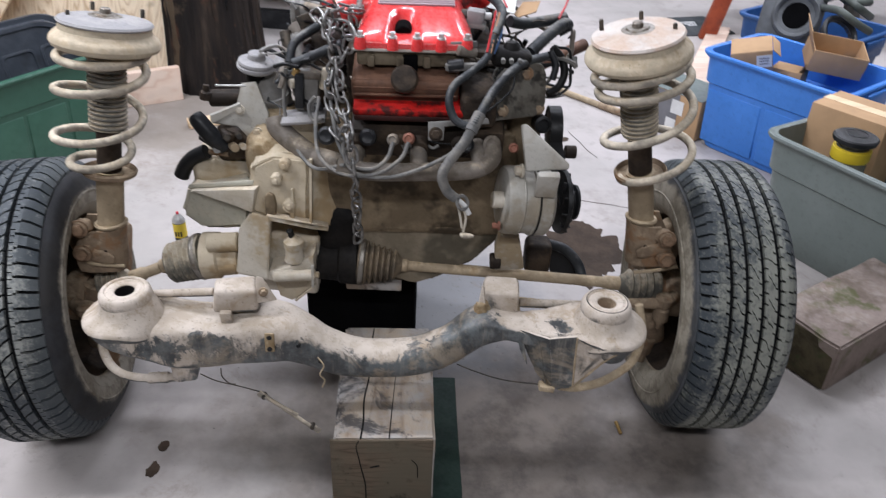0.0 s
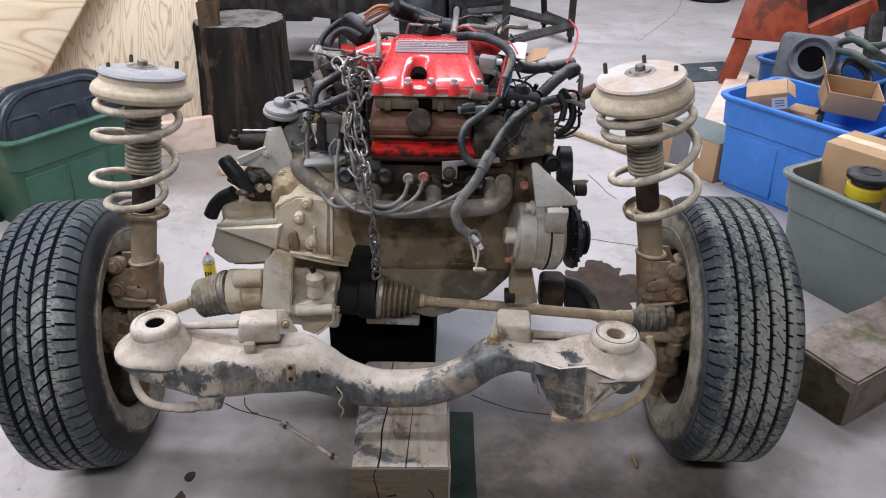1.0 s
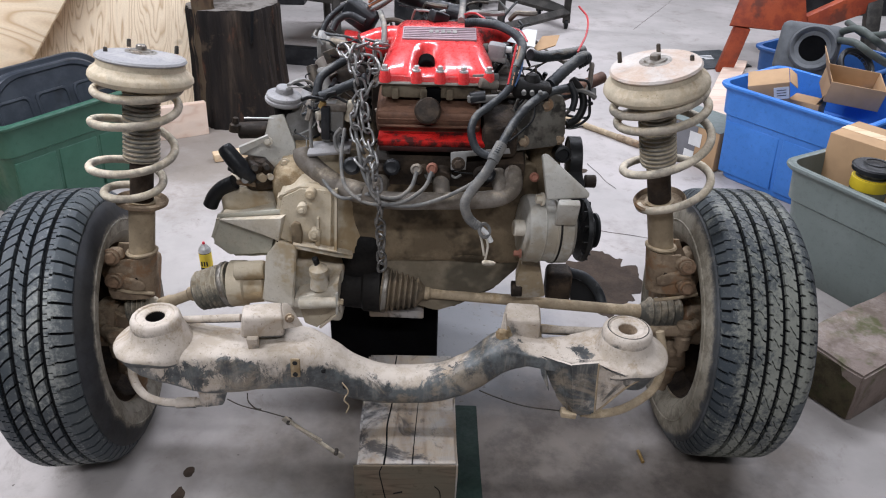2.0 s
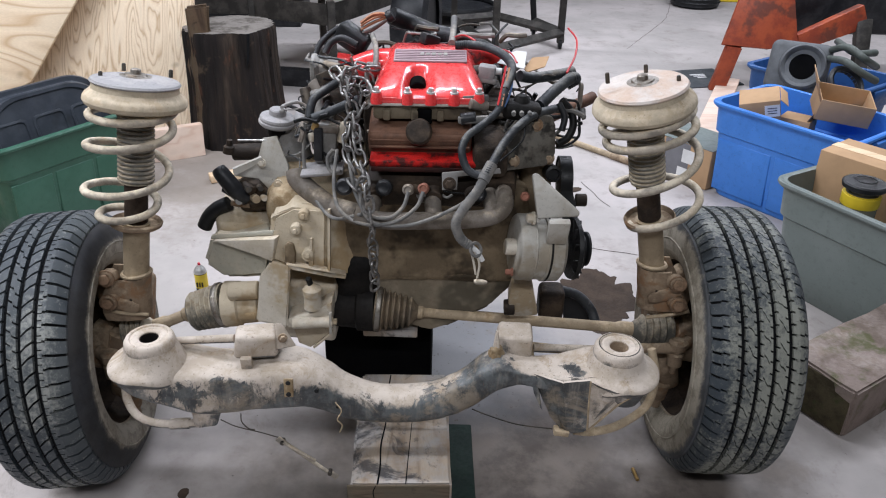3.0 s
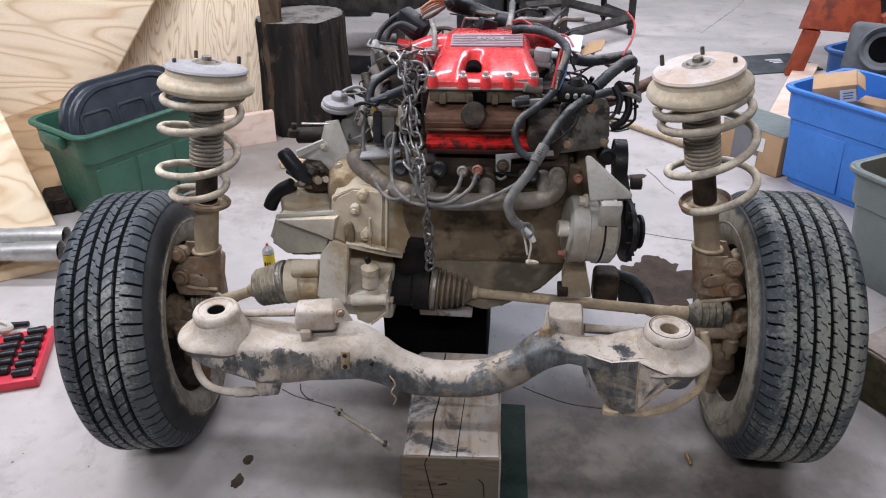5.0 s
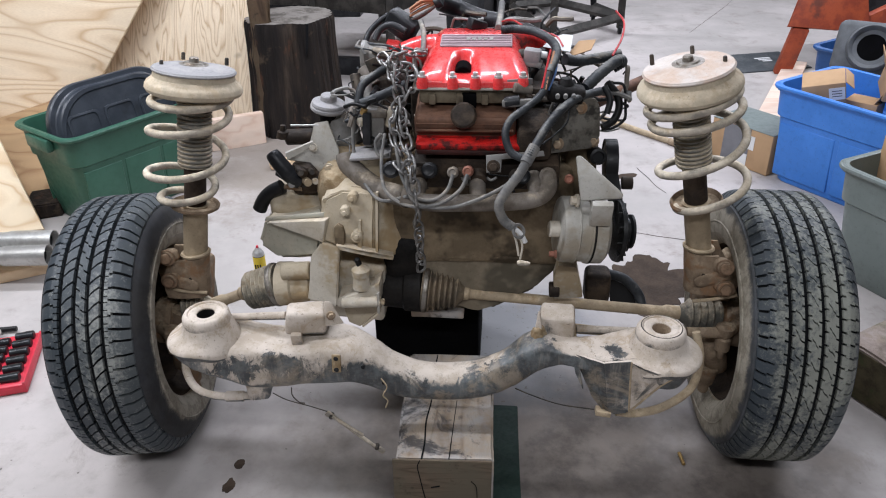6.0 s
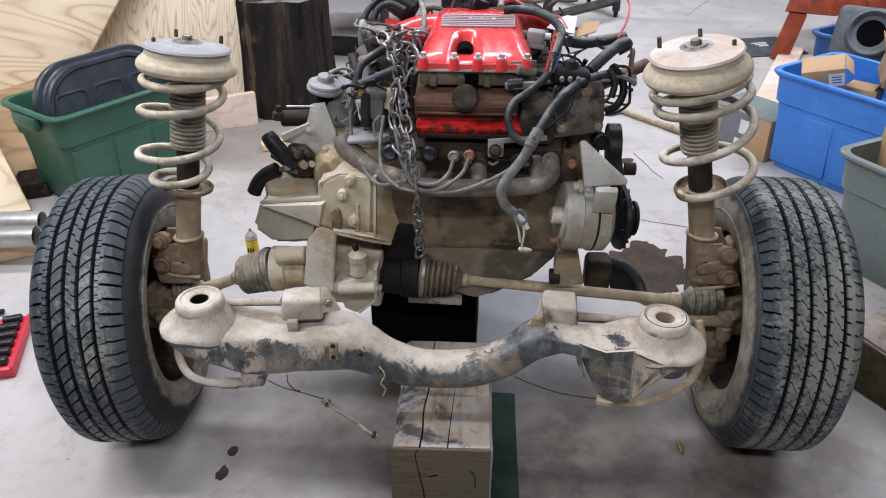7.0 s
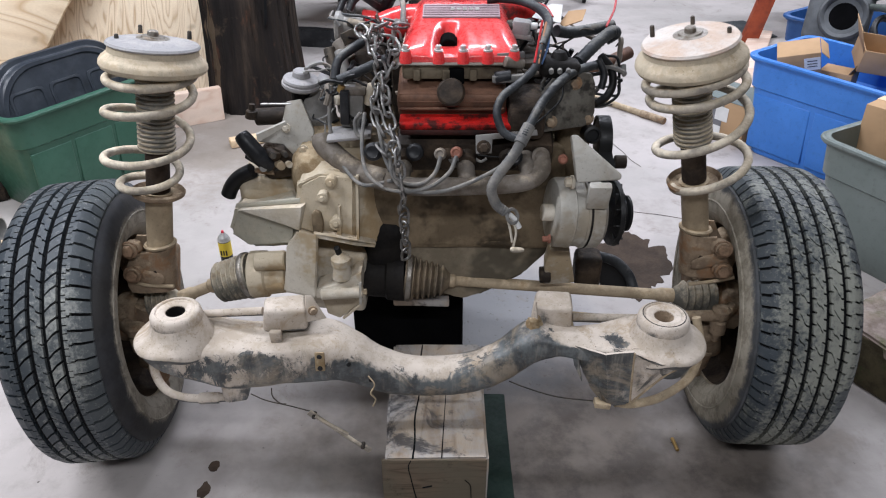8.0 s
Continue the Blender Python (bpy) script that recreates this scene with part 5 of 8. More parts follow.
bm = B()
rows = [(-0.036, 0, 1.0), (-0.030, 0, 0.4), (-0.018, 0, 0.0), (0.012, 0, 0.0), (0.02, 0.12, 0), (0.029, 0.5, 0), (0.037, 0.9, 0), (0.043, 1, 0), (0.063, 1, 0), (0.069, 0.9, 0), (0.077, 0.5, 0), (0.086, 0.12, 0), (0.094, 0, 0.0), (0.116, 0, 0.0), (0.122, 0, 0.12), (0.128, 0, 0.0), (0.166, 0, 0.0), (0.178, 0, 0.4), (0.185, 0, 1.0)]
loft(bm, [plenum_ring(*q) for q in rows])
bmesh.ops.recalc_face_normals(bm, faces=bm.faces)
plen = part("plenum", bm, RED, eng, "glossy red cast intake plenum", 50)
# a black plug in place of the shade inside the opening
part("throat", rod(B(), (0.053, 0.03, 0.8835), (0.053, 0.06, 0.89), 0.0165), VOIDBLACK, plen, "dark opening in the front of the plenum")
for p in ((-0.024, -0.022, 0.897), (0.036, -0.024, 0.898), (0.081, -0.024, 0.901), (0.126, -0.024, 0.906), (0.174, -0.022, 0.908)):
    p = Vector(p)
    p.z = 0.872
    boss = part("bolt_boss", lathe(B(), p, p + Vector((0, 0, 0.03)), [(0, 0.0115), (0.016, 0.0105), (0.021, 0.009), (0.023, 0.0065)], 18), RED, plen)
    part("bolt", hexbolt(B(), p + Vector((0, 0, 0.0215)), (0, 0, 1), 0.0058, 0.011), ALU, boss)
part("name_strip", box(B(), (0.077, 0.1165, 0.9289), (0.150, 0.056, 0.005), 0.0015, rot(10.4, 0, 0)), STRIP, plen, "grey ribbed strip with a plain badge")
for k in range(6):
    part("strip_rib", box(B(), (0.077, 0.096 + 0.008 * k, 0.9282 + 0.00147 * k), (0.145, 0.0028, 0.0014)), STRIP, plen)
for k in range(5):
    part("badge_bar", box(B(), (0.060 + 0.012 * k, 0.118, 0.9328), (0.008, 0.011 if k % 2 else 0.014, 0.0015), 0.0004, rot(10, 0, 0)), STONEGREY, plen)
part("runner", hose(B(), [(0.02, 0.2, 0.89), (-0.04, 0.2, 0.888), (-0.085, 0.19, 0.875)], 0.032, 20), RED, plen)
part("runner", hose(B(), [(0.15, 0.19, 0.90), (0.2, 0.2, 0.9), (0.225, 0.2, 0.885)], 0.035, 18), REDWORN, plen)
for p in ((-0.135, 0.26, 0.878),):
    part("red_knob", rod(B(), p, Vector(p) + Vector((0.03, 0, 0)), 0.018, 0.014), RED, plen)
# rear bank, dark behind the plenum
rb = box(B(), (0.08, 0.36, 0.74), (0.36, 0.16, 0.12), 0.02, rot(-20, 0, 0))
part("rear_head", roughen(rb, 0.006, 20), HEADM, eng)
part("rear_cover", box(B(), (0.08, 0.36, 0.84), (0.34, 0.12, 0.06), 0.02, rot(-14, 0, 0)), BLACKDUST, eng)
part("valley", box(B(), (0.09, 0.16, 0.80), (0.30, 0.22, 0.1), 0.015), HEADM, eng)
# exhaust manifold and plugs
em = B()
hose(em, [(-0.065, -0.1, 0.669), (-0.012, -0.105, 0.659), (0.08, -0.105, 0.66), (0.171, -0.105, 0.665), (0.21, -0.1, 0.672), (0.229, -0.09, 0.686), (0.231, -0.07, 0.699)], 0.0175, 16)
for p, q in (((-0.036, -0.1, 0.664), (-0.03, -0.05, 0.70)), ((0.091, -0.1, 0.66), (0.085, -0.05, 0.70)), ((0.21, -0.1, 0.674), (0.2, -0.05, 0.70))):
    rod(em, p, q, 0.017)
part("exhaust_manifold", em, PIPE, eng, "dusty grey exhaust manifold pipe")
for p, mat_, r in (((0.069, -0.1, 0.727), COPPER, 0.0092), ((0.039, -0.1, 0.724), PIPE, 0.0094), ((-0.009, -0.09, 0.723), BLACKDUST, 0.0135), ((-0.088, -0.08, 0.719), BLACKDUST, 0.0145), ((0.228, -0.08, 0.711), PIPE, 0.014), ((0.178, -0.085, 0.711), BLACKDUST, 0.013), ((0.272, -0.07, 0.7), COPPER, 0.008)):
    p = Vector(p)
    part("plug_boot", lathe(B(), p + Vector((0.006, 0.058, -0.024)), p, [(0, r * 0.8), (0.02, r * 0.9), (0.045, r), (0.048, r * 1.22), (0.062, r * 1.2), (0.066, r * 0.8), (0.064, r * 0.5)], 18), mat_, eng)
br = slab(B(), [(0.105, -0.085, 0.755), (0.218, -0.075, 0.762), (0.221, -0.075, 0.751), (0.136, -0.085, 0.747), (0.135, -0.09, 0.721), (0.106, -0.09, 0.72)][::-1], 0.004, 0.001)
lift = part("lift_bracket", br, STONEGREY, eng, "flat grey steel bracket")
part("bracket_bolt", hexbolt(B(), (0.12, -0.093, 0.735), (0, -1, 0.3), 0.009, 0.012), HEADM, lift)
# end plate beside the head
ep = slab(B(), [(0.269, -0.02, 0.84), (0.296, -0.015, 0.853), (0.321, -0.012, 0.848), (0.33, -0.01, 0.828), (0.334, -0.01, 0.769), (0.316, -0.02, 0.746), (0.19, -0.05, 0.737), (0.184, -0.05, 0.744)][::-1], 0.05, 0.005)
plate = part("end_plate", roughen(ep, 0.002, 25), OILPLATE, eng, "grey-brown accessory plate with dark oil patches")
for p in ((0.29, -0.015, 0.831), (0.247, -0.03, 0.76), (0.32, -0.006, 0.758)):
    part("plate_bolt", hexbolt(B(), p, (0, -1, 0.1), 0.009, 0.012), KNUCKLE, plate)
part("coolant_port", lathe(B(), (0.33, 0.03, 0.714), (0.334, -0.02, 0.727), [(0, 0.017), (0.045, 0.017), (0.047, 0.012), (0.04, 0.0115)], 20), BLACK, plate)
# alternator with bracket, fan and belt
alt = thing("alternator", (0.306, -0.1, 0.598), "dusty pale aluminium alternator with a black fan", "alternator")
A0, A1 = Vector((0.253, -0.075, 0.589)), Vector((0.371, -0.06, 0.579))
ad = (A1 - A0).normalized()
body = part("body", lathe(B(), A0, A1, [(0, 0.04), (0.001, 0.058), (0.004, 0.066), (0.01, 0.0692), (0.034, 0.0695), (0.036, 0.067), (0.058, 0.067), (0.060, 0.0705), (0.092, 0.0695), (0.1, 0.06)], 44), CASE_CLEAN, alt)
part("case_seam", lathe(B(), A0 + ad * 0.0635, A0 + ad * 0.068, [(0, 0.0709), (0.0045, 0.0709)], 44, caps=False), GREASE_SHADE, body, "dark seam between the case halves")
part("case_ridge", lathe(B(), A0 + ad * 0.033, A0 + ad * 0.037, [(0, 0.069), (0.002, 0.0712), (0.004, 0.069)], 44, caps=False), CASE_CLEAN, body)
part("rear_terminal", rod(B(), A0 - ad * 0.018 + Vector((0, -0.02, 0.01)), A0 + ad * 0.01 + Vector((0, -0.02, 0.01)), 0.017), CASE, body)
part("terminal_stud", hexbolt(B(), A0 + Vector((0, -0.045, -0.035)), (-1, 0, 0), 0.006, 0.016), COPPER, body)
fan = part("fan", lathe(B(), A1 + ad * 0.002, A1 + ad * 0.03, [(0, 0.03), (0.002, 0.064), (0.010, 0.066), (0.012, 0.062), (0.014, 0.03)], 40), BLACK, alt, "black cooling fan")
for k in range(12):
    a = 2 * math.pi * k / 12
    q = A1 + ad * 0.014 + Vector((0, 0.052 * math.cos(a), 0.052 * math.sin(a)))
    part("fan_blade", box(B(), q, (0.018, 0.003, 0.024), 0.0008, rot(math.degrees(a) + 60, 0, 0)), BLACK, fan)
part("pulley", lathe(B(), A1 + ad * 0.012, A1 + ad * 0.045, [(0, 0.03), (0.004, 0.036), (0.008, 0.036), (0.012, 0.03), (0.018, 0.03), (0.022, 0.036), (0.027, 0.036), (0.03, 0.02)], 30), BLACK, alt)
brk = slab(B(), [(0.28, -0.09, 0.758), (0.29, -0.09, 0.76), (0.373, -0.13, 0.698), (0.372, -0.13, 0.687), (0.292, -0.13, 0.681)][::-1], 0.05, 0.004)
part("upper_bracket", brk, CASE_CLEAN, alt, "pale triangular alternator bracket")
part("adjust_ear", box(B(), (0.334, -0.132, 0.655), (0.042, 0.016, 0.06), 0.004, rot(20, 0, 0)), CASE_CLEAN, alt)
part("pivot_bolt", hexbolt(B(), (0.29, -0.1, 0.667), (-1, -0.2, 0.1), 0.009, 0.016), CASE, alt)
low = slab(B(), [(0.262, -0.06, 0.491), (0.303, -0.06, 0.487), (0.312, -0.05, 0.444), (0.325, -0.03, 0.389), (0.26, -0.03, 0.383), (0.255, -0.05, 0.448)][::-1], 0.03, 0.004)
part("lower_bracket", low, CASE, alt)
part("mount_ear", rod(B(), (0.248, -0.03, 0.41), (0.271, -0.03, 0.411), 0.018), HEADM, alt)
b0, b1 = Vector((0.371, 0.08, 0.673)), Vector((0.39, -0.045, 0.574))
loop = []
for k in range(20):
    a = -0.25 + (math.pi + 0.3) * k / 19
    loop.append((b0, 0.046, a))
for k in range(20):
    a = math.pi + 0.05 + (math.pi - 0.3) * k / 19
    loop.append((b1, 0.04, a))
bm = B()
inner, outer = [], []
for c, r, a in loop:
    for lst, rr in ((inner, r), (outer, r + 0.006)):
        lst.append([bm.verts.new(c + Vector((dx, rr * math.cos(a), rr * math.sin(a)))) for dx in (-0.013, 0.013)])
for k in range(len(loop)):
    i, o, i2, o2 = inner[k], outer[k], inner[(k + 1) % len(loop)], outer[(k + 1) % len(loop)]
    bm.faces.new((o[0], o[1], o2[1], o2[0]))
    bm.faces.new((i[0], i2[0], i2[1], i[1]))
    bm.faces.new((i[0], o[0], o2[0], i2[0]))
    bm.faces.new((i[1], i2[1], o2[1], o[1]))
bmesh.ops.recalc_face_normals(bm, faces=bm.faces)
belt = thing("drive_belt", b0, "black rubber drive belt round the end pulleys", "belt")
part("band", bm, BLACK, belt)
part("idler_pulley", lathe(B(), b0 - Vector((0.014, 0, 0)), b0 + Vector((0.016, 0, 0)), [(0, 0.012), (0.003, 0.045), (0.026, 0.045), (0.03, 0.014)], 30), BLACKDUST, belt)
part("hub_nut", rod(B(), (0.398, 0.06, 0.634), (0.422, 0.06, 0.634), 0.014), HEADM, belt)
# mount and strut below the alternator
mt = thing("engine_mount", (0.364, 0.05, 0.367), "dark dirty rubber engine mount with a curved arm", "engine mount")
part("rubber", roughen(box(B(), (0.366, 0.06, 0.369), (0.06, 0.06, 0.085), 0.014, None, 3), 0.003, 30), HEADM, mt)
part("arm", hose(B(), [(0.391, 0.08, 0.389), (0.432, 0.08, 0.375), (0.465, 0.07, 0.343), (0.479, 0.05, 0.309)], 0.012, 12), LOOM, mt)
part("shield", slab(B(), [(0.397, 0.09, 0.372), (0.45, 0.09, 0.346), (0.474, 0.08, 0.296), (0.406, 0.08, 0.301)][::-1], 0.004), BLACK, mt)
# throttle body and linkage
tb = thing("throttle_body", (-0.182, 0.22, 0.871), "aluminium throttle body with levers at the plenum's end", "throttle body")
tc = Vector((-0.198, 0.22, 0.87))
part("bore", lathe(B(), tc + Vector((0.07, 0, -0.004)), tc + Vector((0.006, 0, -0.004)), [(0, 0.026), (0.02, 0.03), (0.04, 0.029), (0.05, 0.036), (0.058, 0.036), (0.06, 0.03), (0.05, 0.028)], 30), STONEGREY, tb)
for p, q, r, mt_ in (((-0.155, 0.2, 0.884), (-0.089, 0.14, 0.888), 0.009, PIPE), ((-0.182, 0.18, 0.85), (-0.152, 0.16, 0.818), 0.014, PIPE), ((-0.197, 0.17, 0.84), (-0.187, 0.15, 0.801), 0.013, DARKBOLT), ((-0.174, 0.16, 0.837), (-0.155, 0.12, 0.778), 0.012, STONEGREY)):
    part("linkage", rod(B(), p, q, r), mt_, tb)
part("lever", slab(B(), [(-0.17, 0.15, 0.874), (-0.144, 0.15, 0.885), (-0.135, 0.15, 0.865), (-0.161, 0.15, 0.849)][::-1], 0.006, 0.001), DARKBOLT, tb)
# coil box and loose harness end at the top
ig = thing("control_module", (-0.108, 0.3, 0.921), "dark grey plastic box with bundled tan wires", "module")
part("case", box(B(), (-0.104, 0.3, 0.918), (0.075, 0.045, 0.05), 0.008, rot(0, 30, -18), 3), BLACKDUST, ig)
for k in range(9):
    o = Vector((0, 0.006 * math.cos(k), 0.016 * math.sin(k * 1.9)))
    part("wire", hose(B(), [Vector((-0.085, 0.3, 0.939)) + o, Vector((-0.056, 0.31, 0.953)) + o * 1.2, Vector((-0.023, 0.32, 0.964)) + o * 0.4], 0.003, 6), WIREORANGE if k % 3 else CABLE, ig)
part("tape", rod(B(), (-0.027, 0.32, 0.961), (-0.013, 0.32, 0.969), 0.014), BLACKDUST, ig)

# ---- gearbox ----
gb = thing("gearbox", (-0.25, 0.05, 0.43), "dusty cast aluminium gearbox with ribs and bolts", "gearbox")
c0 = loft(B(), [[Vector(p) for p in ring] for ring in (
    [(-0.395, 0, 0.555), (-0.243, -0.035, 0.587), (-0.269, -0.035, 0.48), (-0.377, 0, 0.453), (-0.419, 0, 0.492)],
    [(-0.391, 0.09, 0.556), (-0.283, 0.09, 0.566), (-0.27, 0.14, 0.44), (-0.37, 0.14, 0.44), (-0.42, 0.14, 0.46)],
    [(-0.37, 0.26, 0.56), (-0.25, 0.26, 0.58), (-0.27, 0.26, 0.44), (-0.37, 0.26, 0.44), (-0.41, 0.26, 0.47)])])
bmesh.ops.recalc_face_normals(c0, faces=c0.faces)
bmesh.ops.bevel(c0, geom=list(c0.edges), offset=0.010, segments=3, affect="EDGES")
part("end_case", weather(c0, 0.0018, 24), SHADECASE, gb, "end case in an olive-grey shade tone, with a pale web")
part("pale_web", slab(B(), [(-0.384, -0.02, 0.559), (-0.24, -0.06, 0.588), (-0.251, -0.058, 0.531), (-0.281, -0.05, 0.54)][::-1], 0.03, 0.003), CASE, gb)
# olive strip paints the shadow band above the pale web
part("top_web", slab(B(), [(-0.389, -0.006, 0.567), (-0.247, -0.036, 0.596), (-0.247, -0.04, 0.587), (-0.393, -0.008, 0.557)][::-1], 0.02, 0.002), SHADECASE, gb)
bell = B()
loft(bell, [[Vector(p) for p in ring] for ring in (
    [(-0.25, -0.03, 0.628), (-0.206, -0.02, 0.649), (-0.129, -0.03, 0.648), (-0.133, -0.06, 0.507), (-0.215, -0.06, 0.522), (-0.268, -0.05, 0.532)],
    [(-0.28, 0.2, 0.62), (-0.22, 0.2, 0.67), (-0.12, 0.2, 0.66), (-0.10, 0.2, 0.44), (-0.2, 0.2, 0.44), (-0.28, 0.2, 0.46)])])
bmesh.ops.recalc_face_normals(bell, faces=bell.faces)
bmesh.ops.bevel(bell, geom=list(bell.edges), offset=0.010, segments=3, affect="EDGES")
part("bell_housing", weather(bell, 0.003, 24), OCHRE, gb, "bell housing caked with ochre dust")
wing = loft(B(), [[Vector(p) for p in ring] for ring in (
    [(-0.132, -0.028, 0.65), (-0.091, 0, 0.613), (-0.068, 0.01, 0.544), (-0.1, -0.035, 0.484), (-0.137, -0.055, 0.501)],
    [(-0.13, 0.15, 0.66), (-0.08, 0.15, 0.64), (-0.06, 0.15, 0.58), (-0.08, 0.15, 0.5), (-0.13, 0.15, 0.46)])])
bmesh.ops.recalc_face_normals(wing, faces=wing.faces)
bmesh.ops.bevel(wing, geom=list(wing.edges), offset=0.004, segments=2, affect="EDGES")
part("housing_wing", weather(wing, 0.003, 24), OCHRE, gb)
part("housing_lip", slab(B(), [(-0.217, -0.075, 0.536), (-0.13, -0.075, 0.52), (-0.096, -0.05, 0.498), (-0.099, -0.05, 0.487), (-0.131, -0.075, 0.508), (-0.218, -0.075, 0.525)][::-1], 0.02, 0.002), CASE, gb)
part("upper_hump", lump(B(), (-0.19, 0.085, 0.621), (0.17, 0.19, 0.12), 0.5, 0.007, 30, rot(18, 10, 0)), MUD, gb, "dust-caked top of the housing")
part("upper_case", lump(B(), (-0.321, 0.09, 0.559), (0.15, 0.13, 0.07), 0.5, 0.004, 26, rot(18, 9, 0)), OCHRE, gb, "dusty sloping top of the end case")
# no hollow here: a dark brown plate paints a pocket's shade
pk = slab(B(), [(-0.222, -0.062, 0.573), (-0.214, -0.062, 0.582), (-0.203, -0.063, 0.576), (-0.199, -0.066, 0.556), (-0.202, -0.068, 0.53), (-0.222, -0.066, 0.532)][::-1], 0.012, 0.003)
part("pocket", pk, IRON, gb, "brown plate coloured like a shaded pocket in the casting")
part("bolt_fin", slab(B(), [(-0.168, -0.055, 0.587), (-0.164, -0.055, 0.587), (-0.164, -0.065, 0.526), (-0.173, -0.065, 0.526)][::-1], 0.014), OCHRE, gb)
part("bolt_eye", rod(B(), (-0.178, -0.045, 0.543), (-0.173, -0.064, 0.552), 0.013), OCHRE, gb)
part("edge_rib", slab(B(), [(-0.129, -0.045, 0.65), (-0.124, -0.045, 0.65), (-0.128, -0.07, 0.516), (-0.133, -0.07, 0.516)][::-1], 0.014), OCHRE, gb)
fl_ = loft(B(), [[Vector(p) for p in ring] for ring in (
    [(-0.25, -0.075, 0.545), (-0.208, -0.085, 0.538), (-0.223, -0.095, 0.391), (-0.293, -0.08, 0.394), (-0.276, -0.075, 0.51)],
    [(-0.261, -0.02, 0.514), (-0.219, -0.02, 0.5), (-0.239, -0.02, 0.343), (-0.307, -0.02, 0.356), (-0.288, -0.02, 0.478)])])
bmesh.ops.recalc_face_normals(fl_, faces=fl_.faces)
bmesh.ops.bevel(fl_, geom=list(fl_.edges), offset=0.004, segments=2, affect="EDGES")
part("front_flange", weather(fl_, 0.0018, 24), CASE, gb, "smooth tan front flange")
part("differential", roughen(box(B(), (-0.195, 0, 0.391), (0.14, 0.08, 0.15), 0.012, rot(0, 4, 0), 3), 0.003, 20), CASE, gb)
fill = Vector((-0.167, -0.078, 0.468))
fp = part("filler_tower", lathe(B(), fill - Vector((0, 0, 0.034)), fill + Vector((0, 0, 0.03)), [(0, 0.021), (0.026, 0.0175), (0.03, 0.0175), (0.032, 0.0205), (0.046, 0.0205), (0.05, 0.016), (0.055, 0.009), (0.06, 0.006)], 24), CASE, gb, "pale vent tower with a dark nipple")
part("nipple", rod(B(), fill + Vector((-0.001, 0, 0.018)), fill + Vector((-0.006, -0.004, 0.04)), 0.0065), BLACK, fp)
part("filler_shelf", roughen(slab(B(), [(-0.222, -0.09, 0.409), (-0.199, -0.09, 0.416), (-0.179, -0.09, 0.421), (-0.161, -0.09, 0.43), (-0.143, -0.09, 0.443), (-0.125, -0.09, 0.454), (-0.129, -0.09, 0.394), (-0.224, -0.09, 0.385)][::-1], 0.075, 0.003), 0.001, 40), CASE, gb, "curved casting shelf under the vent tower")
part("cross_tube", rod(B(), (-0.211, -0.095, 0.401), (-0.129, -0.095, 0.407), 0.0125), CASE, gb)
part("tube_nut", hexbolt(B(), (-0.127, -0.098, 0.409), (1, 0, 0), 0.007, 0.012), CASE, gb)
hb = part("hang_bracket", slab(B(), [(-0.13, -0.106, 0.435), (-0.124, -0.106, 0.438), (-0.126, -0.106, 0.381), (-0.132, -0.106, 0.381)][::-1], 0.006, 0.001), CASE_CLEAN, gb)
part("lower_web", slab(B(), [(-0.22, -0.05, 0.354), (-0.136, -0.06, 0.371), (-0.137, -0.06, 0.355), (-0.184, -0.06, 0.312), (-0.212, -0.05, 0.317)][::-1], 0.03, 0.002), OCHRE, gb)
part("bracket_edge", slab(B(), [(-0.125, -0.106, 0.389), (-0.126, -0.106, 0.381), (-0.168, -0.098, 0.337), (-0.172, -0.098, 0.341)][::-1], 0.01, 0.001), OCHRE, hb)
# cover coloured black for the shadow at this spot
part("flywheel_cover", lump(B(), (-0.083, 0.075, 0.462), (0.105, 0.2, 0.14), 0.5, 0.006, 24), GREASE_SHADE, gb, "greasy flywheel cover, blackened for the shadow beneath the flywheel")
for p in ((-0.18, -0.046, 0.635), (-0.198, -0.052, 0.604), (-0.172, -0.066, 0.554)):
    boss = part("bolt_boss", rod(B(), Vector(p) + Vector((0, 0.02, 0)), p, 0.0115), OCHRE, gb)
    part("case_bolt", hexbolt(B(), p, (0, -1, 0.25), 0.0056, 0.009), OCHRE, boss)
slope = slab(B(), [(-0.252, -0.03, 0.622), (-0.238, 0.03, 0.652), (-0.2, 0.065, 0.69), (-0.122, 0.065, 0.69), (-0.1, 0.02, 0.655), (-0.128, -0.032, 0.64), (-0.206, -0.024, 0.641)][::-1], 0.03, 0.005)
bmesh.ops.triangulate(slope, faces=slope.faces)
part("upper_slope", weather(slope, 0.003, 26), OCHRE, gb, "dust-caked slope of the bell housing")
# clutch linkage at the gearbox top
cl = thing("clutch_bracket", (-0.276, 0.05, 0.668), "pale folded steel bracket with a servo can and hose stubs", "bracket")
part("plate", slab(B(), [(-0.279, 0.08, 0.757), (-0.248, 0.08, 0.762), (-0.226, 0.07, 0.699), (-0.226, 0.05, 0.656), (-0.259, 0.05, 0.638), (-0.289, 0.05, 0.675), (-0.343, 0.06, 0.676), (-0.346, 0.06, 0.687), (-0.29, 0.07, 0.714)][::-1], 0.008, 0.002), CASE_CLEAN, cl)
part("lip", slab(B(), [(-0.336, 0.03, 0.705), (-0.278, 0.05, 0.725), (-0.276, 0.05, 0.717), (-0.334, 0.03, 0.689)][::-1], 0.01), CASE_CLEAN, cl)
for p in ((-0.28, 0.055, 0.71), (-0.244, 0.035, 0.671)):
    part("bolt", hexbolt(B(), p, (0, -1, 0.2), 0.0068, 0.01), CASE, cl)
sv = Vector((-0.252, 0.12, 0.79))
sx = Vector((0.16, -0.05, 1.0)).normalized()
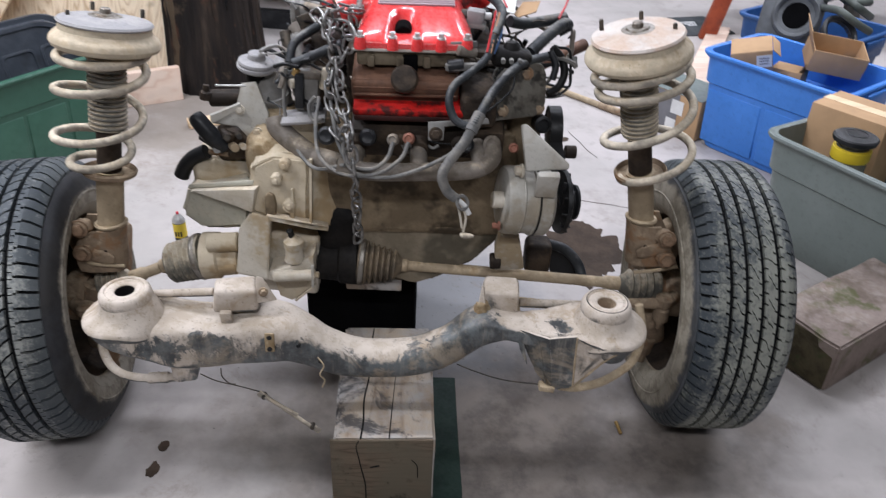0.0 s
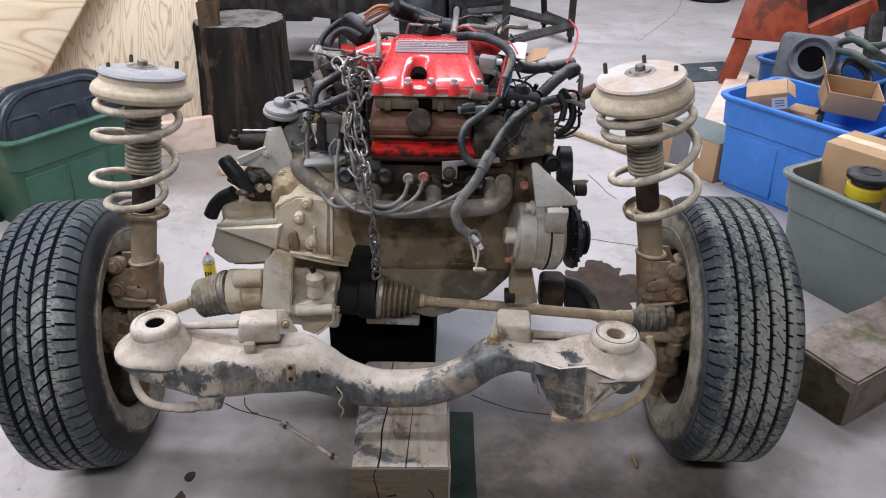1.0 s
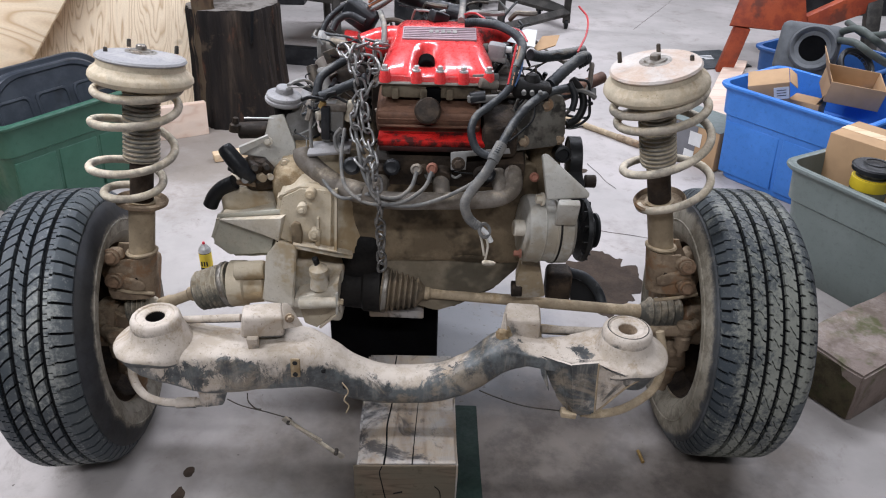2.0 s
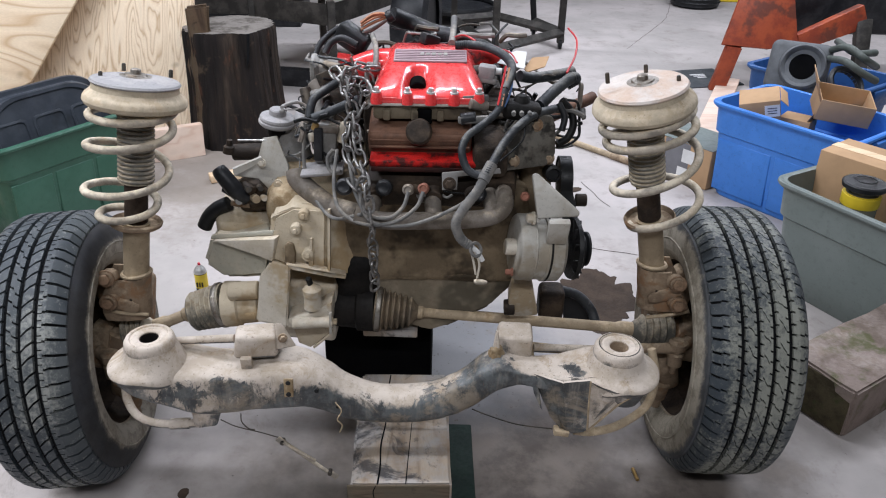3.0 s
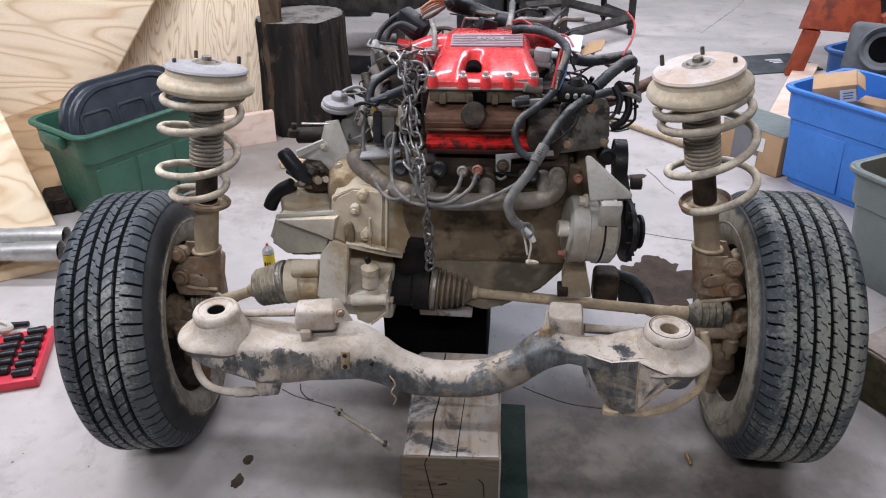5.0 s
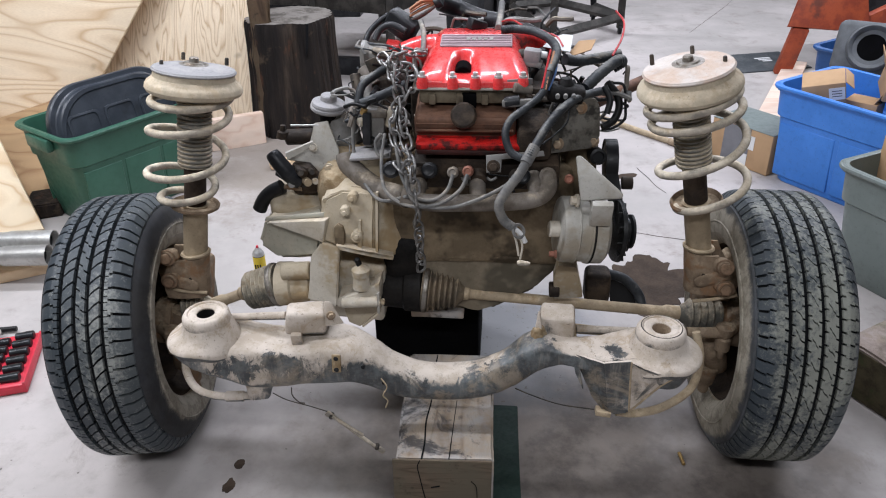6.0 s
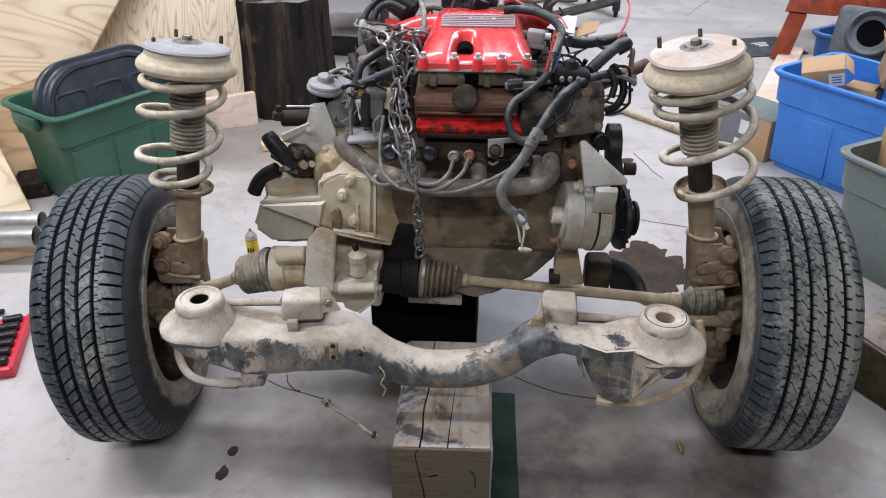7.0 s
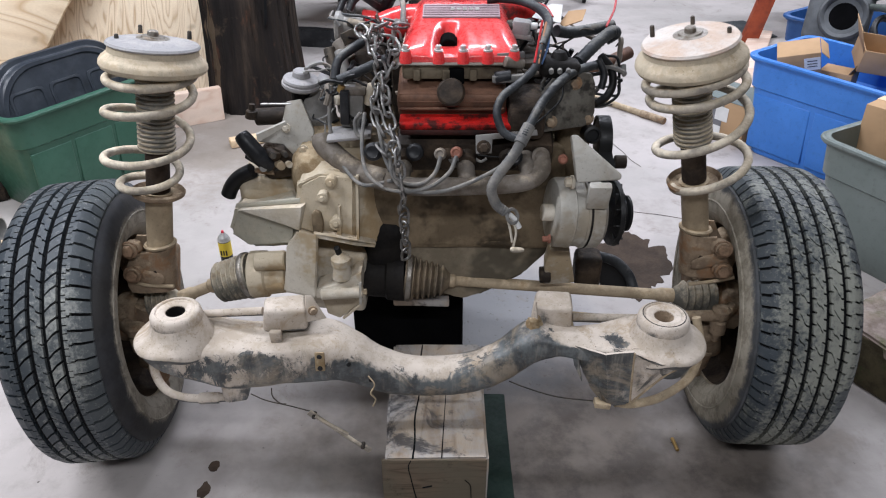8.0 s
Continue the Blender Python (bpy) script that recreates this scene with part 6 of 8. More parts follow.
can = part("servo_can", lathe(B(), sv - sx * 0.02, sv + sx * 0.04, [(0, 0.02), (0.003, 0.036), (0.007, 0.0395), (0.012, 0.0395), (0.0135, 0.0365), (0.018, 0.0375), (0.022, 0.036), (0.0245, 0.03), (0.027, 0.019), (0.037, 0.0175), (0.0395, 0.015), (0.041, 0.006)], 40), PLATE, cl, "stepped grey metal servo cap")
part("cap_clip", box(B(), sv + Vector((0.014, -0.012, 0.018)), (0.012, 0.008, 0.006), 0.0015), STONEGREY, can)
part("servo_neck", lathe(B(), sv - sx * 0.045, sv - sx * 0.012, [(0, 0.018), (0.02, 0.02), (0.033, 0.028)], 24), GREASE_SHADE, can)
part("servo_body", lathe(B(), sv + Vector((0.034, 0.02, -0.115)), sv + Vector((0.012, 0.01, -0.03)), [(0, 0.026), (0.012, 0.036), (0.03, 0.037), (0.032, 0.0395), (0.04, 0.0395), (0.042, 0.036), (0.07, 0.033), (0.085, 0.024)], 28), STONEGREY, can, "dark grey servo body with a crimped band")
part("side_can", lathe(B(), (-0.19, 0.17, 0.72), (-0.205, 0.19, 0.79), [(0, 0.02), (0.015, 0.034), (0.05, 0.036), (0.068, 0.022)], 24), PLATE, can)
part("needle", rod(B(), (-0.332, 0.08, 0.751), (-0.269, 0.08, 0.752), 0.0022), ALU, cl)
part("master", rod(B(), (-0.354, 0.11, 0.711), (-0.286, 0.11, 0.715), 0.018), HEADM, cl)
part("bleeder", lathe(B(), (-0.36, 0.1, 0.714), (-0.355, 0.1, 0.75), [(0, 0.014), (0.015, 0.012), (0.018, 0.007), (0.03, 0.006)], 14), HEADM, cl)
part("elbow_hose", hose(B(), [(-0.374, 0.055, 0.694), (-0.367, 0.05, 0.686), (-0.35, 0.045, 0.664), (-0.334, 0.045, 0.644), (-0.318, 0.05, 0.628)], 0.0185, 18, taper=lambda t: 0.82 + 0.5 * t * (1.2 - t)), BLACKDUST, cl, "fat black rubber elbow hose")
part("shift_tower", lump(B(), (-0.285, 0.1, 0.628), (0.13, 0.1, 0.075), 0.6, 0.007, 40, rot(0, -10, 0)), HEADM, cl, "oily dark shift tower")
cluster = part("slave", lump(B(), (-0.329, 0.065, 0.632), (0.06, 0.045, 0.038), 0.8, 0.008, 50, rot(0, 25, 0)), HEADM, cl, "black greasy slave cylinder")
for p, q, r, mt_ in (((-0.368, 0.06, 0.65), (-0.338, 0.05, 0.636), 0.012, BLACKDUST), ((-0.321, 0.055, 0.659), (-0.301, 0.035, 0.652), 0.010, HEADM), ((-0.303, 0.045, 0.634), (-0.29, 0.02, 0.64), 0.009, STRUT), ((-0.339, 0.05, 0.625), (-0.331, 0.03, 0.63), 0.008, STONEGREY), ((-0.316, 0.05, 0.652), (-0.305, 0.022, 0.662), 0.007, DARKBOLT), ((-0.282, 0.045, 0.634), (-0.274, 0.025, 0.641), 0.007, CASE), ((-0.29, 0.05, 0.657), (-0.28, 0.025, 0.663), 0.006, DARKBOLT), ((-0.357, 0.06, 0.611), (-0.314, 0.05, 0.611), 0.006, KNUCKLE), ((-0.311, 0.05, 0.617), (-0.272, 0.05, 0.641), 0.005, DARKBOLT), ((-0.331, 0.06, 0.663), (-0.291, 0.05, 0.654), 0.005, HEADM)):
    part("fitting", rod(B(), p, q, r), mt_, cluster)
part("hose_stub", hose(B(), [(-0.424, 0.06, 0.552), (-0.412, 0.06, 0.575), (-0.391, 0.06, 0.596), (-0.363, 0.06, 0.611)], 0.0165, 14), BLACK, cl, "short black rubber hose stub")
# pipe over the gearbox
cr = thing("crossover_pipe", (-0.175, 0.02, 0.657), "dusty grey bent pipe over the gearbox", "pipe")
part("tube", hose(B(), [(-0.204, 0.04, 0.699), (-0.2, 0.03, 0.686), (-0.181, 0.02, 0.668), (-0.147, 0, 0.65), (-0.115, -0.01, 0.638), (-0.059, -0.06, 0.647)], 0.0225, 16), PIPE, cr)
part("flange", box(B(), (-0.146, 0.03, 0.71), (0.09, 0.05, 0.008), 0.003, rot(10, -6, 0)), PLATE, cr)
dv = thing("egr_valve", (-0.138, 0.06, 0.767), "dusty square valve body beside the chain", "valve")
part("body", box(B(), (-0.139, 0.06, 0.758), (0.045, 0.04, 0.085), 0.006, rot(0, 5, 0)), STONEGREY, dv)
part("coil", box(B(), (-0.152, 0.035, 0.763), (0.018, 0.02, 0.07), 0.003, rot(0, 3, 0)), BLACKDUST, dv)
part("side_port", rod(B(), (-0.172, 0.04, 0.774), (-0.153, 0.05, 0.775), 0.01), CASE, dv)
part("base_lug", rod(B(), (-0.123, 0.03, 0.731), (-0.108, 0.03, 0.734), 0.008), BLACKDUST, dv)
part("cap", box(B(), (-0.137, 0.06, 0.792), (0.055, 0.045, 0.016), 0.004), PIPE, dv)
part("terminal", rod(B(), (-0.161, 0.04, 0.793), (-0.155, 0.04, 0.806), 0.007), BRASS, dv)
part("solenoid", rod(B(), (-0.106, 0.05, 0.763), (-0.096, 0.05, 0.804), 0.011), CASE, dv)

# ---- hoses, wires and chain on the engine ----
wl = thing("wiring_loom", (0.25, -0.05, 0.7), "dusty black corrugated wiring looms draped over the engine", "wiring loom")
LOOMS = [
    ("loom", [(0.128, 0.16, 0.941), (0.159, 0.16, 0.943), (0.199, 0.14, 0.942), (0.23, 0.1, 0.935), (0.241, 0.05, 0.923), (0.225, 0, 0.896)], 0.0092, 0.0008, LOOM),
    ("loom", [(0.225, 0, 0.896), (0.212, -0.03, 0.865), (0.18, -0.06, 0.844), (0.152, -0.08, 0.828), (0.142, -0.1, 0.805), (0.154, -0.115, 0.775), (0.182, -0.12, 0.765), (0.195, -0.125, 0.787)], 0.008, 0.0008, LOOM),
    ("loom", [(0.329, 0.02, 0.853), (0.286, -0.02, 0.854), (0.252, -0.06, 0.845), (0.222, -0.1, 0.825), (0.201, -0.13, 0.799), (0.187, -0.15, 0.781)], 0.0088, 0.0008, LOOM),
    ("loom", [(0.187, -0.15, 0.781), (0.172, -0.16, 0.752), (0.148, -0.17, 0.721), (0.133, -0.18, 0.694), (0.142, -0.18, 0.663), (0.16, -0.18, 0.646)], 0.0098, 0.0009, CABLE),
    ("tape", [(0.198, -0.132, 0.794), (0.181, -0.156, 0.77)], 0.0115, 0, CABLE),
    ("loom", [(0.365, 0.13, 0.869), (0.383, 0.13, 0.881), (0.371, 0.11, 0.89), (0.339, 0.08, 0.876), (0.301, 0.04, 0.853)], 0.0125, 0.0012, LOOM),
    ("hose", [(0.26, 0.08, 0.901), (0.289, 0.1, 0.892), (0.333, 0.12, 0.892), (0.379, 0.14, 0.895)], 0.0115, 0.0006, LOOM),
    ("hose", [(0.35, 0.08, 0.852), (0.372, 0.08, 0.828), (0.378, 0.07, 0.801), (0.367, 0.06, 0.777), (0.344, 0.05, 0.766)], 0.008, 0, BLACK),
    ("hose", [(0.342, 0.06, 0.852), (0.355, 0.05, 0.826), (0.35, 0.04, 0.799)], 0.007, 0, BLACKDUST),
    ("hose", [(0.364, 0.1, 0.846), (0.388, 0.1, 0.84), (0.394, 0.09, 0.8), (0.393, 0.08, 0.773), (0.368, 0.06, 0.761), (0.344, 0.05, 0.761)], 0.003, 0, BLACKDUST),
    ("wire", [(0.266, -0.03, 0.832), (0.262, -0.05, 0.813), (0.241, -0.07, 0.797), (0.214, -0.1, 0.786)], 0.002, 0, BLACK),
    ("hose", [(-0.017, 0.34, 0.962), (0.027, 0.36, 0.94), (0.082, 0.34, 0.924), (0.129, 0.3, 0.925)], 0.021, 0, BLACKDUST),
    ("hose", [(0.127, 0.34, 0.96), (0.125, 0.28, 0.943), (0.121, 0.2, 0.936)], 0.0075, 0, CABLE),
    ("hose", [(-0.055, 0.26, 0.936), (-0.043, 0.2, 0.923), (-0.039, 0.14, 0.898)], 0.006, 0, CABLE),
    ("hose", [(-0.173, 0.06, 0.811), (-0.165, 0.08, 0.843), (-0.14, 0.1, 0.859), (-0.112, 0.1, 0.877)], 0.009, 0, LOOM),
    ("hose", [(-0.163, 0.04, 0.816), (-0.127, 0.05, 0.828), (-0.094, 0.05, 0.843), (-0.066, 0.05, 0.856)], 0.0095, 0, LOOM),
    ("hose", [(-0.162, 0.25, 0.896), (-0.149, 0.26, 0.917), (-0.123, 0.26, 0.928), (-0.089, 0.25, 0.915)], 0.008, 0, BLACKDUST),
    ("hose", [(-0.188, 0.26, 0.883), (-0.177, 0.28, 0.908), (-0.155, 0.3, 0.928), (-0.136, 0.31, 0.939)], 0.007, 0, BLACKDUST),
    ("hose", [(0.109, 0.3, 0.925), (0.168, 0.28, 0.924), (0.219, 0.24, 0.912), (0.262, 0.2, 0.894)], 0.009, 0, BLACK),
    ("hose", [(0.136, 0.25, 0.922), (0.187, 0.2, 0.906), (0.223, 0.16, 0.892)], 0.008, 0, BLACK),
]
for nm, pts, r, ribs, mt_ in LOOMS:
    n = max(4, int(sum((Vector(a) - Vector(b)).length for a, b in zip(pts, pts[1:])) / 0.0035 / (len(pts) - 1))) if ribs else 8
    part(nm, hose(B(), pts, r, 12, n, ribs), mt_, wl)
for k, (pts, mt_) in enumerate((
    ([(0.228, 0.04, 0.931), (0.219, 0, 0.902), (0.211, -0.03, 0.874)], WIRERED), ([(0.235, 0.04, 0.928), (0.226, 0, 0.902), (0.218, -0.03, 0.872)], WIREORANGE),
    ([(0.242, 0.04, 0.919), (0.238, 0.01, 0.894), (0.225, -0.02, 0.868)], WIREBLUE), ([(0.359, 0.1, 0.904), (0.383, 0.16, 0.924), (0.396, 0.24, 0.939), (0.385, 0.3, 0.95)], WIRERED),
    ([(0.216, 0.2, 0.927), (0.246, 0.18, 0.923), (0.26, 0.15, 0.909)], WIRERED), ([(0.223, 0.2, 0.922), (0.252, 0.18, 0.915), (0.258, 0.15, 0.899)], WIREORANGE),
    ([(0.23, 0.2, 0.922), (0.261, 0.18, 0.918), (0.27, 0.15, 0.902)], WIREBLUE), ([(0.117, 0.22, 0.941), (0.148, 0.24, 0.944), (0.173, 0.22, 0.937)], WIRERED))):
    part("wire", hose(B(), pts, 0.0022, 6), mt_, wl)
for p, q, r, mt_ in (((0.166, 0.1, 0.904), (0.178, 0.1, 0.905), 0.012, DARKBOLT), ((0.157, -0.03, 0.876), (0.191, -0.02, 0.868), 0.01, PIPE), ((0.139, -0.04, 0.848), (0.169, -0.04, 0.853), 0.012, BLACKDUST)):
    part("connector", rod(B(), p, q, r), mt_, wl)
plugbox = part("connector", box(B(), (0.194, 0.1, 0.902), (0.036, 0.03, 0.03), 0.005, rot(0, 6, -8), 2), PLATE, wl, "small grey metal sensor")
part("pin", rod(B(), (0.206, 0.1, 0.905), (0.225, 0.1, 0.904), 0.007), PAPER, plugbox)
part("pin", box(B(), (0.194, 0.1, 0.888), (0.042, 0.03, 0.012), 0.003, rot(0, 6, -8), 2), STONEGREY, plugbox)
dist = part("coil_pack", roughen(box(B(), (0.26, 0, 0.856), (0.075, 0.05, 0.034), 0.012, rot(0, 8, 0), 3), 0.004, 40), GREASE_SHADE, wl, "black greasy connector block")
part("cap", rod(B(), (0.259, 0, 0.872), (0.259, 0, 0.886), 0.017, 0.012), GREASE_SHADE, dist)
for q in (1012, 1024, 1036):
    part("terminal", rod(B(), Vector((0.258, -0.028, 0.86)) + Vector(((q - 1024) * 0.0013, 0, 0)), Vector((0.257, -0.04, 0.86)) + Vector(((q - 1024) * 0.0013, 0, 0)), 0.0045), CABLE, dist)
part("bracket_strip", box(B(), (0.168, -0.02, 0.884), (0.05, 0.004, 0.012), 0.0015, rot(0, -4, 0)), CABLE, wl)
part("bracket_strip", box(B(), (0.164, -0.045, 0.85), (0.06, 0.012, 0.014), 0.003, rot(0, -3, 0)), CABLE, wl)
part("connector", box(B(), (0.073, 0.22, 0.937), (0.04, 0.03, 0.025), 0.005, rot(0, 20, 30), 2), BLACKDUST, wl)
part("tag", slab(B(), [(0.217, 0.14, 0.911), (0.234, 0.17, 0.92), (0.261, 0.19, 0.925), (0.283, 0.19, 0.923), (0.275, 0.14, 0.9)][::-1], 0.001), PAPER, wl, "white paper tag")
part("tag", slab(B(), [(0.275, 0.15, 0.897), (0.297, 0.2, 0.908), (0.335, 0.21, 0.909), (0.321, 0.16, 0.9), (0.283, 0.15, 0.89)][::-1], 0.002), CARD, wl, "tan paper tag")
rng = random.Random(5)
TANGLE = [((-0.08, 0.20, 0.84), (0.10, 0.05, 0.05), 26), ((0.27, 0.16, 0.83), (0.07, 0.08, 0.06), 34), ((0.10, 0.30, 0.91), (0.16, 0.05, 0.03), 24), ((-0.05, 0.08, 0.78), (0.05, 0.04, 0.07), 22), ((0.34, 0.1, 0.80), (0.05, 0.05, 0.06), 14), ((-0.16, 0.1, 0.76), (0.06, 0.06, 0.06), 26), ((0.1, -0.05, 0.68), (0.12, 0.02, 0.02), 8), ((0.24, 0.05, 0.80), (0.05, 0.03, 0.05), 18)]
for c, spread, count in TANGLE:
    for k in range(count):
        pts = []
        p = Vector(c) + Vector([rng.uniform(-1, 1) * q for q in spread])
        d = Vector((rng.uniform(-1, 1), rng.uniform(-0.4, 0.4), rng.uniform(-0.5, 0.5))).normalized()
        for j in range(5):
            pts.append(p.copy())
            d = (d + Vector((rng.uniform(-1, 1), rng.uniform(-0.6, 0.6), rng.uniform(-0.8, 0.8))) * 0.7).normalized()
            p = p + d * 0.028
            for i in range(3):
                p[i] = min(max(p[i], c[i] - spread[i] * 1.15), c[i] + spread[i] * 1.15)
        part("wire", hose(B(), pts, rng.choice((0.0016, 0.002, 0.0028, 0.004, 0.0055)), 7, 5), rng.choice((LOOM, BLACK, BLACKDUST, BLACKDUST, CABLE, PIPE, DARKBOLT, LOOM, BLACK, STONEGREY)), wl)
# stripped ends hanging from the big loom
for pts, mt_, r in (([(0.165, -0.18, 0.643), (0.177, -0.18, 0.631), (0.186, -0.18, 0.614)], PAPER, 0.005), ([(0.161, -0.18, 0.642), (0.169, -0.18, 0.611), (0.174, -0.18, 0.583)], CASE, 0.0022), ([(0.168, -0.18, 0.638), (0.18, -0.18, 0.608), (0.177, -0.18, 0.575)], CASE, 0.0022)):
    part("bare_end", hose(B(), pts, r, 8), mt_, wl)
part("bare_end", lathe(B(), (0.171, -0.18, 0.567), (0.197, -0.18, 0.565), [(0, 0.003), (0.004, 0.0058), (0.02, 0.005), (0.026, 0.0025)], 10), SPRING, wl)
part("bare_end", ring_of(B(), (0.172, -0.182, 0.639), (0.6, -0.6, 0.5), 0.013, 0.0035, 18, 6), CABLE, wl)
# plug leads
pl = thing("plug_leads", (-0.034, -0.11, 0.681), "grey spark plug leads looping below the chain", "plug leads")
LEADS = [
    [(0.041, -0.11, 0.724), (0.03, -0.125, 0.697), (0.002, -0.13, 0.677), (-0.039, -0.12, 0.68), (-0.063, -0.1, 0.714), (-0.073, -0.08, 0.754), (-0.084, -0.04, 0.793)],
    [(0.07, -0.115, 0.727), (0.056, -0.13, 0.7), (0.019, -0.135, 0.673), (-0.027, -0.13, 0.661), (-0.07, -0.11, 0.661), (-0.103, -0.08, 0.678), (-0.113, -0.04, 0.718), (-0.109, 0, 0.765)],
    [(0.173, -0.165, 0.752), (0.142, -0.16, 0.723), (0.093, -0.15, 0.69), (0.037, -0.14, 0.666), (-0.021, -0.13, 0.664), (-0.047, -0.12, 0.686), (-0.055, -0.1, 0.726)],
    [(-0.05, -0.12, 0.679), (-0.112, -0.07, 0.644), (-0.153, -0.02, 0.655), (-0.179, 0.02, 0.69), (-0.186, 0.04, 0.741), (-0.179, 0.05, 0.802)],
    [(-0.117, 0, 0.765), (-0.13, 0, 0.745), (-0.123, -0.01, 0.721), (-0.101, -0.02, 0.726)],
]
for pts in LEADS:
    part("lead", hose(B(), pts, 0.0038, 8), CABLE, pl)


def chain(label, pts, size, wire):
    """A chain of separate oval links along a path."""
    th = thing("chain", pts[0], label, "chain")
    path = smooth_path(pts, 24)
    bm = B()
    w, l = size * 0.30, size * 0.5
    oval = []
    for k in range(16):
        a = 2 * math.pi * k / 16
        c, s = math.cos(a), math.sin(a)
        oval.append(Vector((w * c, 0, (l - w) * (1 if s > 0.01 else -1 if s < -0.01 else 0) + w * s)))
    sweep(bm, oval, wire * 0.82, 8, closed=True)
    me = finish(bm, CHAIN, "link")
    dist, want, n = 0.0, 0.0, 0
    for a, b in zip(path, path[1:]):
        seg = (b - a).length
        while want <= dist + seg and seg > 0:
            p = a.lerp(b, (want - dist) / seg)
            ob = new("link", me)
            ob.parent = th
            ob.matrix_basis = Matrix.Translation(p - Vector(pts[0])) @ (b - a).to_track_quat("Z", "Y").to_matrix().to_4x4() @ rot(0, 0, 90 * (n % 2) + 35 + 20 * math.sin(n * 1.7)) @ rot(9 * math.sin(n * 2.3), 0, 0)
            want += size * 0.7
            n += 1
        dist += seg
    return th


chain("galvanised steel lifting chain hanging down the engine's front", [(-0.037, 0.05, 0.919), (-0.065, 0.03, 0.928), (-0.084, 0, 0.918), (-0.085, -0.02, 0.892), (-0.071, -0.03, 0.861), (-0.063, -0.05, 0.827), (-0.057, -0.07, 0.787), (-0.046, -0.09, 0.753), (-0.038, -0.12, 0.723), (-0.032, -0.13, 0.666), (-0.031, -0.11, 0.591), (-0.032, -0.085, 0.493)], 0.034, 0.0034)
chain("galvanised steel chain bunched beside the plenum", [(-0.112, 0.05, 0.91), (-0.093, 0.02, 0.898), (-0.06, 0.01, 0.904), (-0.044, -0.01, 0.89), (-0.054, -0.02, 0.858), (-0.077, -0.03, 0.832), (-0.082, -0.05, 0.797), (-0.071, -0.07, 0.76), (-0.048, -0.1, 0.739), (-0.06, -0.1, 0.726), (-0.078, -0.09, 0.746)], 0.034, 0.0034)
# ---- supports ----
tim = thing("timber", (0.03, -0.21, 0), "square weathered timber block with a long crack under the subframe", "timber")
def board(c, size, bevel=0.004, m=None, wob=0.0015, cuts=3):
    bm = box(B(), c, size, 0.0, m)
    bmesh.ops.subdivide_edges(bm, edges=list(bm.edges), cuts=cuts, use_grid_fill=True)
    for v in bm.verts:
        v.co += Vector((noise.noise(v.co * 9), noise.noise(v.co * 9 + Vector((4, 4, 4))), noise.noise(v.co * 9 + Vector((8, 1, 3))))) * wob * 2
    sharp = [e for e in bm.edges if len(e.link_faces) == 2 and e.calc_face_angle(0) > 0.8]
    bmesh.ops.bevel(bm, geom=sharp, offset=bevel, segments=2, affect="EDGES")
    return bm


TB = rot(0, 0, 1.5)
part("beam", board((0.031, -0.205, 0.117), (0.198, 0.345, 0.21), 0.005, TB, 0.002, 5), TIMBER, tim)
ck = hose(B(), [(-0.01, -0.379, 0.2212), (-0.008, -0.33, 0.2216), (-0.011, -0.27, 0.2218), (-0.006, -0.2, 0.2218), (-0.009, -0.12, 0.2216), (-0.006, -0.04, 0.2212)], 0.0019, 6)
part("crack", ck, GROOVE, tim, "long dark crack")
part("crack", hose(B(), [(0.045, -0.375, 0.2215), (0.047, -0.3, 0.2222), (0.05, -0.2, 0.2222)], 0.0011, 5), GROOVE, tim)
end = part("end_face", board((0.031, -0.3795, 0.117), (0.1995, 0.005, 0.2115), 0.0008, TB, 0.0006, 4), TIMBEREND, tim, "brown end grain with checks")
part("check", hose(B(), [(-0.013, -0.3825, 0.222), (-0.018, -0.3828, 0.205), (-0.014, -0.3828, 0.175), (-0.009, -0.3828, 0.14), (-0.003, -0.3828, 0.1), (-0.002, -0.3825, 0.05)], 0.0015, 6), GROOVE, end)
part("check", hose(B(), [(0.008, -0.3825, 0.148), (0.018, -0.3828, 0.151), (0.026, -0.3825, 0.153)], 0.0017, 6), GROOVE, end)
part("check", hose(B(), [(0.09, -0.3825, 0.17), (0.1, -0.3828, 0.155), (0.102, -0.3825, 0.12)], 0.0009, 5), GROOVE, end)
single("green_board", board(((0.06), -0.2, 0.0065), (0.27, 0.46, 0.011), 0.002, rot(0, 0, 1)), GREENPAINT, (0.06, -0.2, 0), "worn green painted board lying under the timber", "board")
# crate in near black, the shade under the pan included
cr = thing("crate", (-0.05, 0.27, 0), "matt black plastic crate under the oil pan, its shade put into the colour", "crate")
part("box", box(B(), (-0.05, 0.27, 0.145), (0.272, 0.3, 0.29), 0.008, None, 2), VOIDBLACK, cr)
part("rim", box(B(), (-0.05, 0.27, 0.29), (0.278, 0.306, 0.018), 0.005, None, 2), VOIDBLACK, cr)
single("support_plank", board((-0.01, 0.27, 0.31), (0.125, 0.54, 0.02), 0.002), TIMBER, (-0.01, 0.27, 0.30), "pale wooden plank between crate and oil pan", "plank")


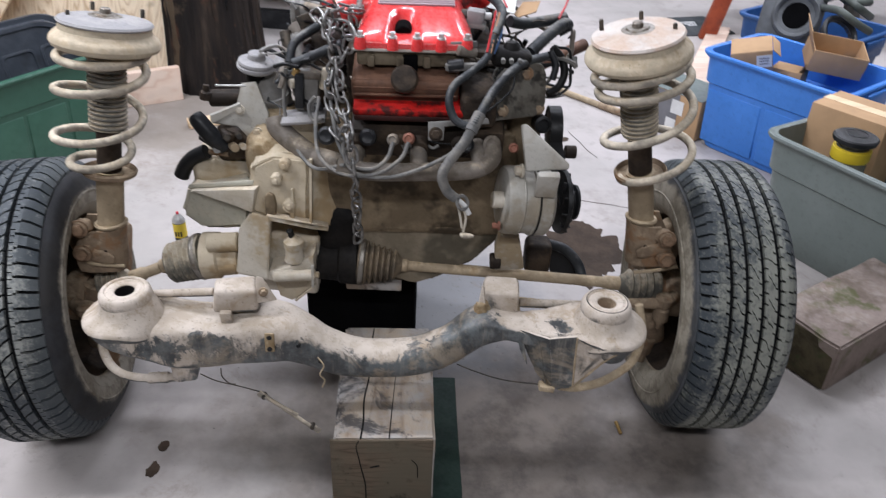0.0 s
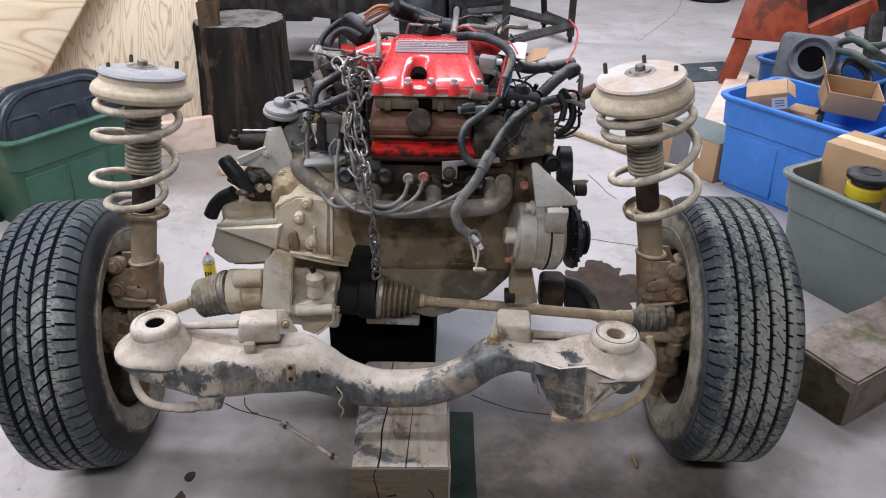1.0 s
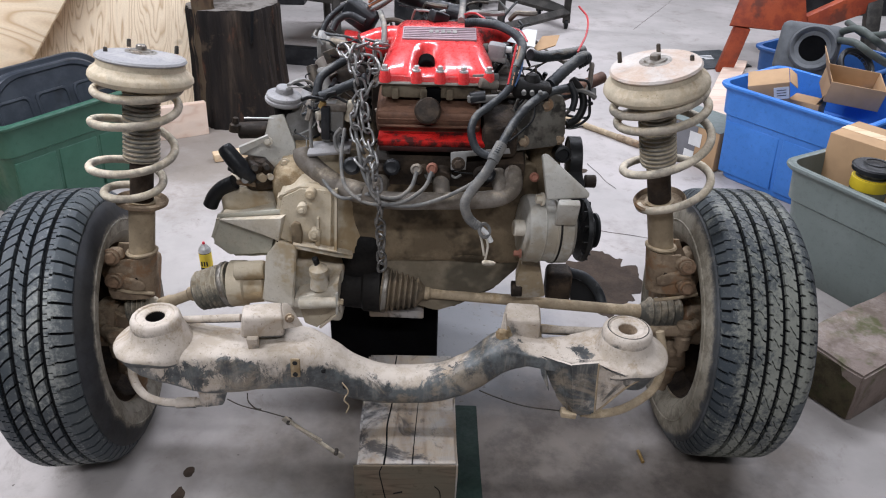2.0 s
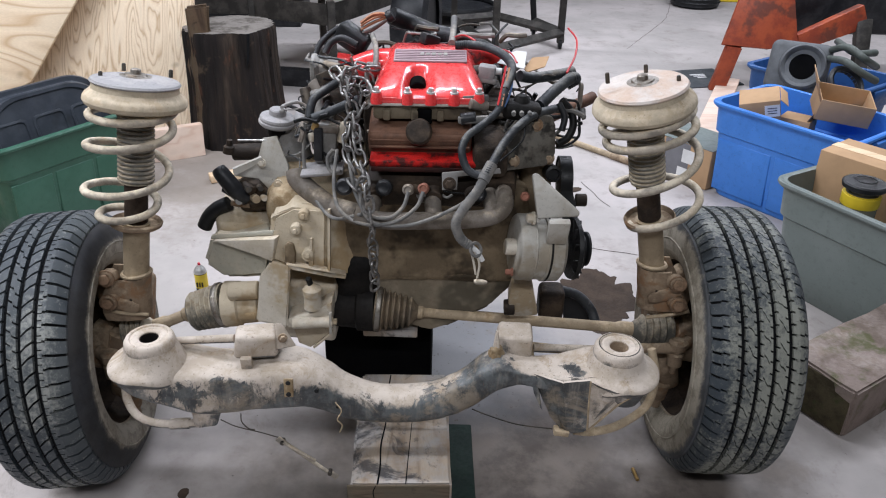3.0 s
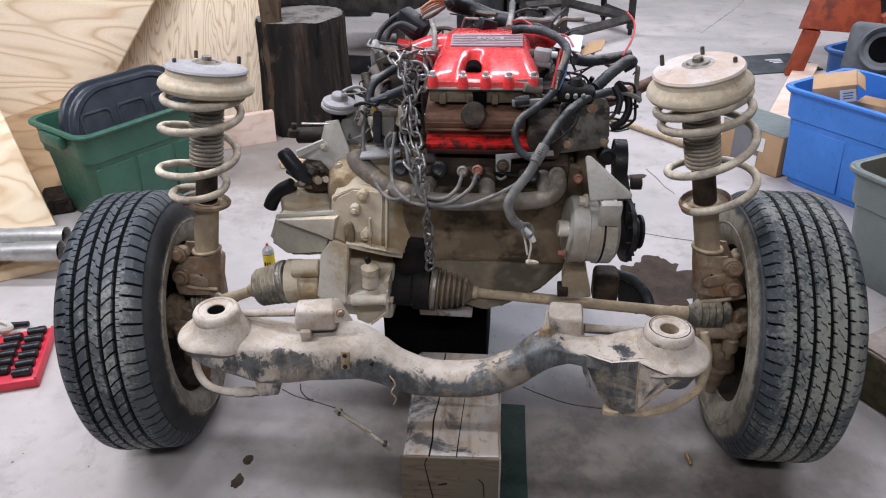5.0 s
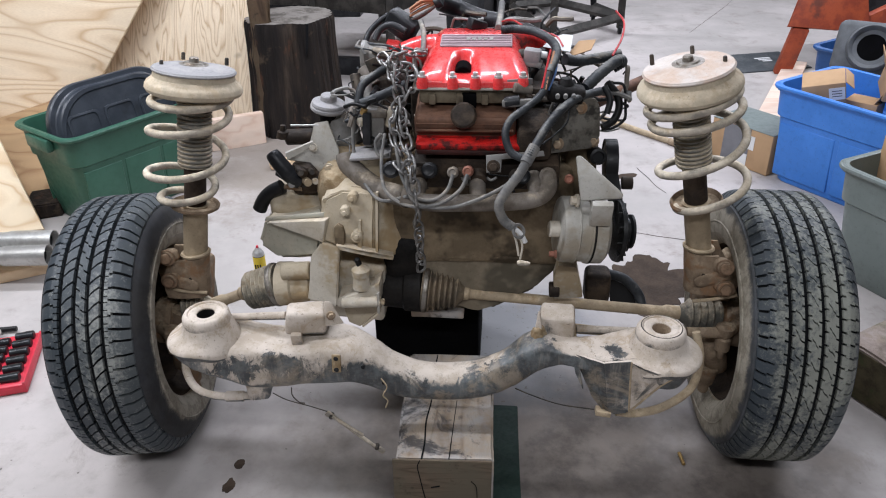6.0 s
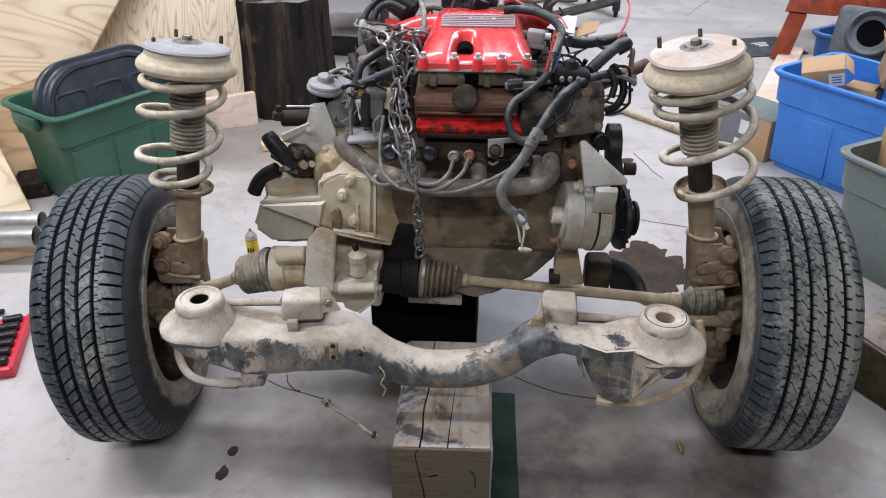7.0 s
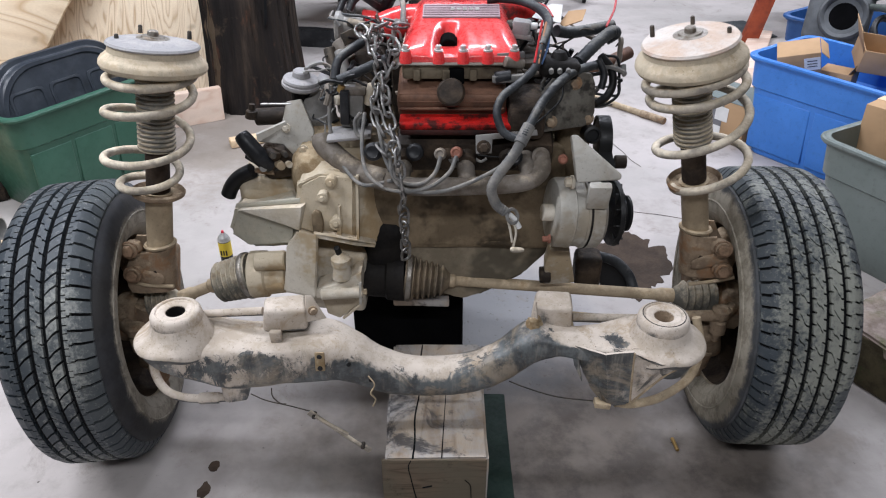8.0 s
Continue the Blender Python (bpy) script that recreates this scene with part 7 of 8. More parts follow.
# ---- totes and boxes ----
def tote(corner, along, length, width, height, material, label, lip=0.02, panels=3, hollow=0.9):
    """An open plastic storage tote: corner and direction of its front rim; it opens upwards and narrows to its base."""
    u = Vector((along[0], along[1], 0)).normalized()
    v = Vector((-u.y, u.x, 0))
    c = Vector((corner[0], corner[1], 0)) + u * length / 2 + v * width / 2
    th = thing("tote", c, label, "storage tote", "storage totes")
    m = Matrix.Translation(c) @ Matrix(((u.x, v.x, 0, 0), (u.y, v.y, 0, 0), (0, 0, 1, 0), (0, 0, 0, 1)))

    def ring(z, grow, r=0.05):
        return [m @ Vector((x, y, z)) for x, y in rrect(length + grow, width + grow, r, 6)]

    H = height
    outer = [(0.0, -0.11), (0.006, -0.10), (H * 0.3, -0.07), (H * 0.68, -0.045), (H * 0.70, -0.028), (H * 0.95, -0.016), (H * 0.952, 0.0), (H, 0.0), (H + 0.003, -0.006)]
    inner = [(H + 0.002, -0.024), (H * 0.95, -0.030), (H * 0.70, -0.044), (H * 0.68, -0.058), (H * 0.3, -0.08), (0.012, -0.115)]
    bm = loft(B(), [ring(z, g) for z, g in outer + inner])
    bmesh.ops.recalc_face_normals(bm, faces=bm.faces)
    body = part("body", bm, material, th)
    rim = B()
    path = [m @ Vector((x, y, H - 0.004)) for x, y in rrect(length + 0.004, width + 0.004, 0.05, 8)]
    sweep(rim, path, 0.009, 8, closed=True)
    part("rim", rim, material, th)
    for s, n, wdt in ((-1, panels, length), (1, panels, length)):
        for k in range(n):
            x = (k - (n - 1) / 2) * (wdt * 0.86 / n)
            tilt = 4.0
            pm = m @ Matrix.Translation((x, s * (width / 2 - 0.034), H * 0.35)) @ rot(-s * tilt, 0, 0)
            part("side_panel", box(B(), (0, 0, 0), (wdt * 0.80 / n, 0.010, H * 0.56), 0.0045, pm, 3), material, body)
    for s in (-1, 1):
        pm = m @ Matrix.Translation((s * (length / 2 + 0.006), 0, H * 0.9))
        part("handle", box(B(), (0, 0, 0), (0.03, width * 0.4, 0.05), 0.01, pm), material, th)
    return th, m


BLUE_C = (1.189, 1.532, 0.4)
tote(BLUE_C, (0.60, -0.80), 0.60, 0.42, 0.40, BLUEP, "open bright blue plastic tote holding cardboard boxes", panels=2)
GREY_C = (1.171, 0.792, 0.38)
tote(GREY_C, (0.50, -0.866), 0.56, 0.40, 0.38, GREYP, "open grey-green plastic tote holding a box and a jar", panels=0)
tote((1.555, 2.186, 0.38), (0.60, -0.80), 0.56, 0.40, 0.38, NAVYP, "dark blue plastic tote behind the bright blue one")
GREEN_C = (-1.379, 0.874, 0.38)
gt, gm = tote(GREEN_C, (0.52, 0.854), 0.58, 0.36, 0.38, GREENP, "dark green plastic tote with its lid stuck upright inside")
# the lid that stands in the green tote
lid = thing("storage_lid", gm @ Vector((0, 0, 0.2)), "dark grey tote lid standing on edge in the green tote", "lid")
lm = gm @ Matrix.Translation((0.015, -0.03, 0.31)) @ rot(-12, 0, 0)
def lid_ring(w, h, y):
    out = []
    for x, z in rrect(w, h, 0.155, 12):
        out.append(lm @ Vector((x, y, z)))
    return out
bm = loft(B(), [lid_ring(0.50, 0.365, 0.026), lid_ring(0.538, 0.403, 0.026), lid_ring(0.545, 0.41, 0.02), lid_ring(0.545, 0.41, -0.002), lid_ring(0.538, 0.403, -0.008), lid_ring(0.512, 0.377, -0.008), lid_ring(0.506, 0.371, -0.012), lid_ring(0.503, 0.368, -0.03), lid_ring(0.495, 0.36, -0.037), lid_ring(0.472, 0.337, -0.037), lid_ring(0.462, 0.327, -0.031)])
bmesh.ops.recalc_face_normals(bm, faces=bm.faces)
panel = part("panel", bm, LIDP, lid)
for x in (-0.15, 0.0, 0.15):
    tray = loft(B(), [[lm @ Vector((x + u, y, v)) for u, v in rrect(w_, h_, 0.016, 3)] for w_, h_, y in ((0.128, 0.2, -0.03), (0.128, 0.2, -0.0345), (0.12, 0.192, -0.0355), (0.112, 0.184, -0.0355), (0.106, 0.178, -0.032))])
    bmesh.ops.recalc_face_normals(tray, faces=tray.faces)
    part("ridge", tray, LIDP, panel)


def carton(name, c, size, turn, label, tilt=(0, 0), flap=None, mat_=None, tape=True, hollow=False):
    m = Matrix.Translation(c) @ rot(tilt[0], tilt[1], turn)
    th = thing(name, c, label, "cardboard box")
    sx, sy, sz = size
    if hollow:
        shell, w = B(), 0.004
        box(shell, (0, 0, 0), (sx, sy, w), 0.001, m @ Matrix.Translation((0, 0, -sz / 2 + w / 2)))
        for e in (-1, 1):
            box(shell, (0, 0, 0), (sx, w, sz), 0.001, m @ Matrix.Translation((0, e * (sy - w) / 2, 0)))
            box(shell, (0, 0, 0), (w, sy - 2.2 * w, sz), 0.001, m @ Matrix.Translation((e * (sx - w) / 2, 0, 0)))
        part("carton", shell, mat_ or CARD, th)
    else:
        part("carton", box(B(), (0, 0, 0), size, 0.003, m), mat_ or CARD, th)
    if tape:
        part("tape", box(B(), (0, 0, 0), (sx * 1.003, 0.045, 0.001), 0, m @ Matrix.Translation((0, 0, sz / 2 + 0.0008))), PINE, th)
    for fm, fs in flap or ():
        part("flap", box(B(), (0, 0, 0), fs, 0.001, m @ fm), mat_ or CARD, th)
    return th, m


b1, bmx = carton("cardboard_box", (1.37, 1.491, 0.4), (0.15, 0.13, 0.085), -20, "small brown cardboard box with a white label in the blue tote", (10, -14), [(Matrix.Translation((0.09, 0.0, 0.025)) @ rot(0, 50, 0), (0.04, 0.12, 0.003))], None, False)
part("label", box(B(), (0, 0, 0), (0.055, 0.001, 0.05), 0, bmx @ Matrix.Translation((0.045, -0.0662, 0.0))), PAPER, b1, "white paper label")
for k in range(3):
    part("print_bar", box(B(), (0, 0, 0), (0.034, 0.001, 0.0025), 0, bmx @ Matrix.Translation((0.045, -0.0672, 0.012 - 0.011 * k))), BLACKDUST, b1)
carton("cardboard_box", (1.527, 1.471, 0.33), (0.12, 0.10, 0.06), -40, "open brown cardboard carton with raised flaps in the blue tote", (0, 0), [(Matrix.Translation((0.06, 0.0, 0.06)) @ rot(0, 25, 0), (0.003, 0.09, 0.07))], None, False)
carton("cardboard_box", (1.665, 1.43, 0.425), (0.2, 0.16, 0.085), -14, "shallow open brown carton on the blue tote", (10, 6), [(Matrix.Translation((-0.118, 0.0, 0.07)) @ rot(0, -24, 0), (0.003, 0.15, 0.09))], None, False, True)
carton("cardboard_box", (GREY_C[0] + 0.31, GREY_C[1] + 0.045, 0.33), (0.24, 0.18, 0.24), -52, "brown cardboard box standing in the grey tote")
fb, fm_ = carton("cardboard_box", (1.23, 1.719, 0.09), (0.30, 0.22, 0.175), -52, "grey and brown printed cardboard box on the floor", (0, 0), None, CARD, False)
part("print_panel", box(B(), (0, 0, 0), (0.13, 0.001, 0.17), 0, fm_ @ Matrix.Translation((-0.02, -0.1112, 0.0))), CARDDARK, fb, "dark printed panel")
part("label", box(B(), (0, 0, 0), (0.06, 0.001, 0.06), 0, fm_ @ Matrix.Translation((0.04, -0.1122, 0.03))), PAPER, fb, "white shipping label")
part("label", box(B(), (0, 0, 0), (0.05, 0.001, 0.05), 0, fm_ @ Matrix.Translation((0.02, -0.1122, -0.05))), PAPER, fb, "white shipping label")
part("top_sheet", box(B(), (0, 0, 0), (0.302, 0.222, 0.002), 0, fm_ @ Matrix.Translation((0, 0, 0.0885))), GREYP, fb)
# jar on the grey tote's contents
jp = Vector((1.376, 0.648, 0.372))
jar = thing("jar", jp, "plastic jar with black lid and yellow label", "jar")
part("glass", lathe(B(), jp - Vector((0, 0, 0.352)), jp + Vector((0, 0, 0.06)), [(0, 0.046), (0.005, 0.052), (0.38, 0.052), (0.383, 0.036), (0.402, 0.034)], 32), GLASS, jar)
part("label_band", lathe(B(), jp - Vector((0, 0, 0.008)), jp + Vector((0, 0, 0.06)), [(0, 0.0535), (0.004, 0.055), (0.034, 0.055), (0.037, 0.05), (0.0375, 0.037)], 36, caps=False), YELLOW, jar, "yellow paper label")
jl = part("lid", lathe(B(), jp + Vector((0, 0, 0.045)), jp + Vector((0, 0, 0.08)), [(0, 0.052), (0.003, 0.062), (0.016, 0.064), (0.02, 0.059), (0.0185, 0.05), (0.0195, 0.046)], 40), BLACKDUST, jar, "black screw lid")
part("lid_ring", ring_of(B(), jp + Vector((0, 0, 0.071)), (0, 0, 1), 0.03, 0.002, 30, 6), BLACKDUST, jl)
# speaker housing and ducts in the rear tote
sp = thing("duct_housing", (1.641, 1.927, 0.4), "grey moulded housing with a round black opening", "housing")
sm = Matrix.Translation((1.676, 1.895, 0.44)) @ rot(-22, 0, -28)
part("shell", box(B(), (0, 0, 0), (0.25, 0.12, 0.22), 0.03, sm, 3), GREYRUB, sp)
q0 = sm @ Vector((0.02, -0.063, 0.0))
q1 = sm @ Vector((0.02, -0.09, 0.0))
part("collar", lathe(B(), q0, q1, [(0, 0.098), (0.02, 0.094), (0.026, 0.088), (0.02, 0.08), (0.006, 0.072), (0.003, 0.05), (0.002, 0.048)], 36, caps=False), GREYRUB, sp)
# a black disc in place of the shade inside the collar
part("opening", rod(B(), q0, q0 + (q1 - q0) * 0.15, 0.055, segs=32), VOIDBLACK, sp, "dark round opening")
tub = thing("car_parts", (1.968, 1.967, 0.42), "pile of green-grey hoses and a round fan part in the tote", "car parts")
part("fan_ring", ring_of(B(), (1.747, 1.598, 0.46), (0.2, -0.7, 0.7), 0.07, 0.012, 32, 8), BLACKDUST, tub)
for k in range(26):
    a = 2 * math.pi * k / 26
    mm = axes((1.747, 1.598, 0.46), Vector((1.747, 1.598, 0.46)) + Vector((0.2, -0.7, 0.7)))
    part("fan_fin", box(B(), (0, 0, 0), (0.004, 0.014, 0.03), 0, mm @ rot(0, 0, math.degrees(a)) @ Matrix.Translation((0.068, 0, -0.012))), BLACKDUST, tub)
for pts in ([(1.768, 1.843, 0.5), (1.72, 1.604, 0.55), (1.771, 1.551, 0.52), (1.853, 1.576, 0.48)], [(1.773, 1.88, 0.52), (1.773, 1.715, 0.58), (1.801, 1.615, 0.56), (1.918, 1.717, 0.5)], [(1.956, 2.16, 0.5), (1.809, 1.705, 0.56), (1.917, 1.752, 0.55)]):
    part("hose", hose(B(), pts, 0.015, 12), GREENHOSE, tub)

# old timber beside the wheel
ot = board((0, 0, 0), (0.50, 0.20, 0.15), 0.006, None, 0.003)
om = Matrix.Translation(Vector((1.132, 0.012, 0)) + Vector((0.155, 0.22, 0.076))) @ rot(0, 0, 33)
bmesh.ops.transform(ot, matrix=om, verts=ot.verts)
old = thing("old_timber", (1.132, 0.012, 0), "old brown timber with a mossy cut end on the floor", "timber")
part("beam", ot, MOSSWOOD, old)
part("cut_end", roughen(box(B(), om @ Vector((-0.2505, 0, 0)), (0.004, 0.185, 0.135), 0.0015, rot(0, 0, 33)), 0.001, 40), MOSSEND, old, "mossy cut end")

# ---- left side: log, plywood, lumber ----
LC = Vector((-0.888, 2.13, 0))
log = thing("log", LC, "dark weathered chopping log standing on end", "log")
rings = []
LN = 200
for z, r in ((0, 0.235), (0.03, 0.232), (0.09, 0.222), (0.15, 0.216), (0.21, 0.211), (0.28, 0.206), (0.34, 0.203), (0.4, 0.2), (0.46, 0.199), (0.51, 0.198), (0.53, 0.192)):
    row = []
    for k in range(LN):
        a = 2 * math.pi * k / LN
        n1 = noise.noise(Vector((math.cos(a) * 1.6, math.sin(a) * 1.6, z * 0.6))) * 0.035
        n2 = noise.noise(Vector((math.cos(a) * 9, math.sin(a) * 9, z * 1.5))) * 0.012
        n2 -= 0.012 * max(0.0, 1.0 - abs(noise.noise(Vector((math.cos(a) * 5, math.sin(a) * 5, z * 1.6 + 3)))) / 0.05)
        row.append(LC + Vector((1.07 * (r + n1 + n2) * math.cos(a), (r + n1 + n2) * math.sin(a), z)))
    rings.append(row)
bm = loft(B(), rings, caps=False)
bmesh.ops.recalc_face_normals(bm, faces=bm.faces)
part("trunk", bm, BARK, log, "dark cracked bark")
bm = B()
ctr = bm.verts.new(LC + Vector((0, 0, 0.54)))
vs = [bm.verts.new(p + Vector((0, 0, 0.002))) for p in rings[-1]]
vm = [bm.verts.new(LC + (p - LC) * 0.6 + Vector((0, 0, 0.008))) for p in rings[-1]]
for v, p in zip(vm, rings[-1]):
    v.co = Vector((LC.x + (p.x - LC.x) * 0.6, LC.y + (p.y - LC.y) * 0.6, 0.537 + 0.006 * noise.noise(p * 7)))
for k in range(LN):
    bm.faces.new((vs[k], vs[(k + 1) % LN], vm[(k + 1) % LN], vm[k]))
    bm.faces.new((vm[k], vm[(k + 1) % LN], ctr))
bmesh.ops.recalc_face_normals(bm, faces=bm.faces)
part("sawn_top", bm, LOGTOP, log, "grey sawn top")
# a dark slab paints the shade inside the crack
part("split", slab(B(), [(-0.772, 1.945, 0.533), (-0.761, 1.945, 0.534), (-0.773, 1.935, 0.413), (-0.784, 1.93, 0.388)][::-1], 0.03), GROOVE, log, "deep vertical crack")


br_ = board((-0.993, 1.98, 0.344), (0.1, 0.06, 0.6), 0.01, rot(0, 1, 20), 0.008, 6)
single("bark_slab", br_, BROWNBARK, (-1.085, 2, -0.021), "dark ragged bark slab between plywood and log", "bark slab")


def sheet(name, corners, depth, mat_, label):
    return single(name, slab(B(), corners, depth, 0.002), mat_, corners[0], label, "plywood sheet")


PB = [Vector(p) for p in ((-1.086, 2.02, -0.032), (-1.02, 2.16, 0.967), (-2.026, 2.14, 0.974), (-2.019, 2, -0.042))]
sheet("plywood_sheet", [tuple(p) for p in PB][::-1], -0.018, PLY_B, "plywood sheet with upright grain standing behind the green tote")
sheet("plywood_sheet", [(-1.766, 1.93, 0.307), (-2.326, 1.85, 0.062), (-3.263, 1.78, -0.21), (-2.907, 1.98, 0.995), (-1.283, 2.06, 0.979)][::-1], -0.02, PLY_A, "plywood sheet with wavy grain leaning on another sheet")
sheet("plywood_sheet", [(-1.592, 0.926, 0.004), (-2.128, 0.72, 0.004), (-2.484, 1.12, 0.633), (-1.959, 1.25, 0.604)][::-1], -0.018, PLY_C, "pale plywood sheet leaning above the lumber")
sheet("plywood_sheet", [(-1.545, 1.206, 0.012), (-1.679, 1.03, 0.012), (-1.857, 0.954, 0.012), (-2.574, 1.9, 0.045), (-1.963, 1.9, 0.202)][::-1], -0.014, PLY_D, "brown stained plywood offcut sloping behind the tote")
eg = rod(B(), (-2.587, 1.8, -0.016), (-1.996, 1.88, 0.148), 0.016, segs=8)
single("lumber_strip", eg, PLY_D, (-2.318, 1.84, 0.066), "thin brown lumber strip along the plywood edge", "lumber")
single("dark_block", board((-1.671, 1.096, 0.03), (0.12, 0.16, 0.06), 0.006, rot(0, 0, 25)), BARK, (-1.712, 1.155, 0), "dark wood block on the floor by the tote", "block")
single("lumber_block", board((Vector((-1.133, 1.701, 0)) + Vector((0.0, 0.08, 0.075))), (0.30, 0.04, 0.15), 0.002, rot(0, 0, 28)), PINK, (-1.133, 1.701, 0), "pale pink lumber offcut standing on edge", "lumber")
single("wood_chip", board((Vector((-0.876, 1.543, 0.012)) + Vector((0.05, 0.02, 0.006))), (0.14, 0.05, 0.03), 0.002, rot(0, 0, 25)), PINE, (-0.885, 1.57, 0), "short pale pine offcut on the floor", "lumber")
single("lumber_plank", board((Vector((-1.488, 0.557, 0.02)) + Vector((-0.12, 0.03, 0.0))), (0.62, 0.14, 0.038), 0.002, rot(0, 0, 31)), PINE, (-1.512, 0.588, 0), "pine plank lying on the floor", "lumber")
single("lumber_plank", board((Vector((-1.587, 0.588, 0.058)) + Vector((-0.12, 0.0, 0.0))), (0.3, 0.13, 0.038), 0.002, rot(0, 0, 31)), PINE, (-1.611, 0.617, 0.04), "short pine plank stacked on another plank", "lumber")
ex = thing("exhaust_pipes", (-1.477, 0.601, 0.11), "pair of aluminised exhaust pipes resting on the lumber", "exhaust pipe")
for p, q in (((-1.93, 0.563, 0.14), (-1.34, 0.608, 0.14)), ((-1.895, 0.503, 0.11), (-1.344, 0.564, 0.11))):
    P, Q = Vector(p), Vector(q)
    L = (Q - P).length
    pipe = part("pipe", lathe(B(), P, Q, [(0, 0.03), (L - 0.16, 0.03), (L - 0.14, 0.034), (L, 0.035), (L - 0.002, 0.0325), (L - 0.05, 0.032)], 28), PIPEALU, ex)
    part("pipe_mouth", rod(B(), Q - (Q - P).normalized() * 0.03, Q - (Q - P).normalized() * 0.025, 0.031, segs=24), BLACK, pipe, "dark pipe mouth")

# ---- socket set ----
ss = thing("socket_case", (-1.251, 0.167, 0), "open red plastic case of black impact sockets on the floor", "socket set")
S0, S1 = Vector((-1.216, 0.256, 0.03)), Vector((-1.132, 0.016, 0.03))
along = (S0 - S1)
along.z = 0
wide = Vector((-along.y, along.x, 0)).normalized()
n_al = along.normalized()
sc = (S0 + S1) / 2 + wide * 0.075
sc.z = 0.0
mm = Matrix(((n_al.x, wide.x, 0, sc.x), (n_al.y, wide.y, 0, sc.y), (0, 0, 1, 0), (0, 0, 0, 1)))
LA = along.length
part("tray", box(B(), (0, 0, 0), (LA, 0.15, 0.03), 0.008, mm @ Matrix.Translation((0, 0, 0.016))), REDCASE, ss)
part("tray_edge", box(B(), (0, 0, 0), (LA * 0.98, 0.008, 0.036), 0.003, mm @ Matrix.Translation((0, -0.07, 0.018))), REDCASE, ss)
part("case_lid", box(B(), (0, 0, 0), (LA, 0.15, 0.025), 0.008, mm @ Matrix.Translation((0, 0.156, 0.013))), REDCASE, ss)
for j in range(2):
    for k in range(6 - j):
        p = Vector(((k - 2.5 + 0.5 * j) * LA * 0.155, -0.035 + 0.062 * j, 0.04))
        part("socket", lathe(B(), mm @ (p - Vector((0, 0.024 + 0.002 * j, 0))), mm @ (p + Vector((0, 0.024, 0))), [(0, 0.011), (0.002, 0.0135), (0.02, 0.0135), (0.024, 0.0125), (0.048, 0.0125), (0.05, 0.009)], 18), SOCKET, ss)
for k in range(3):
    part("extension", rod(B(), mm @ Vector((-0.06 + 0.06 * k, 0.10, 0.036)), mm @ Vector((-0.02 + 0.06 * k, 0.20, 0.036)), 0.008), SOCKET, ss)
single("strap_ring", ring_of(B(), (-1.374, 0.223, 0.045), (0.3, 0.3, 0.9), 0.035, 0.009), CASE_CLEAN, (-1.392, 0.243, 0.03), "pale grey ring lying on the socket case", "ring")
single("floor_rod", rod(B(), (-1.385, 0.275, 0.012), (-1.323, 0.288, 0.012), 0.008), BLACK, (-1.398, 0.291, 0), "short black steel rod on the floor", "rod")

# ---- far side of the garage ----
st = thing("red_stand", (1.734, 2.984, 0), "worn orange-red steel stand with splayed legs", "stand")
part("leg", slab(B(), [(1.696, 3.004, 0), (1.785, 2.987, 0), (1.824, 2.95, 0.265), (1.735, 2.95, 0.276)][::-1], -0.05, 0.004), ORANGE, st)
part("gusset", slab(B(), [(1.706, 2.95, 0.288), (1.979, 2.95, 0.267), (2.149, 2.97, 0.291), (2.088, 3.1, 0.658), (1.837, 3.1, 0.655)][::-1], -0.03, 0.004), ORANGE, st)
part("beam", slab(B(), [(2.15, 3, 0.335), (2.174, 3, 0.238), (2.574, 3.05, 0.379), (2.512, 3.05, 0.504)][::-1], -0.06, 0.006), ORANGE, st)
part("leg", slab(B(), [(2.494, 2.9, 0.073), (2.565, 2.9, 0.074), (2.586, 3.05, 0.427), (2.496, 3.05, 0.425)][::-1], -0.05, 0.004), STEELDARK, st)
part("dark_body", box(B(), (2.535, 3.5, 0.536), (0.9, 0.5, 0.5), 0.03), BLACKDUST, st)
part("back_leg", rod(B(), (2.6, 3.9, 0.0), (2.5, 3.55, 0.55), 0.03), ORANGE, st)
single("yellow_block", box(B(), (2.349, 3.3, 0.33), (0.06, 0.05, 0.04), 0.006), YELLOW, (2.349, 3.3, 0.33), "small yellow plastic part on the stand", "plastic part")


def flat_patch(name, c, rx, ry, turn, mat_, label, cat, h=0.002, seed=1.0, n=40, rough=0.3, kind=""):
    bm = B()
    m = Matrix.Translation(c) @ rot(0, 0, turn)
    vs, ws = [], []
    for k in range(n):
        a = 2 * math.pi * k / n
        q = 1 + rough * noise.noise(Vector((math.cos(a) * 2.2 + seed, math.sin(a) * 2.2, seed))) + rough * 0.4 * noise.noise(Vector((math.cos(a) * 7 + seed, math.sin(a) * 7, seed)))
        vs.append(bm.verts.new(m @ Vector((rx * q * math.cos(a), ry * q * math.sin(a), h))))
        ws.append(bm.verts.new(m @ Vector((rx * q * math.cos(a) * 1.01, ry * q * math.sin(a) * 1.01, 0.0002))))
    bm.faces.new(vs)
    for k in range(n):
        bm.faces.new((ws[k], ws[(k + 1) % n], vs[(k + 1) % n], vs[k]))
    return single(name, bm, mat_, c, label, cat, kind=kind)


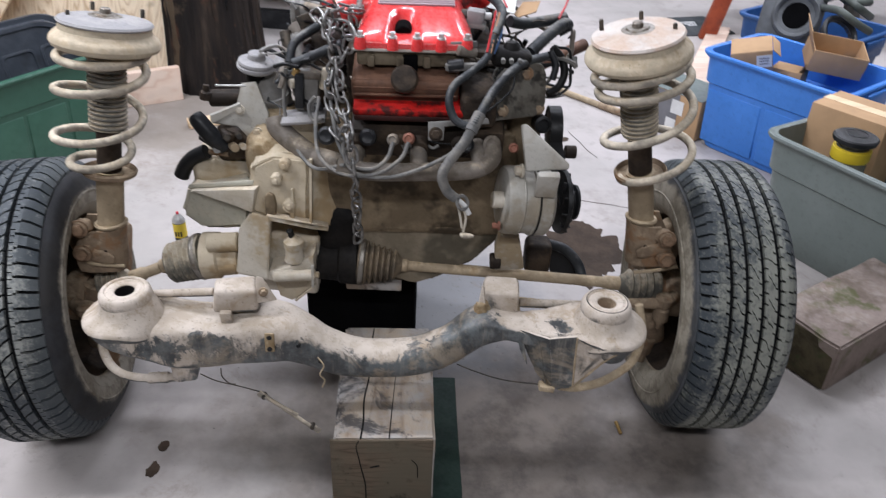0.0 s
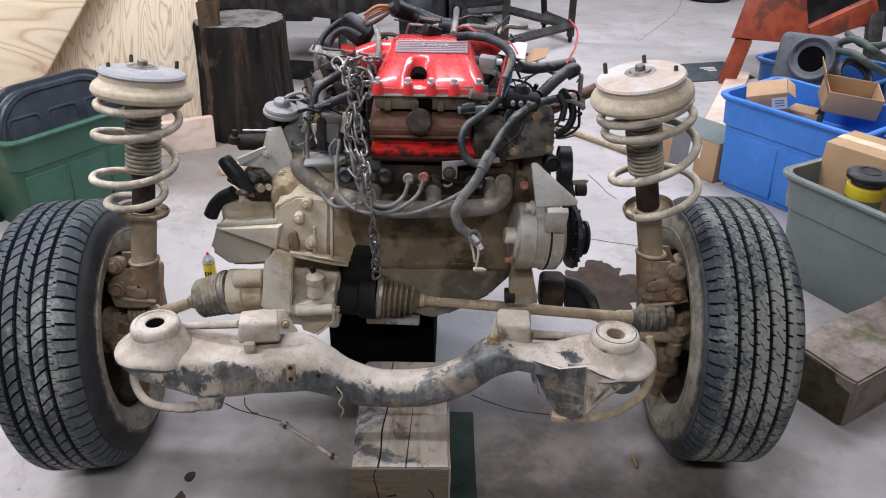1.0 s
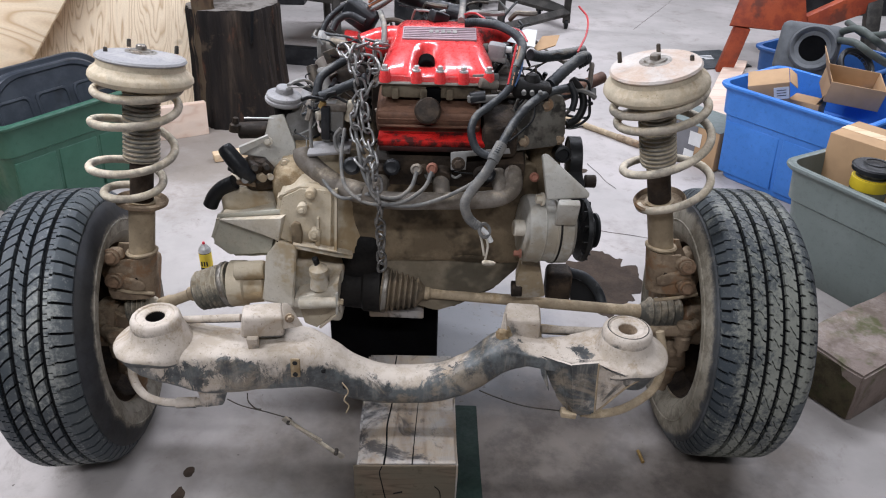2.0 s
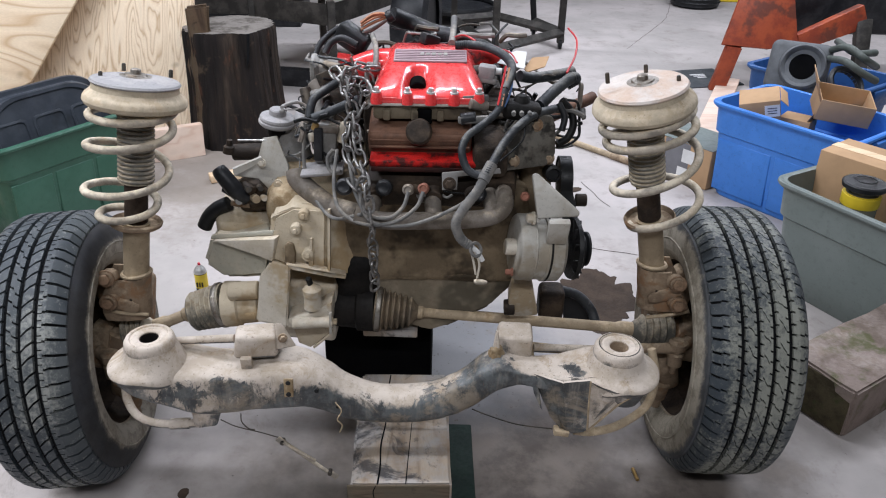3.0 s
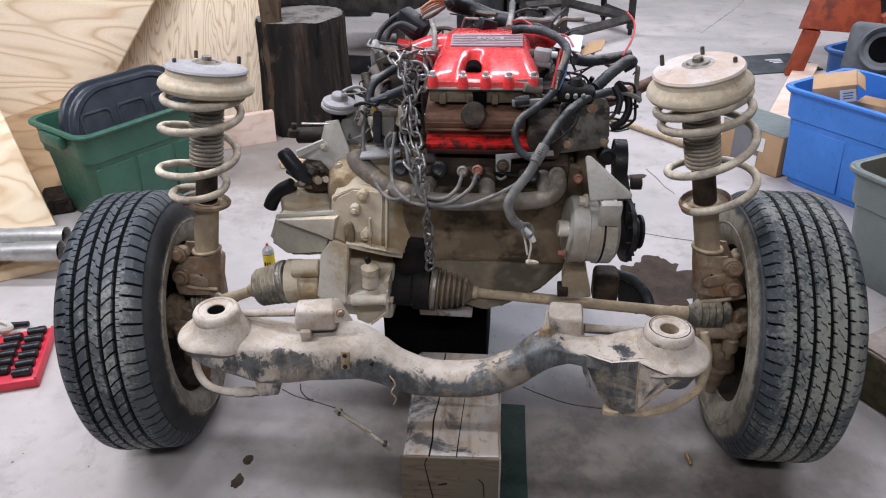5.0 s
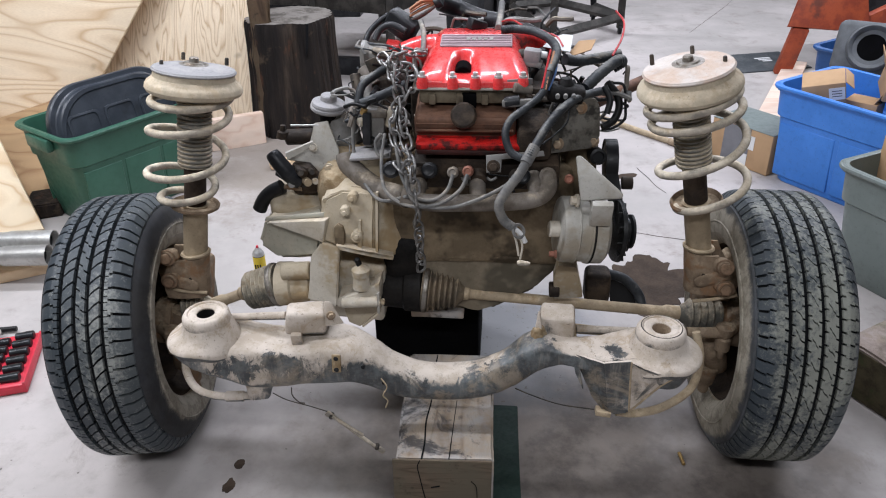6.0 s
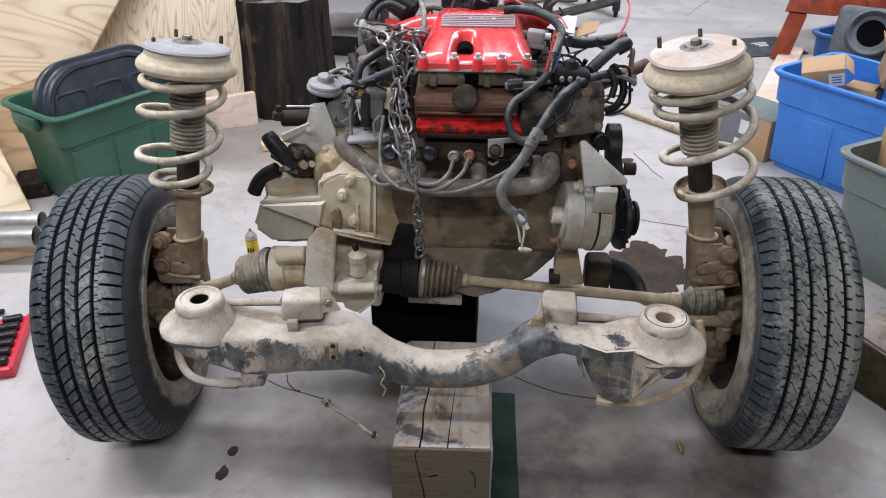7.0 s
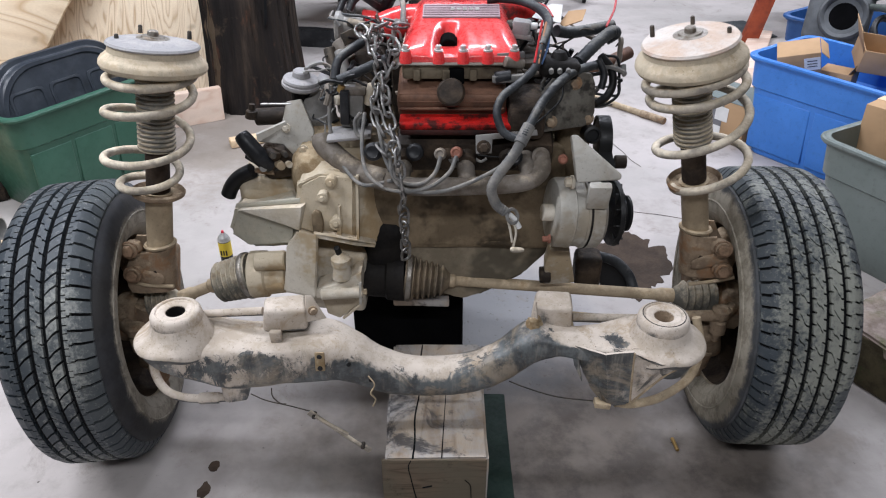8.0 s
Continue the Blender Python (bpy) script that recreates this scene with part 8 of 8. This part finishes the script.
mat_c = Vector((1.688, 3.241, 0))
fmx = Matrix.Translation(mat_c + Vector((0.0, 0.0, 0.004))) @ rot(0, 0, 15)
mat_thing = thing("floor_mat", mat_c, "dark grey rubber mat on the concrete", "mat")
part("sheet", box(B(), (0, 0, 0), (0.45, 0.36, 0.008), 0.003, fmx), MATGREY, mat_thing)
for k in range(3):
    part("print_bar", box(B(), (0, 0, 0), (0.10 - 0.02 * k, 0.016, 0.002), 0, fmx @ Matrix.Translation((0.04, 0.06 - 0.03 * k, 0.005))), PRINT, mat_thing)
single("plank", board(Vector((1.54, 2.454, 0.02)) + Vector((0.1, 0.2, 0)), (0.12, 1.1, 0.03), 0.002, rot(0, 0, -24)), PINK, (1.473, 2.417, 0), "long pale plank on the floor behind the totes", "lumber")
flat_patch("oil_puddle", (0.615, 0.65, 0), 0.125, 0.18, -12, PUDDLE, "dark oil puddle on the concrete", "oil stain", 0.0015, 3.1, 90, 0.42, kind="stuff")
flat_patch("oil_spot", (-0.474, -0.203, 0), 0.012, 0.016, 0, PUDDLE, "dark oil drip on the concrete", "oil stain", 0.0012, 1.1, 16, kind="stuff")
flat_patch("oil_spot", (-0.477, -0.272, 0), 0.013, 0.022, 0, PUDDLE, "dark oil drip on the concrete", "oil stain", 0.0012, 2.7, 16, kind="stuff")
flat_patch("water_stain", (0.658, 1.515, 0), 0.05, 0.025, 20, PUDDLE, "dried dark stain on the concrete", "oil stain", 0.0012, 5.2, 18, kind="stuff")
for pts in ([(0.454, 1.041, 0.001), (0.576, 1.018, 0.001), (0.694, 0.992, 0.001), (0.807, 0.958, 0.001), (0.967, 0.888, 0.001)], [(1.404, 3.969, 0.001), (1.599, 4.343, 0.001), (1.777, 4.683, 0.001), (1.947, 5.036, 0.001), (2.136, 5.622, 0.001)], [(0.717, 1.606, 0.001), (0.762, 1.435, 0.001), (0.795, 1.356, 0.001)]):
    bm = hose(B(), pts, 0.0014, 6, 16)
    roughen(bm, 0.006, 9)
    for v in bm.verts:
        v.co.z = min(max(v.co.z, 0.0), 0.0012)
    single("floor_crack", bm, PUDDLE, pts[0], "thin crack in the concrete floor", "crack", kind="stuff")
rp = thing("jack_handle", (0.613, 2.174, 0.01), "dusty tan steel jack handle lying on the floor", "jack handle")
part("bar", rod(B(), (0.568, 2.25, 0.014), (0.98, 1.8, 0.014), 0.014), STRUT, rp)
part("sleeve", rod(B(), (0.9, 1.887, 0.014), (0.985, 1.795, 0.014), 0.017), KNUCKLE, rp)
part("exhaust_stub", rod(B(), (0.37, 0.43, 0.69), (0.511, 0.55, 0.713), 0.016), COVER, eng, "rust-brown exhaust stub behind the engine")
single("brass_screw", rod(B(), (0.575, -0.106, 0.005), (0.579, -0.143, 0.005), 0.0042), BRASS, (0.578, -0.116, 0), "small brass plug on the floor", "screw")
cc = Vector((-0.636, 0.56, 0.0))
spc = thing("spray_can", cc, "small black spray can with a yellow band and red cap", "spray can")
up_ = Vector((0, 0, 1))
part("can", lathe(B(), cc, cc + up_, [(0, 0.016), (0.003, 0.0185), (0.135, 0.0185)], 28), BLACK, spc)
part("band", lathe(B(), cc + up_ * 0.084, cc + up_, [(0, 0.0192), (0.047, 0.0192)], 28, caps=False), YELLOW, spc, "yellow label band")
for k in range(3):
    part("print_bar", box(B(), cc + Vector((-0.008 + 0.008 * k, -0.0192, 0.098)), (0.004, 0.002, 0.016)), BLACK, spc)
part("dome", lathe(B(), cc + up_ * 0.133, cc + up_, [(0, 0.019), (0.006, 0.019), (0.015, 0.0145), (0.022, 0.008), (0.026, 0.0065)], 28), ALU, spc, "grey metal dome and valve")
part("cap", rod(B(), cc + up_ * 0.157, cc + up_ * 0.166, 0.0045, 0.004), REDCASE, spc, "red spray cap")

# steel cart on castors behind the engine
def caster(parent, p, r=0.04):
    w = part("caster", lathe(B(), Vector(p) + Vector((-0.014, 0, r)), Vector(p) + Vector((0.014, 0, r)), [(0, r * 0.6), (0.004, r), (0.024, r), (0.028, r * 0.6)], 24), BLACK, parent, "black castor wheel")
    part("fork", box(B(), Vector(p) + Vector((0, 0, r * 1.9)), (0.05, 0.035, 0.05), 0.004), STEELDARK, w)


ct = thing("steel_cart", (0.688, 3.98, 0), "dark grey square tube cart frame on castors", "cart")
P = {"a": Vector((0.919, 3.94, 0)), "b": Vector((0.496, 4.44, 0)), "c": Vector((0.766, 4.285, 0)), "d": Vector((0.429, 3.44, 0)), "e": Vector((0.172, 4.302, 0))}
for k in P:
    caster(ct, P[k], 0.035)
for k, z in (("a", 1.0), ("b", 1.0), ("d", 0.45), ("e", 1.0)):
    part("post", box(B(), P[k] + Vector((0, 0, 0.09 + z / 2)), (0.045, 0.045, z), 0.004), STEELDARK, ct)
for a, b in (("a", "b"), ("a", "d"), ("b", "e"), ("c", "a"), ("d", "e")):
    A_, B_ = P[a] + Vector((0, 0, 0.115)), P[b] + Vector((0, 0, 0.115))
    part("rail", lathe(B(), A_, B_, [(0, 0.032), ((B_ - A_).length, 0.032)], 4), STEELDARK, ct)
part("brace", rod(B(), P["c"] + Vector((0, 0, 0.1)), P["c"] + Vector((-0.1, 0.05, 1.0)), 0.022), BLACK, ct)
# dark table with a wooden top
tbm = thing("work_table", (-1.081, 3.916, 0), "dark steel table with a wooden top", "table")
for p in ((-1.05, 3.2, 0), (-0.55, 3.0, 0), (-0.2, 3.75, 0), (-0.75, 3.95, 0)):
    part("leg", box(B(), Vector(p) + Vector((0, 0, 0.24)), (0.045, 0.045, 0.48), 0.004, rot(0, 0, 20)), STEELDARK, tbm)
for a, b in (((-1.05, 3.2), (-0.55, 3.0)), ((-0.55, 3.0), (-0.2, 3.75)), ((-0.2, 3.75), (-0.75, 3.95)), ((-0.75, 3.95), (-1.05, 3.2))):
    va, vb = Vector((*a, 0.40)), Vector((*b, 0.40))
    d = (vb - va)
    part("apron", box(B(), (va + vb) / 2, (d.length, 0.02, 0.12), 0.003, rot(0, 0, math.degrees(math.atan2(d.y, d.x)))), STEELDARK, tbm)
part("top", box(B(), (-0.64, 3.48, 0.50), (0.6, 0.8, 0.03), 0.004, rot(0, 0, -22)), PINE, tbm, "pale wooden top")
single("dark_board", board((-0.75, 2.95, 0.05), (0.5, 0.06, 0.10), 0.003, rot(0, 0, -10)), BLACKDUST, (-0.75, 2.95, 0), "dark board lying on the floor behind the log", "board")
bwc = Vector((-0.063, 3.2, 0.489))
bwc.z = 0.325
bw = thing("spare_wheel", bwc, "black spare tyre standing upright behind the engine", "tyre")
part("tyre", lathe(B(), bwc - Vector((0.11, -0.02, 0)), bwc + Vector((0.11, -0.02, 0)), [(0.01, 0.2), (0.0, 0.24), (0.02, 0.3), (0.06, 0.318), (0.16, 0.318), (0.2, 0.3), (0.22, 0.24), (0.21, 0.2)], 48, caps=False), BLACKDUST, bw)
part("rim", lathe(B(), bwc - Vector((0.08, -0.015, 0)), bwc + Vector((0.08, -0.015, 0)), [(0, 0.2), (0.05, 0.19), (0.06, 0.05), (0.07, 0.05), (0.16, 0.2)], 32), BLACK, bw)
dl = thing("round_dolly", (0.2, 4.75, 0), "round black dolly on castors", "dolly")
part("ring", ring_of(B(), (0.2, 4.75, 0.13), (0, 0, 1), 0.3, 0.02, 40, 8), BLACK, dl)
part("disc", lathe(B(), (0.2, 4.75, 0.10), (0.2, 4.75, 0.125), [(0, 0.29), (0.02, 0.295)], 40), BLACKDUST, dl)
for k in range(4):
    caster(dl, (0.2 + 0.25 * math.cos(k * 1.57 + 0.6), 4.75 + 0.25 * math.sin(k * 1.57 + 0.6), 0), 0.035)
lt = thing("lying_tyre", (2.312, 5.339, 0), "black tyre lying flat on the far floor", "tyre")
lc = Vector((2.34, 5.437, 0)) + Vector((0, 0.15, 0))
part("tyre", lathe(B(), lc, lc + Vector((0, 0, 0.2)), [(0.005, 0.15), (0.0, 0.17), (0.02, 0.21), (0.09, 0.215), (0.16, 0.21), (0.18, 0.17), (0.175, 0.15)], 40, caps=False), BLACKDUST, lt)
for z in (0.05, 0.08, 0.11):
    part("tread_rib", ring_of(B(), lc + Vector((0, 0, z)), (0, 0, 1), 0.214, 0.007, 40, 6), BLACK, lt)
single("yellow_bar", box(B(), lc + Vector((0.45, 0.2, 0.02)), (0.35, 0.03, 0.03), 0.004), YELLOW, lc + Vector((0.45, 0.2, 0)), "thin yellow bar on the far floor", "bar")
bx = thing("dark_cabinet", (-1.6, 4.6, 0), "dark steel cabinet at the back of the garage", "cabinet")
part("body", box(B(), (-1.6, 4.7, 0.6), (1.2, 0.5, 1.2), 0.01), BLACKDUST, bx)
part("door", box(B(), (-1.6, 4.44, 0.62), (1.1, 0.02, 1.05), 0.006), STEELDARK, bx)
